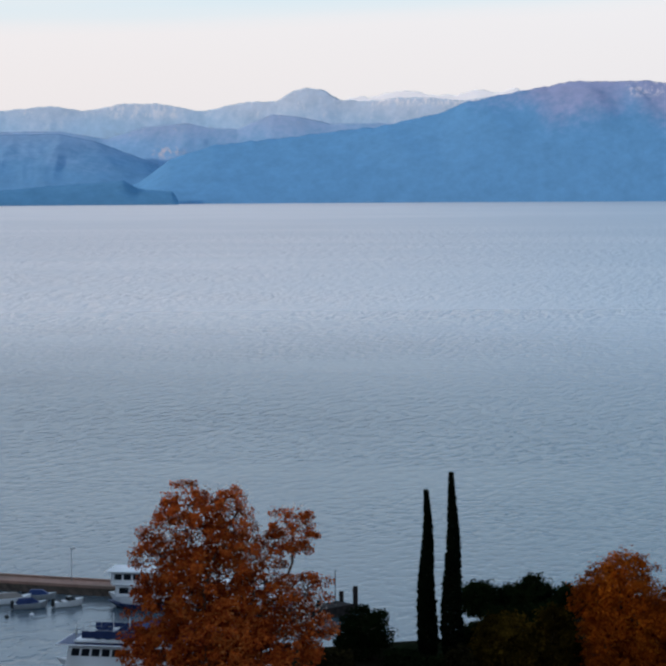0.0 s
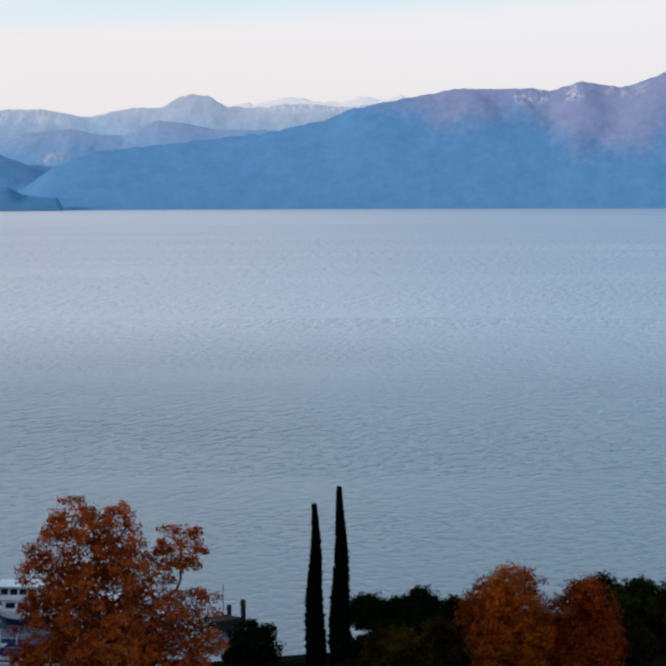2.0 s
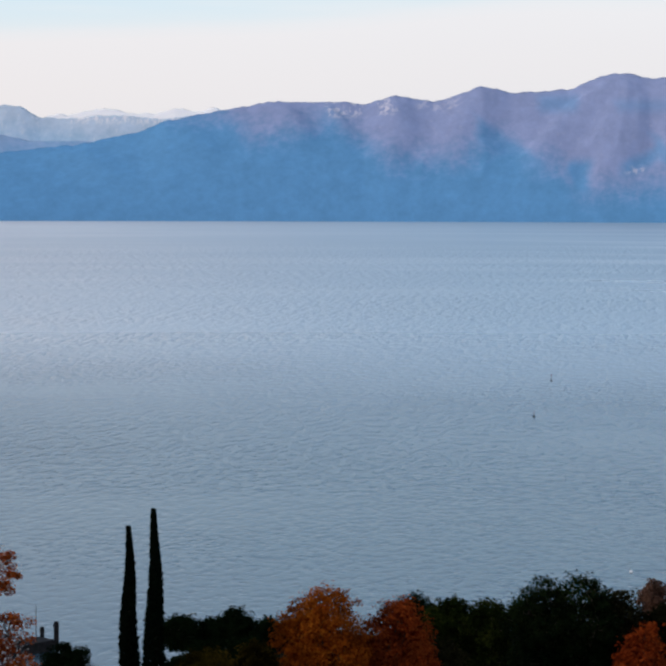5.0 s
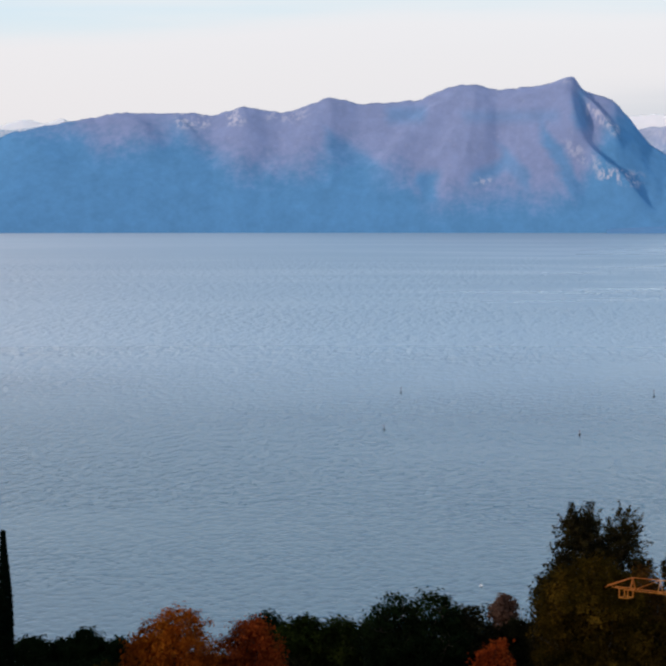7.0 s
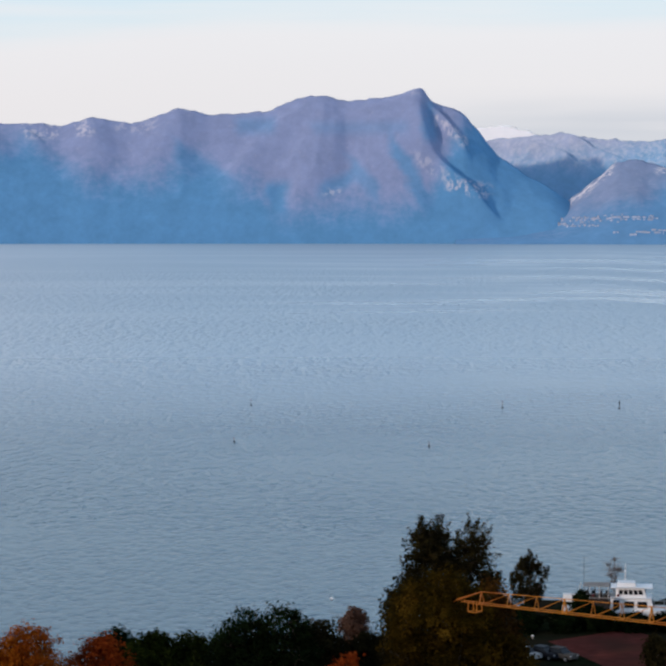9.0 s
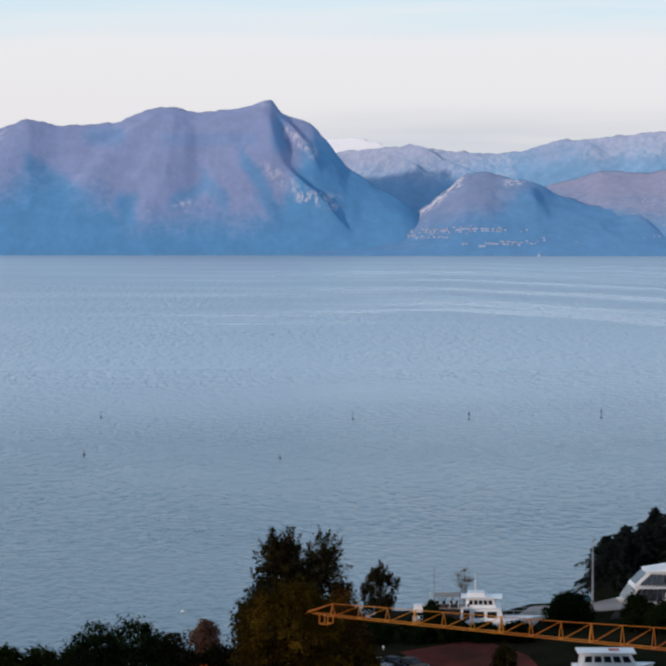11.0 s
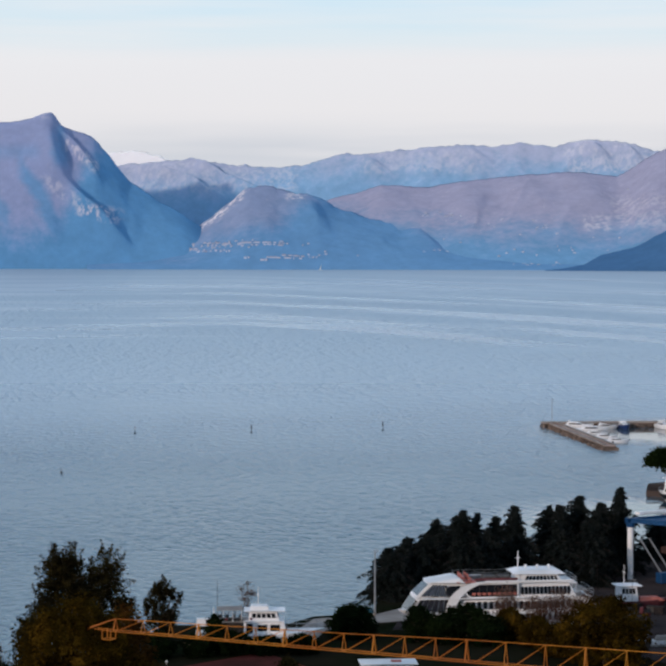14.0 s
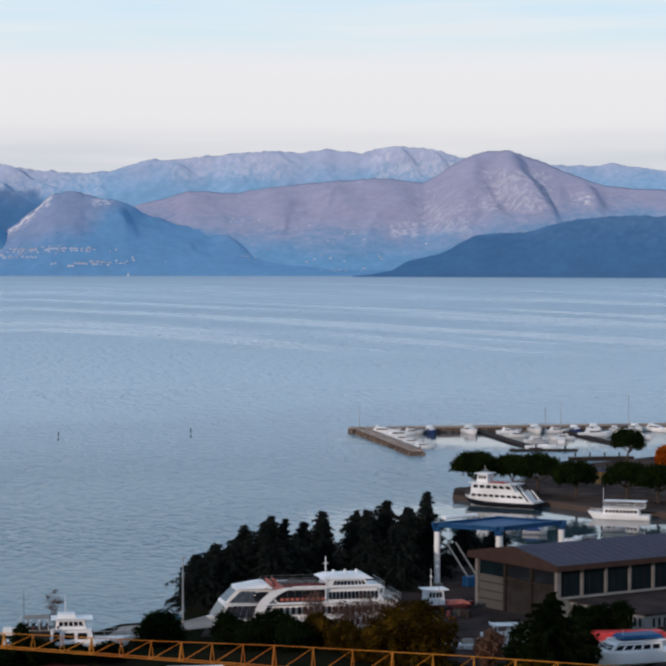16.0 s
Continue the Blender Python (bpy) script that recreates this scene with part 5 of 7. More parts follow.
# ferries at the landing
a_dir, b_dir = (-1.0, 0.12), (-1.0, 0.20)
ferry = vessel("ferry", heading(polar(-3.22, 268), a_dir), "white two-deck lake ferry moored at the pier", "ferry", 21, 5.4, 1.5,
               cabins=((-8.5, 9.3, 2.2, 1.4, 2.85, 0.1, 0.2, 12, 3, 1.85, 2.5), (1.6, 9.8, 2.1, 2.85, 4.25, 0.1, 0.1, 7, 3, 3.4, 4.05)),
               roofs=((1.2, 10.3, 2.5, 4.25, 0.14, WHITE), (-8.8, 9.6, 2.5, 2.8, 0.1, WHITE)), rails=((-8.8, 1.4, 2.4, 2.9, 1.0),), masts=((4.6, 0, 4.35, 6.0, 0.05), (7.6, 0.6, 4.35, 5.0, 0.12)), band=NAVY, full=0.85, sheer=0.1, rake=0.06)
ferry2 = vessel("ferry", heading(polar(-4.05, 227), b_dir, 0.3), "white lake ferry with a blue upper deck", "ferry", 22, 5.6, 1.5,
                cabins=((-9.0, 9.4, 2.4, 1.5, 3.75, 0.5, 0.3, 17, 4, 2.75, 3.45), (-9.0, 9.6, 2.45, 1.3, 1.9, 0.3, 0.2, 0, 0, 1.5, 1.8)),
                roofs=((-9.4, 10.2, 2.75, 3.72, 0.16, WHITE), (-9.2, 10.0, 2.6, 3.885, 0.03, NAVY), (-8.6, 8.4, 2.3, 4.0, 0.28, WHITE)), rails=((-8.6, 8.8, 2.3, 4.25, 1.0),), masts=((5.0, 0.3, 4.2, 6.6, 0.06), (3.6, -0.5, 4.2, 6.0, 0.08)), band=NAVY)
seat_row(ferry2, -8.0, 6.6, 1.9, 4.28, CANVAS_BLUE, 15)
for y in (-2.32, 2.32):
    part("rail_canvas", box(bmesh.new(), -8.4, 7.6, y - 0.02, y + 0.02, 4.45, 5.15), CANVAS_BLUE, ferry2, "blue canvas along the railing")
part("awning", box(bmesh.new(), -8.2, 2.6, -2.1, 2.1, 5.5, 5.58, 0.02), CANVAS_BLUE, ferry2, "blue canvas awning")
part("life_raft", tube(bmesh.new(), (4.4, -0.6, 4.7), (5.4, -0.6, 4.7), 0.32, 0.32, 10), WHITE, ferry2, "white life raft canister")


def small_boat(name, place, towards, length, label, hull, cover=None, cabin=False, z=0.0, group="small boats at the pier"):
    top = thing(name, heading(place, towards, z), label, "boat", group)
    w = length * 0.36
    part("hull", hull_mesh(bmesh.new(), length, w, 0.62, 0.2, 0.4, 0.08), hull, top)
    part("gunwale", hull_mesh(bmesh.new(), length + 0.08, w + 0.1, 0.66, -0.52, 0.4, 0.02), WHITE if hull is WHITE else STEEL, top)
    if cover:
        part("cover", cabin_mesh(bmesh.new(), -length * 0.42, length * 0.3, w * 0.4, 0.64, 1.25, 0.9, 0.3, w * 0.2), cover, top, "canvas boat cover")
    else:
        part("thwart", box(bmesh.new(), -0.2, 0.15, -w * 0.4, w * 0.4, 0.66, 0.74, 0.02), WOOD, top)
        part("thwart", box(bmesh.new(), -1.3, -0.95, -w * 0.4, w * 0.4, 0.66, 0.74, 0.02), WOOD, top)
    if cabin:
        part("windscreen", cabin_mesh(bmesh.new(), -0.2, 0.9, w * 0.36, 0.7, 1.15, 0.55, 0.0, 0.1), DARK_GLASS, top, "dark glass windscreen")
    part("outboard_motor", box(bmesh.new(), -length / 2 - 0.3, -length / 2 + 0.05, -0.18, 0.18, 0.15, 1.05, 0.05), RUBBER, top)
    return top


small_boat("motorboat", polar(-6.38, 270.5), (0.85, 0.5), 3.6, "small open white motorboat on a mooring", WHITE, None, True)
small_boat("motorboat", polar(-7.3, 269.5), (0.93, 0.3), 3.9, "small blue-hulled motorboat on a mooring", BLUE, CANVAS_BLUE)
small_boat("motorboat", polar(-7.72, 273.5), (0.9, 0.45), 4.4, "white motorboat under a grey-pink cover", WHITE, CONCRETE)
small_boat("motorboat", polar(-7.05, 275), (0.9, 0.1), 3.6, "small dark motorboat under a navy cover", NAVY, NAVY)
small_boat("motorboat", polar(-8.3, 275), (0.9, 0.4), 4.4, "white motorboat with a dark windscreen", WHITE, None, True)
small_boat("motorboat", polar(-9.6, 276), (0.9, 0.3), 4.2, "small open white motorboat on a mooring", WHITE)


def mooring_buoy(place, mat, label):
    top = thing("mooring_buoy", Matrix.Translation(place), label, "buoy")
    bm = bmesh.new()
    bmesh.ops.create_icosphere(bm, subdivisions=2, radius=0.28, matrix=Matrix.Diagonal((1, 1, 0.9, 1)))
    part("float", bm, mat, top, smooth=True)
    part("ring", tube(bmesh.new(), (0, 0, 0.22), (0, 0, 0.42), 0.05, 0.05, 6), STEEL, top)


mooring_buoy(polar(-7.27, 265.6), WHITE, "small white mooring buoy afloat")
mooring_buoy(polar(-7.87, 264.5), RUBBER, "small dark mooring buoy afloat")


def pile_cluster(place, height, radius, label):
    """A dolphin: three timber piles bound together, with a band and a cap."""
    top = thing("mooring_pile", Matrix.Translation(place), label, "mooring pile", "timber mooring piles")
    for k in range(3):
        a = k * math.tau / 3
        part("pile", tube(bmesh.new(), (radius * 0.5 * math.cos(a), radius * 0.5 * math.sin(a), -1.5), (radius * 0.42 * math.cos(a), radius * 0.42 * math.sin(a), height), radius * 0.55, radius * 0.5, 8), WOOD, top)
    part("band", tube(bmesh.new(), (0, 0, height * 0.8), (0, 0, height * 0.86), radius * 1.05, radius * 1.05, 10), WOOD, top)


pile_cluster(polar(0.589, 265.4), 2.7, 0.34, "thick dark timber mooring pile in the water")
pile_cluster(polar(0.25, 264.5), 2.3, 0.3, "dark timber mooring pile beside the landing stage")
pile_cluster(polar(-0.3, 260.5), 2.0, 0.28, "dark timber mooring pile beside the landing stage")


def pole(name, place, height, r, label, category, lamp=False):
    top = thing(name, Matrix.Translation(place), label, category)
    part("shaft", tube(bmesh.new(), (0, 0, -0.2), (0, 0, height), r, r * 0.55, 8), STEEL if lamp else WOOD, top)
    part("foot", tube(bmesh.new(), (0, 0, -0.2), (0, 0, 0.25), r * 2, r * 1.6, 8), CONCRETE, top)
    if lamp:
        part("lamp_head", box(bmesh.new(), -0.12, 0.5, -0.14, 0.14, height - 0.05, height + 0.1, 0.03), STEEL, top)


pole("thin_mast", polar(0.11, 262.0, 1.0), 4.2, 0.06, "thin dark pole on the landing stage", "pole")
pole("street_lamp", polar(-6.3, 281.5, 1.0), 3.9, 0.05, "slim grey lamp post on the pier", "lamp post", True)
pole("street_lamp", polar(24.476, 320, 1.2), 8.7, 0.15, "tall pale lamp post on the quay", "lamp post", True)
pole("thin_mast", polar(20.65, 300, 1.2), 7.6, 0.05, "thin dark pole beside the work boat", "pole")


def channel_marker(place, height, label, banded=False):
    top = thing("channel_marker", Matrix.Translation(place), label, "channel marker", "stakes far out in the lake")
    part("stake", tube(bmesh.new(), (0, 0, -1.5), (0, 0, height), 0.10, 0.07, 6), WOOD, top)
    if banded:
        part("top_mark", tube(bmesh.new(), (0, 0, height * 0.52), (0, 0, height * 0.66), 0.09, 0.08, 8), CONCRETE, top, "pale band")
        part("top_mark", tube(bmesh.new(), (0, 0, height * 0.72), (0, 0, height * 0.98), 0.11, 0.08, 8), RED_HULL, top, "dull red top band")
    else:
        part("top_mark", tube(bmesh.new(), (0, 0, height * 0.55), (0, 0, height * 0.95), 0.20, 0.12, 8), RUBBER, top)
    part("collar", tube(bmesh.new(), (0, 0, 0.1), (0, 0, 0.35), 0.3, 0.3, 8), RUBBER, top)


for bearing, dist, h, banded in ((18.656, 637, 2.2, True), (21.465, 638, 2.4, False), (24.651, 647, 2.6, False), (12.568, 644, 2.0, True), (16.89, 530, 1.3, True), (12.16, 540, 1.3, True)):
    channel_marker(polar(bearing, dist), h, "small stake with red and white bands in the lake" if banded else "thin dark stake marking the channel", banded)

# ---- work boat by the quay ----
work = vessel("work_boat", heading(polar(21.72, 297), (0.93, -0.36), 1.2), "white two-deck work boat hauled out by the quay", "boat", 16.5, 4.6, 1.5,
              cabins=((-2.2, 3.3, 1.9, 1.5, 3.1, 0.5, 0.0, 0, 3, 1.9, 2.7), (-1.6, 2.3, 1.5, 3.1, 4.35, 0.35, 0.1, 5, 3, 3.55, 4.1)),
              roofs=((-2.2, 3.0, 1.8, 4.35, 0.10, WHITE), (-6.2, -1.5, 2.0, 3.05, 0.08, CONCRETE), (-5.6, -2.4, 1.7, 4.5, 0.06, CONCRETE), (-2.3, 2.85, 1.98, 3.08, 0.08, WHITE)),
              rails=((-6.1, -1.6, 1.9, 3.13, 0.95), (3.2, 7.6, 1.5, 1.9, 0.9)), masts=((-0.4, 0, 4.4, 7.2, 0.06), *((x, y, 1.5, 4.5, 0.045) for x in (-6.0, -4.8, -3.6, -2.5) for y in (-1.6, 1.6))), draft=0.1)
cabin = [c for c in work.children if c.name.startswith("cabin")][0]
for x0, x1, z0, z1 in ((1.1, 2.3, 1.95, 2.75), (-0.5, 0.7, 1.95, 2.75), (-1.9, -1.1, 1.65, 2.9)):
    part("window", box(bmesh.new(), x0, x1, -1.95, -1.86, z0, z1, 0.01), DARK_GLASS, cabin)
# a solid dark block stands in for the shade on the open deck
part("deck_opening", box(bmesh.new(), -5.8, -2.3, -1.75, 1.75, 1.55, 2.95, 0.02), GREY_AND_SHADE, work, "dark block painted as the shaded deck under the upper deck")
seat_row(work, -5.6, -2.2, 1.4, 3.15, GREY_AND_SHADE, 4)
for x, y in ((-1.3, -1.55), (-4.4, -1.95)):
    part("lifebuoy", tube(bmesh.new(), (x, y - 0.1, 3.45), (x, y, 3.45), 0.17, 0.17, 12), RED_HULL, work, "red and white lifebuoy")
part("radar_bar", box(bmesh.new(), -0.5, -0.3, -0.7, 0.7, 6.2, 6.32, 0.02), WHITE, work)
part("flying_bridge", cabin_mesh(bmesh.new(), -1.4, 1.0, 1.2, 4.45, 4.95, 0.2, 0.1, 0.1), WHITE, work)
part("davit", cabin_mesh(bmesh.new(), -8.2, -6.4, 0.9, 2.4, 3.3, 0.1, 0.1, 0.25), WHITE, work, "white covered tender on the stern frame")
for y in (-1.5, 1.5):
    part("frame_post", tube(bmesh.new(), (-8.0, y * 0.6, 0.6), (-8.0, y * 0.6, 2.5), 0.09, 0.09, 6), WHITE, work)
    part("frame_post", tube(bmesh.new(), (-6.5, y * 0.6, 1.0), (-6.5, y * 0.6, 2.5), 0.09, 0.09, 6), WHITE, work)

# ---- the big passenger ship on the slip ----
ship = thing("passenger_ship", heading((144.4, 279.2), (-0.964, 0.267), 1.0) @ Matrix.Diagonal((0.92, 1, 0.96, 1)), "large white three-deck passenger ship with a raked glazed bow", "ship")
body = part("hull", hull_mesh(bmesh.new(), 28.0, 7.4, 2.2, 0.0, 0.1, 0.10, 0.78, 0.95), WHITE, ship)
lower = part("lower_deckhouse", cabin_mesh(bmesh.new(), -13.5, 13.0, 3.5, 2.2, 4.2, 1.3, 0.2, 0.05, 0.9), WHITE, ship)
panes(lower, (-12.5, 3.5, 2.75), (5.0, 3.5, 2.75), (5.0, 3.46, 3.75), (-12.5, 3.46, 3.75), 20, DARK_GLASS, 0.62)
panes(lower, (13.0, -2.4, 2.35), (13.0, 2.4, 2.35), (11.8, 2.4, 4.05), (11.8, -2.4, 4.05), 5, BOW_GLASS, 0.86)
panes(lower, (6.0, 3.2, 2.4), (12.4, 2.65, 2.4), (11.3, 2.6, 4.0), (6.4, 3.15, 4.0), 7, BOW_GLASS, 0.80, proud=0.14)
upper = part("upper_deckhouse", cabin_mesh(bmesh.new(), -11.5, 11.9, 3.4, 4.25, 6.3, 2.2, 1.2, 0.25, 1.1), WHITE, ship)
panes(upper, (11.55, -2.1, 4.55), (11.55, 2.1, 4.55), (9.95, 2.0, 6.05), (9.95, -2.0, 6.05), 7, BOW_GLASS, 0.80)
panes(upper, (6.6, 3.05, 4.5), (11.2, 2.4, 4.5), (9.4, 2.25, 6.0), (7.4, 2.75, 6.0), 5, BOW_GLASS, 0.82, proud=0.16)
# the long open gallery: a dark slab painted as its shaded recess, with a rounded fore end, red seats, slim white posts
def rounded_strip(x0, x1, z0, z1, y0, y1, nose):
    """An upright slab whose end at x1 is a half round."""
    bm = bmesh.new()
    mid_z, half_z = (z0 + z1) / 2, (z1 - z0) / 2
    ring = [(x0, z0)] + [(x1 - nose + nose * math.cos(u), mid_z + half_z * math.sin(u)) for u in np.linspace(-math.pi / 2, math.pi / 2, 12)] + [(x0, z1)]
    front, rear = [bm.verts.new((x, y1, z)) for x, z in ring], [bm.verts.new((x, y0, z)) for x, z in ring]
    bm.faces.new(front)
    bm.faces.new(rear[::-1])
    for i in range(len(ring)):
        j = (i + 1) % len(ring)
        bm.faces.new((front[i], front[j], rear[j], rear[i]))
    return bm


part("gallery_frame", rounded_strip(-2.9, 4.85, 4.32, 6.24, 3.2, 3.44, 1.0), WHITE, upper)
part("gallery_opening", rounded_strip(-2.7, 4.65, 4.45, 6.10, 3.25, 3.47, 0.85), DARK_GLASS, upper, "dark slab painted as the shaded open gallery")
part("side_window", rounded_strip(5.6, 7.6, 4.75, 5.95, 3.1, 3.40, 0.8), DARK_GLASS, upper, "dark rounded side window")
panes(upper, (-10.6, 3.38, 4.7), (-3.2, 3.38, 4.7), (-3.2, 3.25, 5.7), (-10.6, 3.25, 5.7), 13, DARK_GLASS, 0.7, proud=0.09)
panes(body, (-12.0, 3.66, 1.15), (-0.5, 3.66, 1.15), (-0.5, 3.68, 2.0), (-12.0, 3.68, 2.0), 14, DARK_GLASS, 0.6, proud=0.1)
for x in np.arange(-2.4, 4.0, 0.75):
    part("seat_back", box(bmesh.new(), x - 0.26, x + 0.26, 3.46, 3.50, 4.66, 5.02, 0.01), SALMON, ship, "red seat back at the gallery edge")
for x in np.arange(-1.6, 3.9, 1.1):
    part("mullion", box(bmesh.new(), x - 0.03, x + 0.03, 3.46, 3.52, 4.47, 6.08, 0.01), WALL, ship)
part("rail_canvas", box(bmesh.new(), -2.8, 3.4, 3.22, 3.27, 6.64, 6.95), RED_HULL, ship, "faded red canvas along the upper rail")
part("deck_edge", box(bmesh.new(), -13.6, 11.0, -3.7, 3.7, 4.17, 4.3, 0.04), WHITE, ship)
part("bow_visor", cabin_mesh(bmesh.new(), 4.8, 10.0, 3.15, 6.3, 6.9, 3.4, 0.6, 0.5, 0.7), WHITE, ship)
part("side_rail_band", box(bmesh.new(), -11.0, 2.0, 3.3, 3.55, 6.25, 6.62, 0.05), WHITE, ship)
part("sundeck", box(bmesh.new(), -2.9, 3.0, -3.25, 3.25, 6.3, 6.42, 0.03), WALL, ship)
part("sundeck", box(bmesh.new(), 3.0, 6.0, -3.0, 3.0, 6.3, 6.42, 0.03), SALMON, ship, "salmon-red sun deck")
part("railing", railing_mesh(bmesh.new(), deck_loop(-2.6, 6.0, 3.1, 6.42), 0.8, 1.5, 0.016), STEEL, ship)
seat_row(ship, 3.4, 5.2, 1.6, 6.42, SALMON, 2)
for x0, x1 in ((-2.2, -0.6), (-0.2, 1.6)):
    part("deck_locker", box(bmesh.new(), x0, x1, -1.2, 1.6, 6.42, 6.95, 0.08), WALL, ship)
# the swept white band that runs from the front roof down the side
for side in (-1, 1):
    bm = bmesh.new()
    arc = [(1.4 + 5.6 * math.cos(u), 2.4 + 4.1 * math.sin(u)) for u in np.linspace(0, 1.5, 12)]
    rows_ = []
    for (x, z), w in zip(arc, np.linspace(1.3, 2.0, 12)):
        rows_.append([bm.verts.new((x - w * 0.5, side * 3.42, z)), bm.verts.new((x + w * 0.5, side * 3.42, z)), bm.verts.new((x + w * 0.5, side * 3.62, z)), bm.verts.new((x - w * 0.5, side * 3.62, z))])
    for p, q in zip(rows_, rows_[1:]):
        for k in range(4):
            bm.faces.new((p[k], p[(k + 1) % 4], q[(k + 1) % 4], q[k]))
    bm.faces.new(rows_[0])
    bm.faces.new(rows_[-1][::-1])
    part("side_fairing", bm, WHITE, ship)
wheel = part("wheelhouse", cabin_mesh(bmesh.new(), -9.6, -3.0, 2.9, 6.2, 7.35, 0.8, 0.9, 0.2, 0.3), WHITE, ship)
panes(wheel, (-9.0, 2.86, 6.4), (-3.8, 2.86, 6.4), (-4.2, 2.72, 7.1), (-8.6, 2.72, 7.1), 9, DARK_GLASS, 0.66, proud=0.06)
part("roof", cabin_mesh(bmesh.new(), -10.0, -2.4, 3.1, 7.32, 7.75, 1.2, 0.9, 0.9, 0.3), WHITE, ship)
for x, y, z1, r in ((-3.6, 0, 10.2, 0.10), (-4.6, 0.8, 8.3, 0.07), (-6.3, 0.4, 8.2, 0.07), (-8.0, 0.9, 8.1, 0.08)):
    part("mast", tube(bmesh.new(), (x, y, 7.4), (x, y, z1), r, r * 0.6, 6), WHITE, ship)
part("radar_bar", box(bmesh.new(), -4.0, -3.2, -0.06, 0.06, 9.2, 9.28, 0.02), WHITE, ship)
for x in (-4.6, -6.3, -8.0):
    bm = bmesh.new()
    bmesh.ops.create_icosphere(bm, subdivisions=2, radius=0.26, matrix=Matrix.Translation((x, 0.6, 8.15)))
    part("antenna_dome", bm, WHITE, ship, smooth=True)
part("aft_deck", box(bmesh.new(), -11.6, -9.6, -3.3, 3.3, 6.05, 6.16, 0.03), WHITE, ship)
part("aft_railing", railing_mesh(bmesh.new(), [(-9.8, 3.2, 6.16), (-11.5, 3.2, 6.16), (-11.5, -3.2, 6.16)], 0.8), STEEL, ship)
for x in (-11.4, -10.8, -10.2):
    part("deck_post", tube(bmesh.new(), (x, 3.2, 4.3), (x, 3.2, 6.05), 0.05, 0.05, 6), WHITE, ship)
part("stern_awning", box(bmesh.new(), -13.2, -11.7, -3.2, 3.2, 5.0, 5.08, 0.03), CONCRETE, ship)
part("stern_railing", railing_mesh(bmesh.new(), [(-11.6, 3.4, 4.3), (-13.9, 3.4, 4.3), (-13.9, -3.4, 4.3)], 1.0), STEEL, ship)
part("stern_railing", railing_mesh(bmesh.new(), [(-12.0, 3.6, 2.2), (-15.0, 3.4, 2.0), (-15.0, -3.4, 2.0)], 1.0), STEEL, ship)
part("gangway", box(bmesh.new(), -15.2, -13.6, -3.3, 3.3, 0.0, 2.0, 0.05), RED, ship, "dull red stern platform")

# yard boats
yard = vessel("launch", heading((169.4, 283.5), (0.97, -0.25), 1.2), "small launch with a white wheelhouse and a pinkish deck cover", "boat", 8.6, 2.8, 1.0, hull=RED_HULL,
              cabins=((-3.2, -0.4, 1.2, 1.0, 3.1, 0.25, 0.1, 4, 3, 2.1, 2.8),), roofs=((-3.6, 0.0, 1.5, 3.1, 0.16, WHITE),), masts=((-2.2, 0, 3.2, 6.0, 0.06),), draft=0.05)
part("cross_tree", box(bmesh.new(), -2.24, -2.16, -0.6, 0.6, 4.9, 5.0, 0.02), WHITE, yard)
part("cover", cabin_mesh(bmesh.new(), -0.2, 3.4, 1.1, 1.0, 1.5, 0.8, 0.1, 0.4), SALMON, yard, "pinkish canvas cover")
cruiser = vessel("cabin_cruiser", heading((164.8, 234.0), (-0.99, 0.16), 2.0), "white cabin cruiser with blue awning and red covers on the yard", "boat", 13.0, 3.9, 1.5,
                 cabins=((-4.5, 2.8, 1.7, 1.5, 2.7, 1.1, 0.2, 5, 3, 1.85, 2.4),), roofs=((-5.0, 1.5, 1.85, 2.75, 0.12, WHITE),), rails=((1.5, 6.0, 1.3, 1.9, 0.7),), draft=0.1, masts=((0.4, 0.6, 2.8, 4.2, 0.04),))
for x in (-3.5, 2.5):
    part("cradle", box(bmesh.new(), x - 0.3, x + 0.3, -1.3, 1.3, -0.85, 0.1, 0.03), WOOD, cruiser)
part("awning", cabin_mesh(bmesh.new(), -4.6, 1.0, 1.6, 3.1, 3.5, 0.6, 0.3, 0.3), BLUE, cruiser, "blue canvas awning")
for x in (-4.2, 0.4):
    for y in (-1.3, 1.3):
        part("awning_post", tube(bmesh.new(), (x, y, 2.8), (x, y, 3.2), 0.04, 0.04, 6), STEEL, cruiser)
cruiser2 = vessel("cabin_cruiser", heading((170.4, 242.9), (-0.93, 0.36), 1.9), "white boat under red covers on the yard", "boat", 11.5, 3.6, 1.2, draft=0.1)
for x in (-3.5, 2.5):
    part("cradle", box(bmesh.new(), x - 0.3, x + 0.3, -1.2, 1.2, -0.75, 0.1, 0.03), WOOD, cruiser2)
part("cover", cabin_mesh(bmesh.new(), -5.8, 5.0, 1.7, 1.2, 2.3, 1.4, 0.3, 0.7), RED, cruiser2, "red canvas boat cover")
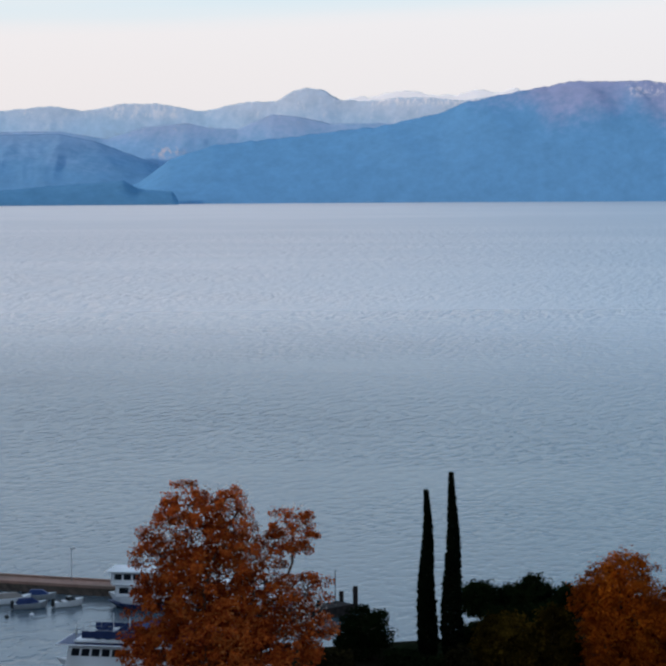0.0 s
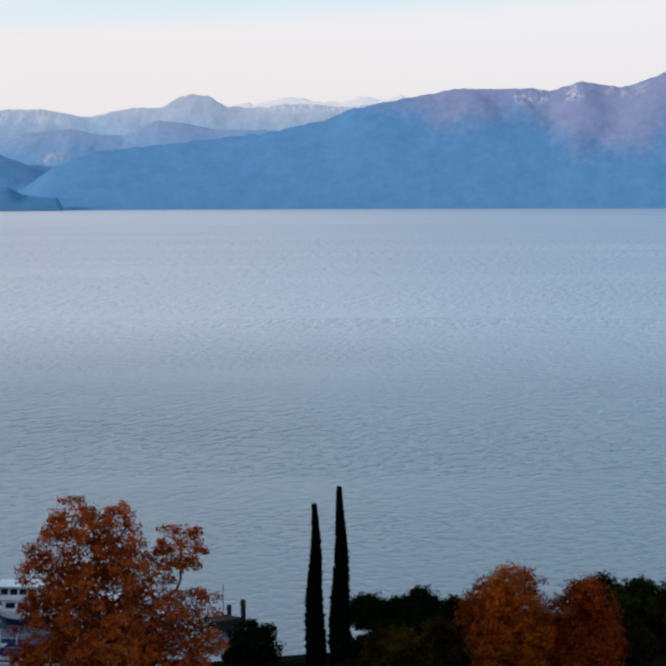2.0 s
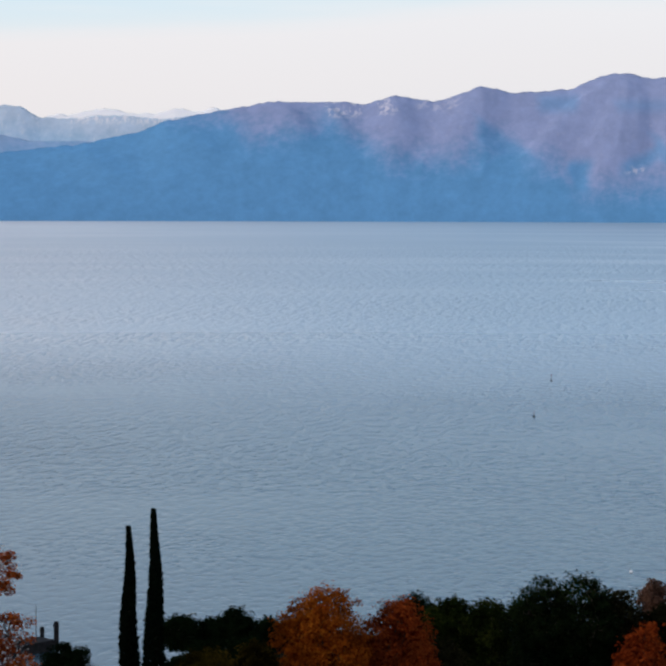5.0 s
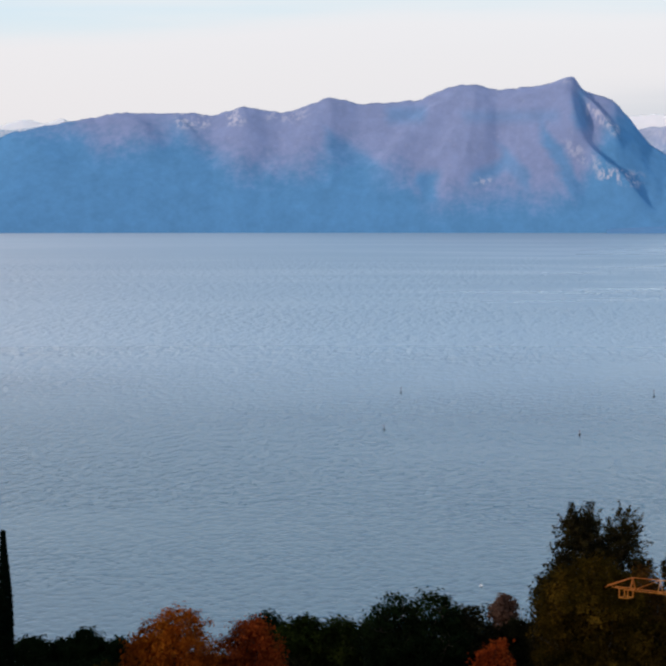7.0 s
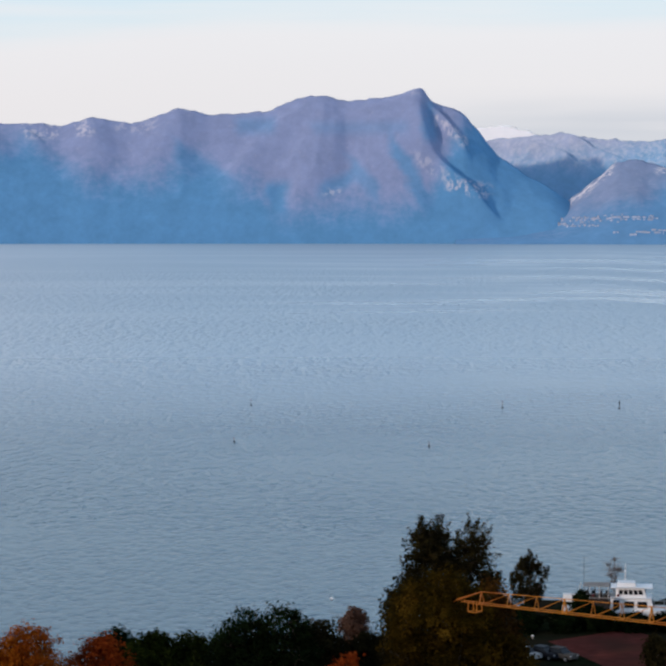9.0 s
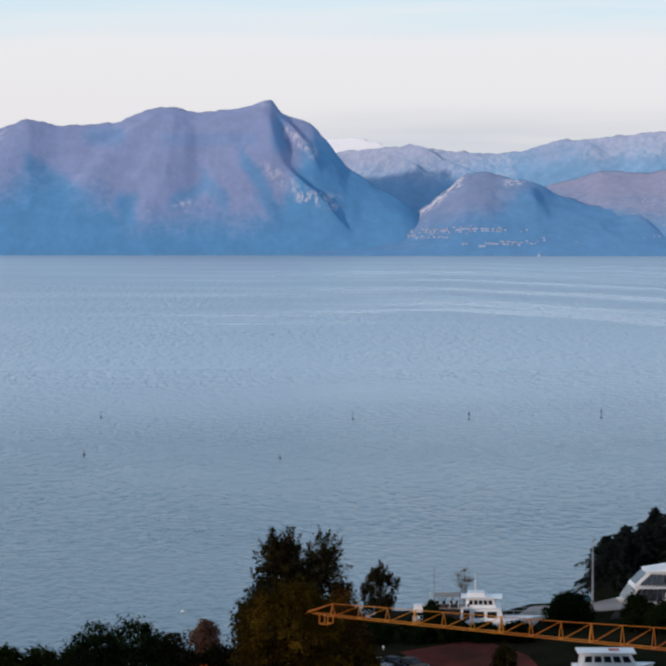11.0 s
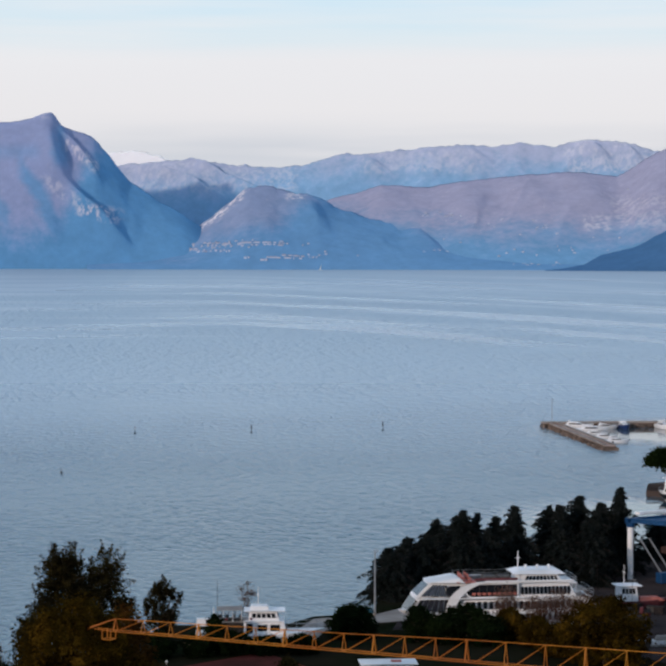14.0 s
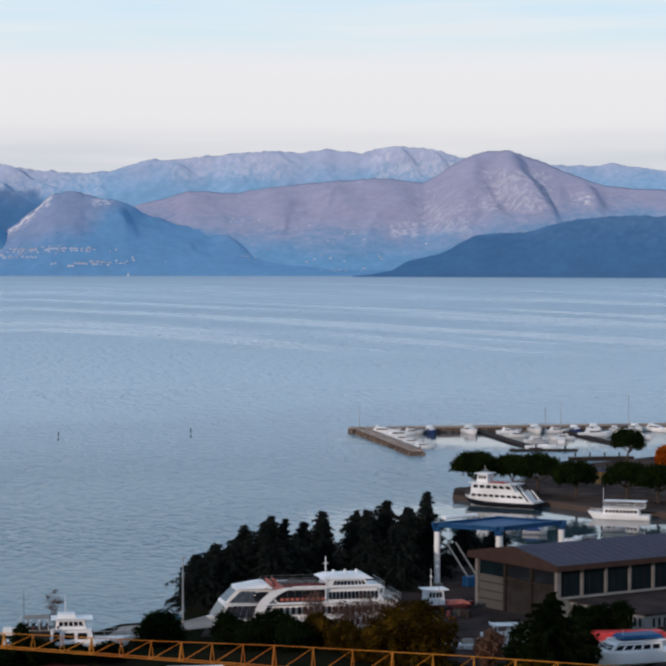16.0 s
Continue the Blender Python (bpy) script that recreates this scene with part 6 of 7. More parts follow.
for k, (place, towards, hull_mat, cover, label) in enumerate((
        ((159.5, 251.3), (0.8, -0.6), WHITE, None, "small white boat standing on the yard"), ((156.5, 254.5), (0.9, -0.3), WHITE, CONCRETE, "covered white boat standing on the yard"),
        ((153.4, 259.0), (0.7, -0.7), WHITE, None, "small white boat standing on the yard"), ((161.8, 246.6), (0.9, -0.4), WHITE, RED, "white boat with a red cover on the yard"),
        ((176.0, 249.0), (0.9, -0.4), WHITE, None, "small white boat standing on the yard"), ((180.6, 247.4), (0.95, -0.3), WHITE, RED, "white boat with a red cover on the yard"),
        ((148.0, 263.0), (0.8, -0.5), WHITE, NAVY, "white boat with a navy cover on the yard"), ((143.5, 262.0), (0.9, -0.4), WHITE, None, "small white boat standing on the yard"))):
    small_boat("dinghy", place, towards, 4.6, label, hull_mat, cover, cover is None, 1.35, "boats laid up on the yard")

topped = vessel("motor_cruiser", heading((162.6, 255.4), (0.95, -0.3), 1.5), "white motor cruiser with a hard top on the yard", "boat", 8.0, 2.7, 1.2, cabins=((-0.6, 2.4, 1.0, 1.2, 1.9, 0.8, 0.1, 3, 2, 1.35, 1.75),), roofs=((-2.6, 1.6, 1.3, 2.25, 0.14, WHITE),), draft=0.1,
                masts=tuple((x, y, 1.2, 2.3, 0.06) for x in (-2.3, 0.7) for y in (-1.0, 1.0)))
part("radar_arch", box(bmesh.new(), -2.9, -2.5, -1.2, 1.2, 2.2, 2.5, 0.05), WHITE, topped)
for x in (-2.0, 1.8):
    part("cradle", box(bmesh.new(), x - 0.3, x + 0.3, -1.0, 1.0, -0.38, 0.1, 0.03), WOOD, topped)

# covered white boat under the jib
box_boat = vessel("houseboat", heading(polar(25.0, 272), (0.95, -0.33), 0.75), "white flat-roofed boat laid up below the crane", "boat", 9.5, 3.4, 1.0, cabins=((-4.0, 2.6, 1.5, 1.0, 2.6, 0.8, 0.2, 5, 3, 1.6, 2.3),), roofs=((-4.3, 2.4, 1.75, 2.6, 0.16, WHITE),), draft=0.05)
part("hatch", box(bmesh.new(), -0.6, 0.6, -0.5, 0.5, 2.76, 2.88, 0.03), SALMON, box_boat, "faded red roof hatch")

# ---- boat lift ----
lift = thing("boat_lift", Matrix.Translation((187, 302, 1.2)), "blue gantry boat lift on white columns", "boat lift")
corners = {"a": Vector((-5.7, 4.1, 0)), "b": Vector((-0.3, -4.7, 0)), "c": Vector((12.5, -2.1, 0)), "d": Vector((7.1, 6.7, 0))}
for key, p in corners.items():
    col = part("column", tube(bmesh.new(), p, p + Vector((0, 0, 8.4)), 0.46, 0.46, 14), WHITE, lift, smooth=False)
    part("collar", tube(bmesh.new(), p + Vector((0, 0, 8.1)), p + Vector((0, 0, 8.75)), 0.62, 0.62, 10), BLUE, col)
    part("footing", box(bmesh.new(), p.x - 0.7, p.x + 0.7, p.y - 0.7, p.y + 0.7, -0.1, 0.3, 0.05), CONCRETE, col)


def girder(parent, a, b, z0, z1, wide, mat, name="girder"):
    d = b - a
    m = Matrix.Translation(a) @ Matrix.Rotation(math.atan2(d.y, d.x), 4, "Z")
    bm = box(bmesh.new(), -0.8, d.length + 0.8, -wide / 2, wide / 2, z0 + 0.12, z1 - 0.12, 0.0, m)
    box(bm, -0.8, d.length + 0.8, -wide * 0.8, wide * 0.8, z0, z0 + 0.12, 0.0, m)
    box(bm, -0.8, d.length + 0.8, -wide * 0.8, wide * 0.8, z1 - 0.12, z1, 0.0, m)
    k = int(d.length / 1.4)
    for i in range(k + 1):
        x = d.length * i / k
        box(bm, x - 0.04, x + 0.04, -wide * 0.78, wide * 0.78, z0 + 0.12, z1 - 0.12, 0.0, m)
    return part(name, bm, mat, parent)


for p, q in (("a", "b"), ("d", "c"), ("a", "d"), ("b", "c")):
    girder(lift, corners[p], corners[q], 8.75, 9.45, 0.4, BLUE)
part("platform", prism(bmesh.new(), [tuple(corners[k].to_2d()) for k in "abcd"], 8.95, 9.15), BLUE, lift, "solid blue platform between the girders")
part("walkway", box(bmesh.new(), -3.0, 3.6, 5.2, 6.2, 9.75, 10.2, 0.08, Matrix.Rotation(radians(11), 4, "Z")), WHITE, lift, "white service gangway on top")
for dx in (0.0, 1.6):
    part("strut", tube(bmesh.new(), (-4.6 + dx, 3.2, 6.4), (-1.8 + dx, 1.2, 1.0), 0.12, 0.12, 6), STEEL, lift)
part("winch", box(bmesh.new(), -3.2, 0.2, -0.6, 1.0, 0.0, 1.6, 0.12), BLUE, lift, "blue winch housing")

# ---- shipyard hall ----
hall_m = Matrix.Translation((177.6, 267.7, 1.2)) @ Matrix.Rotation(radians(5.9), 4, "Z")
hall = thing("shipyard_hall", hall_m, "long shipyard hall with slate-blue roof and dark glazed sides", "hall")
LEN, DEEP, EAVE, RIDGE = 46.0, 18.4, 7.35, 9.2
wall = part("wall_side", box(bmesh.new(), 0.1, LEN, 0.15, 0.45, 0.0, 3.3), PALE_WALL, hall)
for i in range(11):
    x = i * 4.3
    part("column", box(bmesh.new(), x - 0.2, x + 0.2, -0.05, 0.5, 0.0, EAVE, 0.02), COLUMN, hall)
    if i < 10:
        glass = part("glazing", box(bmesh.new(), x + 0.22, x + 4.08, 0.24, 0.32, 3.3, EAVE - 0.1), TEAL_GLASS, hall)
        for u in (1.45, 2.85):
            part("glazing_bar", box(bmesh.new(), x + u - 0.03, x + u + 0.03, 0.18, 0.24, 3.3, EAVE - 0.1), BROWN_AND_SHADE, glass)
part("sill", box(bmesh.new(), 0.0, LEN, -0.12, 0.2, 3.05, 3.35, 0.02), PALE_WALL, hall)
# dark wall and panels stand in for the shaded interior of two open bays
gable = part("wall_gable", box(bmesh.new(), 0.3, 0.6, 0.5, 11.6, 0.0, 4.7), BROWN_AND_SHADE, hall)
for y0, y1 in ((0.6, 5.6), (6.2, 11.4)):
    part("gable_door", box(bmesh.new(), 0.2, 0.3, y0, y1, 0.0, 3.4), GREY_AND_SHADE, hall, "dark panel painted as the shaded open bay")
    part("gable_beam", box(bmesh.new(), 0.1, 0.3, y0, y1, 4.5, 4.9), BROWN_AND_SHADE, hall)
for y in (0.25, 5.9, 11.7, 18.1):
    part("column", box(bmesh.new(), -0.05, 0.55, y - 0.25, y + 0.25, 0.0, EAVE - 0.5, 0.02), COLUMN if y in (0.25, 18.1) else BROWN_AND_SHADE, hall)
part("glazing", box(bmesh.new(), 0.36, 0.44, 0.5, 5.6, 4.7, EAVE), DARK_GLASS, hall)
part("glazing", box(bmesh.new(), 0.36, 0.44, 6.2, 11.4, 4.7, EAVE), DARK_GLASS, hall)
part("glazing", box(bmesh.new(), 0.36, 0.44, 12.0, 17.8, 4.7, EAVE), TEAL_GLASS, hall)
part("wall_gable", box(bmesh.new(), 0.3, 0.6, 12.0, 17.8, 0.0, 4.7), WALL, hall)
for z in (1.2, 2.4, 3.6):
    part("cladding_rib", box(bmesh.new(), 0.22, 0.3, 12.0, 17.8, z, z + 0.1), RUBBER, hall)
    part("cladding_rib", box(bmesh.new(), 0.22, 0.3, 6.2, 11.4, z, z + 0.1), RUBBER, hall)
part("wall_back", box(bmesh.new(), 0.1, LEN, DEEP - 0.5, DEEP - 0.2, 0.0, EAVE), WALL, hall)
part("wall_end", box(bmesh.new(), LEN - 0.4, LEN, 0.5, DEEP - 0.5, 0.0, EAVE), WALL, hall)
bm = bmesh.new()
for x0, x1 in ((-0.6, LEN + 0.5),):
    prof = [(-0.7, EAVE + 0.1), (DEEP / 2, RIDGE), (DEEP + 0.7, EAVE + 0.1), (DEEP + 0.7, EAVE + 0.35), (DEEP / 2, RIDGE + 0.25), (-0.7, EAVE + 0.35)]
    lv = [bm.verts.new((x0, y, z)) for y, z in prof]
    rv = [bm.verts.new((x1, y, z)) for y, z in prof]
    bm.faces.new(lv)
    bm.faces.new(rv[::-1])
    for i in range(6):
        bm.faces.new((lv[i], rv[i], rv[(i + 1) % 6], lv[(i + 1) % 6]))
roof = part("roof", bm, ROOF, hall)
for i in range(30):
    x = -0.4 + i * 1.56
    for y0, y1, z0, z1 in ((-0.7, DEEP / 2, EAVE + 0.35, RIDGE + 0.25),):
        part("roof_seam", tube(bmesh.new(), (x, y0, z0), (x, y1, z1), 0.05, 0.05, 4), ROOF, roof)
part("fascia", box(bmesh.new(), -0.7, LEN + 0.6, -0.85, -0.65, EAVE - 0.35, EAVE + 0.45, 0.02), FASCIA, hall, "brown fascia board")
bm = bmesh.new()
for y0, z0, y1, z1 in ((-0.85, EAVE, DEEP / 2, RIDGE - 0.1), (DEEP / 2, RIDGE - 0.1, DEEP + 0.85, EAVE)):
    q = [bm.verts.new(p) for p in ((-0.8, y0, z0 - 0.5), (-0.8, y1, z1 - 0.5), (-0.8, y1, z1 + 0.45), (-0.8, y0, z0 + 0.45), (-0.6, y0, z0 - 0.5), (-0.6, y1, z1 - 0.5), (-0.6, y1, z1 + 0.45), (-0.6, y0, z0 + 0.45))]
    for f in ((0, 1, 2, 3), (7, 6, 5, 4), (0, 4, 5, 1), (1, 5, 6, 2), (2, 6, 7, 3), (3, 7, 4, 0)):
        bm.faces.new([q[i] for i in f])
part("gable_fascia", bm, FASCIA, hall, "brown gable board")
bm = bmesh.new()
prof = [(-0.6, EAVE - 0.45), (DEEP + 0.6, EAVE - 0.45), (DEEP + 0.6, EAVE + 0.1), (DEEP / 2, RIDGE - 0.05), (-0.6, EAVE + 0.1)]
lv, rv = [bm.verts.new((-0.72, y, z)) for y, z in prof], [bm.verts.new((-0.45, y, z)) for y, z in prof]
bm.faces.new(lv)
bm.faces.new(rv[::-1])
for i in range(5):
    bm.faces.new((lv[i], rv[i], rv[(i + 1) % 5], lv[(i + 1) % 5]))
part("gable_panel", bm, FASCIA, hall, "solid brown gable panel")
part("gable_infill", prism(bmesh.new(), [(0.5, 0.5), (0.6, 0.5), (0.6, 17.9), (0.5, 17.9)], EAVE, EAVE + 0.6), FASCIA, hall)

annex = thing("low_building", hall_m, "low pale building with a flat grey roof and small windows", "building")
part("wall", box(bmesh.new(), 2.0, 40.0, -15.5, -0.2, 0.0, 2.75), PALE_WALL, annex)
part("roof", box(bmesh.new(), 1.7, 40.3, -15.8, -0.15, 2.75, 3.0, 0.03), ASPHALT, annex)
wn = annex.children[0]
panes(wn, (3.0, -15.5, 1.2), (39.0, -15.5, 1.2), (39.0, -15.5, 2.3), (3.0, -15.5, 2.3), 38, DARK_GLASS, 0.42)
panes(wn, (2.0, -1.0, 1.2), (2.0, -15.0, 1.2), (2.0, -15.0, 2.3), (2.0, -1.0, 2.3), 14, DARK_GLASS, 0.42)
part("awning", box(bmesh.new(), 4.0, 16.0, -17.0, -15.5, 1.0, 1.12, 0.02), FASCIA, annex, "brown canopy along the wall")

# ---- boats in the basin ----
ship2 = vessel("ferry", heading((253.4, 402.9), (-7.2, 12.0)) @ Matrix.Diagonal((0.86, 0.9, 1.06, 1)), "white car ferry with dark hull moored at the mole", "ferry", 19, 5.6, 1.4,
               cabins=((-8.0, 7.2, 2.4, 1.4, 3.0, 0.6, 1.4, 9, 3, 1.9, 2.4), (-5.0, 6.9, 2.2, 3.0, 4.4, 0.5, 1.6, 6, 3, 3.5, 4.1), (2.6, 5.6, 1.6, 4.5, 6.1, 0.3, 0.2, 3, 3, 5.2, 5.8)),
               roofs=((-5.2, 7.3, 2.4, 4.4, 0.1, WHITE), (2.2, 6.1, 1.9, 6.1, 0.14, WHITE), (-1.5, 2.2, 1.9, 4.52, 0.08, RED)), rails=((-5.0, 2.2, 2.2, 4.5, 0.9), (7.0, 9.2, 1.6, 1.6, 0.9)), masts=((4.2, 0, 6.2, 7.6, 0.06), (3.2, 0.7, 6.2, 7.0, 0.04)), band=BLACK_HULL, band_share=0.72)
for y in (-2.3, 2.3):
    bm = bmesh.new()
    tube(bm, (-5.0, y, 4.3), (-8.4, y, 1.4), 0.22, 0.22, 6)
    part("stern_gantry", bm, RUBBER, ship2, "slanting black ramp gantry")
    part("ramp_side", cabin_mesh(bmesh.new(), -9.2, -5.2, 0.12, 1.3, 3.2, 0.2, 2.2), WHITE, ship2, at=Matrix.Translation((0, y, 0)))
part("ramp", box(bmesh.new(), -10.4, -9.0, -2.0, 2.0, 1.1, 1.3, 0.04), STEEL, ship2, "lowered steel ramp")
vessel("passenger_boat", heading((261.6, 373.6), (-8.5, 8.3)) @ Matrix.Scale(0.9, 4), "old white passenger boat with an awninged upper deck", "boat", 13.5, 3.6, 1.1,
               cabins=((-4.6, 3.2, 1.4, 1.1, 2.5, 0.2, 0.2, 9, 2, 1.5, 2.1),), roofs=((-6.0, 3.0, 1.75, 3.9, 0.12, WHITE), (-5.6, 3.4, 1.6, 2.5, 0.08, WHITE)), rails=((-5.6, 3.0, 1.55, 2.58, 0.8), (3.2, 6.2, 1.1, 1.35, 0.7)),
               masts=((3.3, 0, 1.5, 6.6, 0.05), *((x, y, 2.5, 3.95, 0.04) for x in (-5.6, -3.6, -1.6, 0.4, 2.4) for y in (-1.5, 1.5))), sheer=0.5)
for k, (bearing, dist, towards, hull_mat, cover) in enumerate(((34.9, 436, (0.8, -0.4), NAVY, None), (34.2, 424, (0.9, -0.2), RED, None), (33.9, 420, (0.9, 0.1), WHITE, None), (33.0, 430, (0.6, -0.6), BLUE, NAVY))):
    small_boat("dinghy", polar(bearing, dist), towards, 4.4, ("small navy dinghy in the basin", "small red dinghy by the basin wall", "small white dinghy by the basin wall", "blue dinghy under a cover in the basin")[k], hull_mat, cover, False, 0.0, "small boats in the basin")


def motor_yacht(length, dark=False):
    top = thing("motor_yacht", Matrix(), "white motor yacht moored in the marina", "yacht", "yachts in the marina")
    b = length * 0.31
    part("hull", hull_mesh(bmesh.new(), length, b, length * 0.11, 0.3, 0.5, 0.16, 0.5), NAVY if dark else WHITE, top)
    part("deckhouse", cabin_mesh(bmesh.new(), -length * 0.3, length * 0.22, b * 0.36, length * 0.11, length * 0.17, length * 0.14, 0.1, 0.15, 0.1), WHITE, top)
    part("windscreen", cabin_mesh(bmesh.new(), -length * 0.22, length * 0.17, b * 0.37, length * 0.125, length * 0.162, length * 0.09, 0.2, 0.1, 0.1), DARK_GLASS, top, "dark wraparound glazing")
    part("flybridge", cabin_mesh(bmesh.new(), -length * 0.26, length * 0.06, b * 0.32, length * 0.17, length * 0.195, length * 0.06, 0.0, 0.05, 0.1), WHITE, top)
    part("arch", box(bmesh.new(), -length * 0.24, -length * 0.2, -b * 0.33, b * 0.33, length * 0.195, length * 0.235, 0.03), WHITE, top)
    part("railing", railing_mesh(bmesh.new(), deck_loop(length * 0.1, length * 0.46, b * 0.34, length * 0.13, length * 0.2), 0.6), STEEL, top)
    return top


def sailing_yacht(length):
    top = thing("sailing_yacht", Matrix(), "sailing yacht with bare mast moored in the marina", "yacht", "yachts in the marina")
    b = length * 0.28
    part("hull", hull_mesh(bmesh.new(), length, b, length * 0.09, 0.3, 0.35, 0.14, 0.45), WHITE, top)
    part("cabin", cabin_mesh(bmesh.new(), -length * 0.12, length * 0.22, b * 0.28, length * 0.09, length * 0.13, 0.6, 0.1, 0.1, 0.1), WHITE, top)
    part("mast", tube(bmesh.new(), (length * 0.08, 0, length * 0.1), (length * 0.08, 0, length * 1.2), 0.13, 0.08, 6), STEEL, top)
    part("boom", tube(bmesh.new(), (length * 0.08, 0, length * 0.24), (-length * 0.34, 0, length * 0.23), 0.12, 0.1, 6), NAVY, top, "boom with furled blue sail")
    for x in (length * 0.47, -length * 0.48):
        part("stay", tube(bmesh.new(), (x, 0, length * 0.1), (length * 0.08, 0, length * 1.18), 0.02, 0.02, 3), STEEL, top)
    return top


big, mid_y, dark_y, sail = motor_yacht(9.8), motor_yacht(7.4), motor_yacht(8.8, True), sailing_yacht(9.0)
tagged(dark_y, "motor yacht with a navy hull in the marina")
tagged(mid_y, "smaller white motor yacht moored in the marina")
outer = Vector((157, -48)).normalized()      # along the outer breakwater
inwards = Vector((outer.y, -outer.x))        # from it into the marina
if inwards.y > 0:
    inwards = -inwards
base = Vector((313, 583))
slots = [(big, 12, 5, 0.3), (mid_y, 20, 6, 0), (dark_y, 25, 6.5, 1), (big, 36, 8, 0.9), (mid_y, 47, 9, 0), (big, 55, 8, 1), (mid_y, 61, 9, 0), (dark_y, 66, 9.5, 1), (big, 72, 9, 1), (mid_y, 78, 9, 1), (big, 84, 9.5, 1), (big, 90, 9.5, 0.6), (mid_y, 97, 9, 1), (big, 104, 9.5, 1), (mid_y, 110, 9, 1), (big, 117, 9, 1)]
used = set()
for yacht, s, off, turned in slots:
    p = base + outer * s + inwards * off
    d = inwards.lerp(outer, 1 - turned) if turned else outer
    m = heading(p, d)
    if yacht in used:
        copy_thing(yacht, m)
    else:
        yacht.matrix_basis = m
        used.add(yacht)
for yacht, x, y, dx, dy in ((mid_y, 312.5, 541, 0.9, -0.3), (mid_y, 315.5, 551, 0.9, -0.35), (big, 320, 561, 0.9, -0.4), (mid_y, 309, 529, 0.9, -0.3), (mid_y, 345.5, 531, 0.95, -0.3), (mid_y, 350, 548, 0.95, -0.3), (big, 371, 541, 0.9, -0.3), (big, 374, 528, -0.9, 0.25), (mid_y, 356, 536, -0.9, 0.3)):
    copy_thing(yacht, heading((x, y), (dx, dy)))
sail.matrix_basis = heading((335.5, 513.5), (0.9, -0.42))
copy_thing(sail, heading((352, 530), (0.5, 0.8)))
copy_thing(sail, heading((386, 548), (0.3, -0.9)))
for k, (bearing, dist) in enumerate(((33.95, 582), (34.3, 583), (34.65, 584), (35.0, 586), (33.0, 606), (33.7, 605), (30.2, 597))):
    pile_cluster(polar(bearing, dist), 1.8, 0.22, "dark timber mooring pile in the marina")
pole("street_lamp", Vector((318, 580, 1.3)), 6.6, 0.14, "tall thin light pole on the breakwater end", "lamp post", True)
for s in (100, 105, 112):
    p = base + outer * s
    broad_tree("shrub", Vector((p.x, p.y, 1.3)), dome(1.4, 2.0, 0.0, seed=s), DARK_LEAF, "small dark clipped shrub on the breakwater", 1500, 0.3, 25, 0.4, s, category="bush")

# rubble along the breakwater arm and the inner foot of the outer one
rng = np.random.default_rng(15)
shape = bmesh.new()
bmesh.ops.create_icosphere(shape, subdivisions=1, radius=0.5)
stone_v = np.array([v.co[:] for v in shape.verts])
stone_f = [[v.index for v in f.verts] for f in shape.faces]
shape.free()
sv, sf = [], []
for (ax, ay), (bx, by), count in (((317.8, 578), (296.6, 511), 420), ((316, 582), (440, 544), 420)):
    along = Vector((bx - ax, by - ay)).normalized()
    side = Vector((along.y, -along.x))
    for k in range(count):
        s_, off = rng.uniform(0, (Vector((bx, by)) - Vector((ax, ay))).length), rng.choice((-1, 1)) * (rng.uniform(1.2, 2.0) if bx < 300 else rng.uniform(1.9, 2.7))
        c = np.array([ax + along.x * s_ + side.x * off, ay + along.y * s_ + side.y * off, rng.uniform(-0.2, 0.55)])
        base_i = len(sv)
        jag = stone_v * rng.uniform(0.6, 1.6, 3) * (1 + rng.uniform(-0.18, 0.18, (len(stone_v), 1)))
        sv += [tuple(p) for p in jag + c]
        sf += [[i + base_i for i in f] for f in stone_f]
tagged(new("rubble_stones", raw_mesh("rubble_stones", sv, sf, RUBBLE)), "brown rubble stones along the marina breakwater", "stones", kind="stuff")

kiosk = thing("kiosk", Matrix.Translation((291.5, 422.0, 1.2)) @ Matrix.Rotation(radians(-35), 4, "Z"), "small ochre building among the pines on the mole", "kiosk")
part("wall", box(bmesh.new(), -1.9, 1.9, -1.6, 1.6, 0.0, 2.7, 0.03), OCHRE, kiosk)
part("roof", cabin_mesh(bmesh.new(), -2.3, 2.3, 2.0, 2.7, 3.4, 1.6, 1.6, 1.5), ROOF, kiosk)
part("door", box(bmesh.new(), -0.5, 0.5, -1.66, -1.58, 0.0, 2.0, 0.02), WOOD, kiosk)
for x in (-1.3, 1.3):
    part("window", box(bmesh.new(), x - 0.35, x + 0.35, -1.65, -1.58, 1.0, 1.9, 0.02), DARK_GLASS, kiosk)

# ---- tower crane ----
tip, inner = Vector((52.13, 158.52)), Vector((69.48, 138.03))
jd = (inner - tip).normalized()
REACH = 62.0
foot_at = tip + jd * REACH
crane = thing("tower_crane", heading(foot_at, -jd, 1.2), "yellow tower crane with a long lattice jib", "crane")
LOW = 23.3                                   # height of the lower chords above the ground
nodes = [0.0]
while nodes[-1] < REACH - 3:
    nodes.append(nodes[-1] + (2.24 if nodes[-1] < 26 else 2.75))


def jib_depth(s):
    return float(np.interp(s, (0, 18, 27, 40), (0.84, 1.16, 1.43, 1.6)))


def jib_chord(points, r, name):
    bm, last = bmesh.new(), None
    for x, y, z in points:
        ring = [bm.verts.new((x, y + r * math.cos(k * math.tau / 6), z + r * math.sin(k * math.tau / 6))) for k in range(6)]
        if last:
            for k in range(6):
                bm.faces.new((last[k], last[(k + 1) % 6], ring[(k + 1) % 6], ring[k]))
        else:
            bm.faces.new(ring)
        last = ring
    bm.faces.new(last)
    part(name, bm, CRANE, crane)


W = 0.34
jib_chord([(REACH - s, 0, LOW + jib_depth(s)) for s in nodes], 0.028, "top_chord")
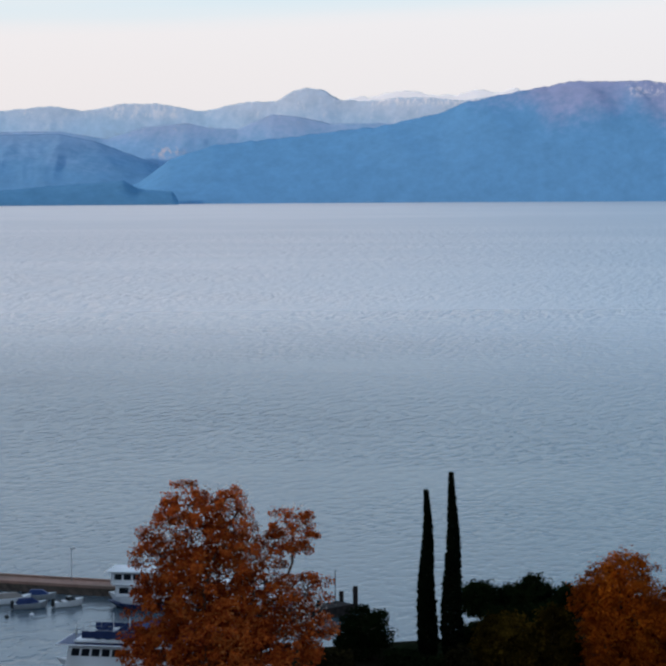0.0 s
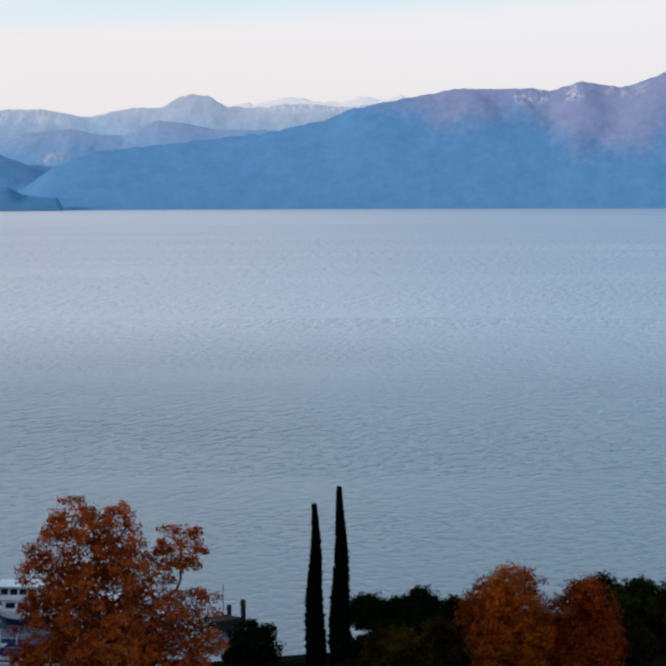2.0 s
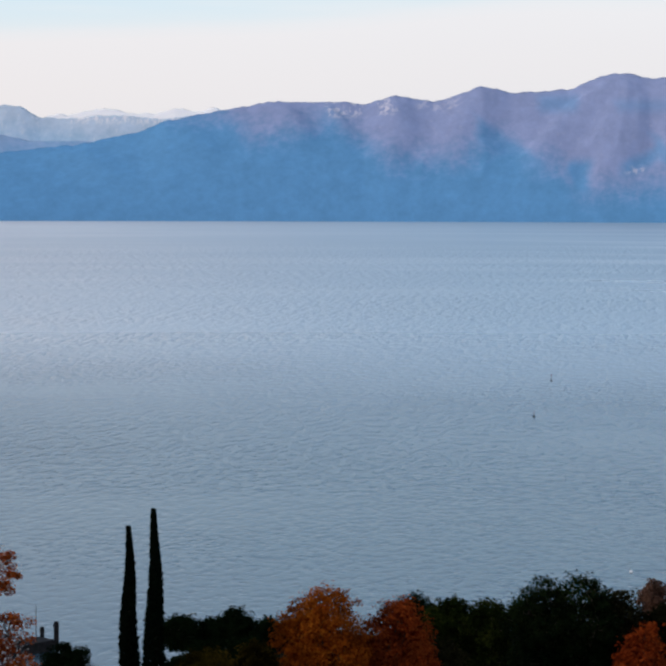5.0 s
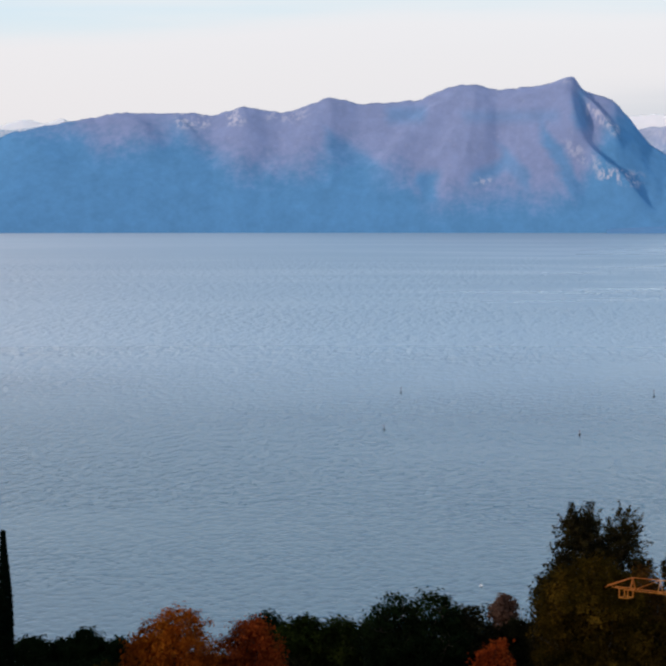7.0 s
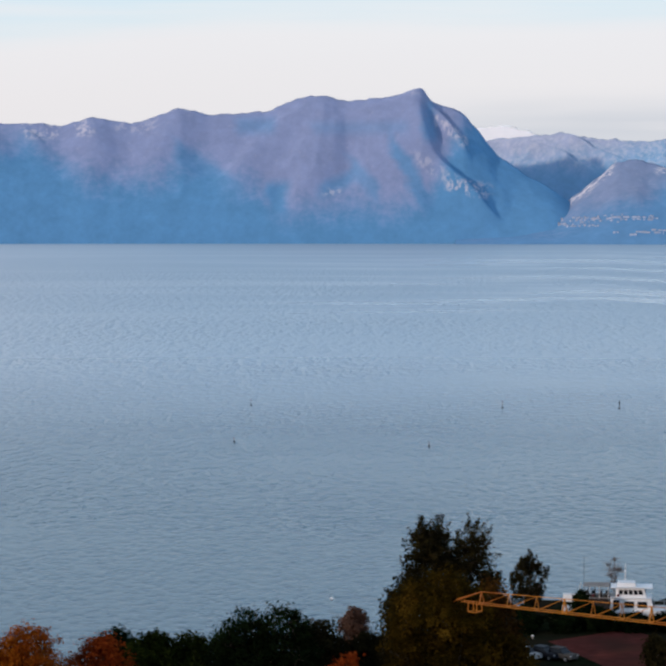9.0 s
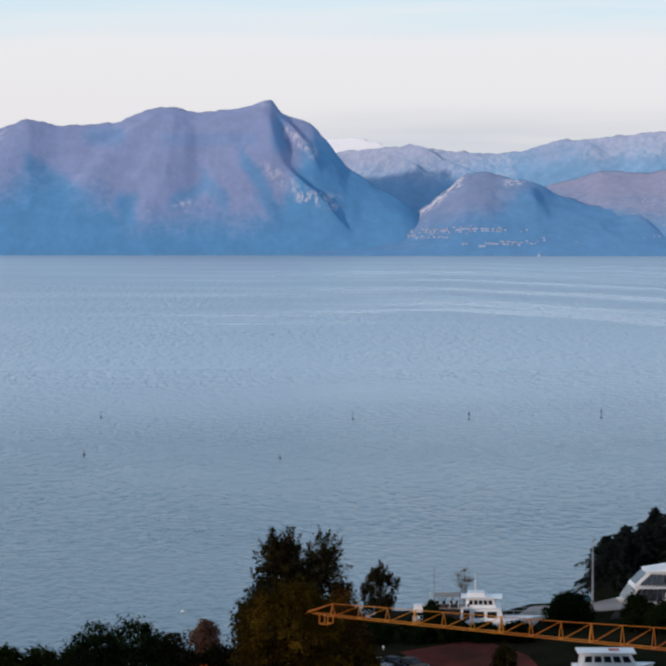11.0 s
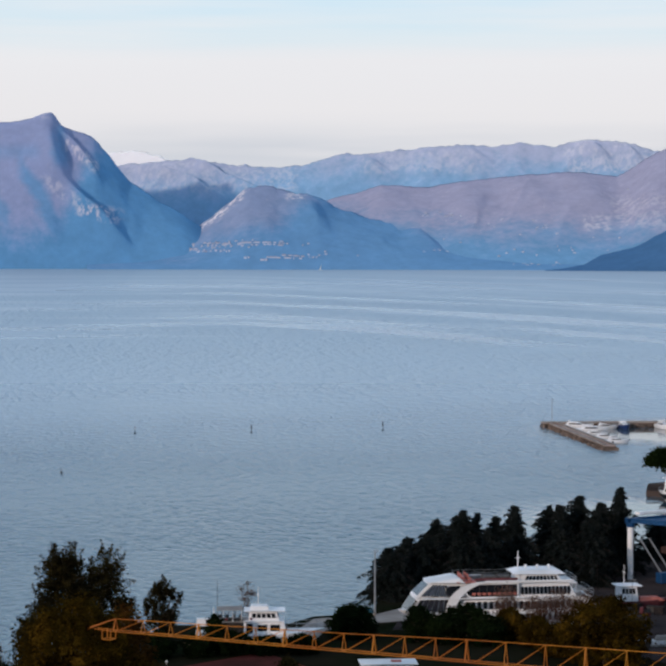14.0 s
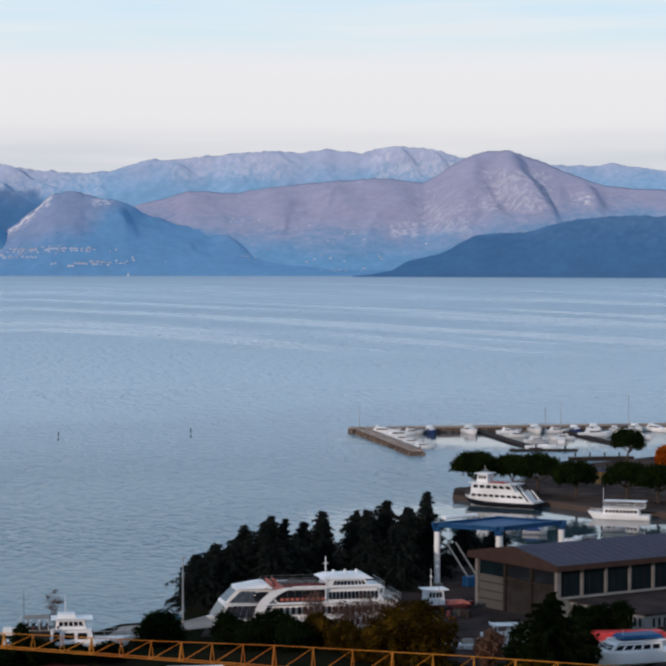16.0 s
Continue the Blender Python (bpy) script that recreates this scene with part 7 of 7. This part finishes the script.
for side in (-W, W):
    jib_chord([(REACH + 1.6, side * 0.6, LOW + 0.05)] + [(REACH - s, side, LOW) for s in nodes], 0.036, "bottom_chord")
part("nose", tube(bmesh.new(), (REACH + 2.1, 0, LOW + 0.1), (REACH + 0.0, 0, LOW + jib_depth(0)), 0.05, 0.05, 5), CRANE, crane)
for k, s in enumerate(nodes):
    x, top_z = REACH - s, LOW + jib_depth(s)
    frame_r = 0.062 if k % 3 == 0 else 0.03
    for side in (-W, W):
        part("post", tube(bmesh.new(), (x, side, LOW), (x, 0, top_z), frame_r, frame_r, 5), CRANE, crane)
        if k + 1 < len(nodes):
            part("lattice_bar", tube(bmesh.new(), (x, 0, top_z), (REACH - s + 2.1, side, LOW), 0.016, 0.016, 4), CRANE, crane)
    part("cross_bar", tube(bmesh.new(), (x, -W, LOW), (x, W, LOW), 0.04, 0.04, 4), CRANE, crane)
trolley = bmesh.new()
for x in (REACH + 0.2, REACH + 0.9):
    for y in (-0.35, 0.35):
        tube(trolley, (x, y, LOW), (x, y, LOW - 0.62), 0.05, 0.05, 4)
    tube(trolley, (x, -0.35, LOW - 0.62), (x, 0.35, LOW - 0.62), 0.04, 0.04, 4)
for y in (-0.35, 0.35):
    tube(trolley, (REACH + 0.2, y, LOW - 0.62), (REACH + 0.9, y, LOW - 0.62), 0.04, 0.04, 4)
part("trolley", trolley, CRANE, crane, "orange trolley frame")
part("counter_jib", box(bmesh.new(), -13.0, 0.0, -0.7, 0.7, LOW, LOW + 0.35, 0.03), CRANE, crane)
part("counterweight", box(bmesh.new(), -12.8, -10.6, -0.9, 0.9, LOW - 1.8, LOW - 0.02, 0.05), CONCRETE, crane)
part("slewing_cab", box(bmesh.new(), -0.9, 0.9, -2.0, -0.85, LOW - 1.9, LOW - 0.1, 0.08), CRANE, crane)
mast = bmesh.new()
for sx in (-0.8, 0.8):
    for sy in (-0.8, 0.8):
        tube(mast, (sx, sy, 0.0), (sx, sy, LOW + 2.0), 0.09, 0.09, 5)
for k in range(11):
    z = k * 2.2
    for (ax, ay), (bx, by) in (((-0.8, -0.8), (0.8, -0.8)), ((0.8, -0.8), (0.8, 0.8)), ((0.8, 0.8), (-0.8, 0.8)), ((-0.8, 0.8), (-0.8, -0.8))):
        tube(mast, (ax, ay, z), (bx, by, z + 2.2), 0.045, 0.045, 4)
        tube(mast, (ax, ay, z), (bx, by, z), 0.045, 0.045, 4)
part("tower_mast", mast, CRANE, crane)
part("footing", box(bmesh.new(), -2.2, 2.2, -2.2, 2.2, -0.3, 0.3, 0.05), CONCRETE, crane)

# a lone sailing boat near the far shore
far_boat = thing("sailing_boat", heading(polar(23.14, 4150), (1, 0.3)), "tiny white sailing boat under the far shore", "boat")
part("hull", hull_mesh(bmesh.new(), 8.0, 2.4, 1.0, 0.3, 0.3), WHITE, far_boat)
part("mast", tube(bmesh.new(), (0.4, 0, 0.8), (0.4, 0, 9.5), 0.1, 0.06, 6), STEEL, far_boat)
bm = bmesh.new()
q = [bm.verts.new(p) for p in ((0.3, -0.05, 1.4), (0.3, -0.05, 9.2), (-3.4, -0.05, 1.5), (0.3, 0.05, 1.4), (0.3, 0.05, 9.2), (-3.4, 0.05, 1.5))]
for f in ((0, 1, 2), (5, 4, 3), (0, 3, 4, 1), (1, 4, 5, 2), (2, 5, 3, 0)):
    bm.faces.new([q[i] for i in f])
part("sail", bm, WHITE, far_boat)

# ---- houses along the far shore ----
rng = np.random.default_rng(8)
walls, roofs = bmesh.new(), bmesh.new()


def village(slope, bearing, height, wide, tall, count):
    """Small gabled houses scattered round a place on a slope, given by its bearing and height."""
    bearings, zs, ds = slope
    for _ in range(count):
        a, z = bearing + rng.normal(0, wide), height + rng.normal(0, tall)
        i = int(np.clip(np.searchsorted(bearings, a), 0, len(bearings) - 1))
        j = int(np.argmax(zs[:, i] > max(3.0, z)))
        if j == 0:
            continue
        w, h, turn = rng.uniform(0.6, 3.0), rng.uniform(0.2, 0.6), rng.uniform(-0.2, 0.2)
        m = Matrix.Translation(polar(a, ds[j, i] - 2.0, zs[j, i])) @ Matrix.Rotation(turn - radians(a), 4, "Z")
        box(walls, -w, w, -1.5, 1.5, -3.0, h, 0.0, m)
        low = [roofs.verts.new(m @ Vector(p)) for p in ((-w - 0.2, -1.8, h), (w + 0.2, -1.8, h), (w + 0.2, 1.8, h), (-w - 0.2, 1.8, h))]
        top = [roofs.verts.new(m @ Vector(p)) for p in ((-w - 0.2, 0, h + 0.45), (w + 0.2, 0, h + 0.45))]
        for f in ((low[0], low[1], top[1], top[0]), (low[2], low[3], top[0], top[1]), (low[1], low[2], top[1]), (low[3], low[0], top[0]), (low[3], low[2], low[1], low[0])):
            roofs.faces.new(f)


for bearing, height, wide, tall, count in ((18.9, 47, 0.4, 0.7, 34), (19.5, 38, 0.5, 1.2, 30), (20.2, 33, 0.4, 1.2, 28), (20.7, 44, 0.4, 2.4, 40), (21.7, 48, 0.4, 1.0, 26), (22.0, 43, 0.3, 0.8, 14), (22.4, 22, 0.45, 0.9, 34), (21.9, 18, 0.4, 0.7, 12), (23.4, 24, 0.5, 3.0, 5), (26.4, 38, 0.3, 0.9, 24), (26.9, 24, 0.22, 1.0, 16), (26.0, 33, 0.3, 0.8, 8), (28.4, 9, 0.35, 1.2, 16)):
    village(ROCCA_SLOPE, bearing, height, wide, tall, count)
for bearing, height, wide, tall, count in ((26.25, 100, 0.12, 4.0, 12), (25.6, 102, 0.1, 2.0, 4), (28.55, 76, 0.1, 2.0, 7), (28.3, 90, 0.08, 1.5, 3), (27.2, 85, 0.3, 10.0, 5), (30.8, 150, 0.5, 6.0, 4), (27.0, 50, 1.0, 12.0, 12), (29.0, 30, 0.8, 10.0, 12)):
    village(BROWN_SLOPE, bearing, height, wide, tall, count)
tagged(part("far_houses", walls, HOUSE_WALL), "tiny pale houses scattered along the far shore", "houses", kind="stuff")
tagged(part("far_house_roofs", roofs, HOUSE_ROOF), "tiny tiled roofs of the houses along the far shore", "roofs", kind="stuff")

# ---- small things along the shore ----
def parked_car(place, towards, paint, label):
    top = thing("car", heading(place, towards, 1.21), label, "car", "cars parked under the trees")
    body = cabin_mesh(bmesh.new(), -2.0, 2.0, 0.85, 0.32, 0.85, 0.15, 0.1, 0.06, 0.1)
    part("body", body, paint, top)
    part("greenhouse", cabin_mesh(bmesh.new(), -1.6, 0.9, 0.76, 0.85, 1.36, 0.7, 0.5, 0.14), DARK_GLASS, top, "dark car windows")
    part("roof", box(bmesh.new(), -1.15, 0.25, -0.62, 0.62, 1.36, 1.42, 0.02), paint, top)
    for x in (-1.3, 1.3):
        for y in (-0.8, 0.8):
            wheel = part("wheel", tube(bmesh.new(), (x, y - 0.1, 0.31), (x, y + 0.1, 0.31), 0.31, 0.31, 14), RUBBER, top)
            part("rim", tube(bmesh.new(), (x, y - 0.11, 0.31), (x, y + 0.11, 0.31), 0.18, 0.18, 10), STEEL, wheel)
    for y in (-0.6, 0.6):
        part("headlight", box(bmesh.new(), 1.86, 1.98, y - 0.15, y + 0.15, 0.6, 0.74, 0.02), STEEL, top)


parked_car(polar(19.25, 270), (0.5, -0.87), STEEL, "silver car parked under the trees")
parked_car(polar(19.72, 270.5), (0.5, -0.87), BLACK_HULL, "black car parked under the trees")
parked_car(polar(20.12, 270), (0.5, -0.87), WALL, "grey car parked beside the red court")

bollard = thing("bollard", Matrix.Translation(polar(19.42, 283, 1.2)), "short white bollard at the edge of the grass", "bollard")
part("post", tube(bmesh.new(), (0, 0, -0.1), (0, 0, 0.3), 0.09, 0.09, 10), CONCRETE, bollard)
bm = bmesh.new()
bmesh.ops.create_icosphere(bm, subdivisions=2, radius=0.13, matrix=Matrix.Translation((0, 0, 0.36)))
part("globe", bm, WHITE, bollard, smooth=True)

tent = thing("gazebo", Matrix.Translation(polar(15.3, 277, 1.2)), "small white peaked canopy behind a half-bare tree", "gazebo")
for x in (-0.8, 0.8):
    for y in (-0.8, 0.8):
        part("post", tube(bmesh.new(), (x, y, -0.1), (x, y, 2.65), 0.05, 0.05, 6), WHITE, tent)
bm = bmesh.new()
low = [bm.verts.new(p) for p in ((-0.9, -0.9, 2.6), (0.9, -0.9, 2.6), (0.9, 0.9, 2.6), (-0.9, 0.9, 2.6))]
tip_v = bm.verts.new((0, 0, 3.5))
bm.faces.new(low[::-1])
for i in range(4):
    bm.faces.new((low[i], low[(i + 1) % 4], tip_v))
part("canopy", bm, WHITE, tent)

mooring_buoy(polar(14.54, 319), WHITE, "small white mooring buoy afloat")

# crates, drums and masts between the ship and the hall
rng = np.random.default_rng(31)
for k in range(16):
    x, y = rng.uniform(161.5, 169.0), rng.uniform(276.0, 287.5)
    size = rng.uniform(0.5, 1.3)
    crate = thing("crate" if k % 3 else "oil_drum", Matrix.Translation((x, y, 1.206)) @ Matrix.Rotation(rng.uniform(0, 3), 4, "Z"), "wooden crate lying on the shipyard" if k % 3 else "steel drum standing on the shipyard", "crate" if k % 3 else "drum", "yard clutter behind the ship")
    paint = (WOOD, RED_HULL, WALL, RED_HULL, GREY_AND_SHADE, WOOD)[k % 6]
    if k % 3:
        part("box", box(bmesh.new(), -size / 2, size / 2, -size / 2, size / 2, 0, size * 0.8, 0.03), paint, crate)
        part("lid", box(bmesh.new(), -size / 2 - 0.04, size / 2 + 0.04, -size / 2 - 0.04, size / 2 + 0.04, size * 0.8, size * 0.8 + 0.06, 0.01), WOOD, crate)
    else:
        part("barrel", tube(bmesh.new(), (0, 0, 0), (0, 0, 0.9), 0.3, 0.3, 14), paint, crate)
        part("rim", tube(bmesh.new(), (0, 0, 0.42), (0, 0, 0.48), 0.32, 0.32, 14), paint, crate)
for k, (x, y, h) in enumerate(((163.0, 284.0, 6.5), (165.6, 279.0, 5.4), (168.4, 286.0, 6.8), (158.0, 287.5, 7.0))):
    pole("thin_mast", Vector((x, y, 1.206)), h, 0.04, "bare thin mast standing on the yard", "pole")
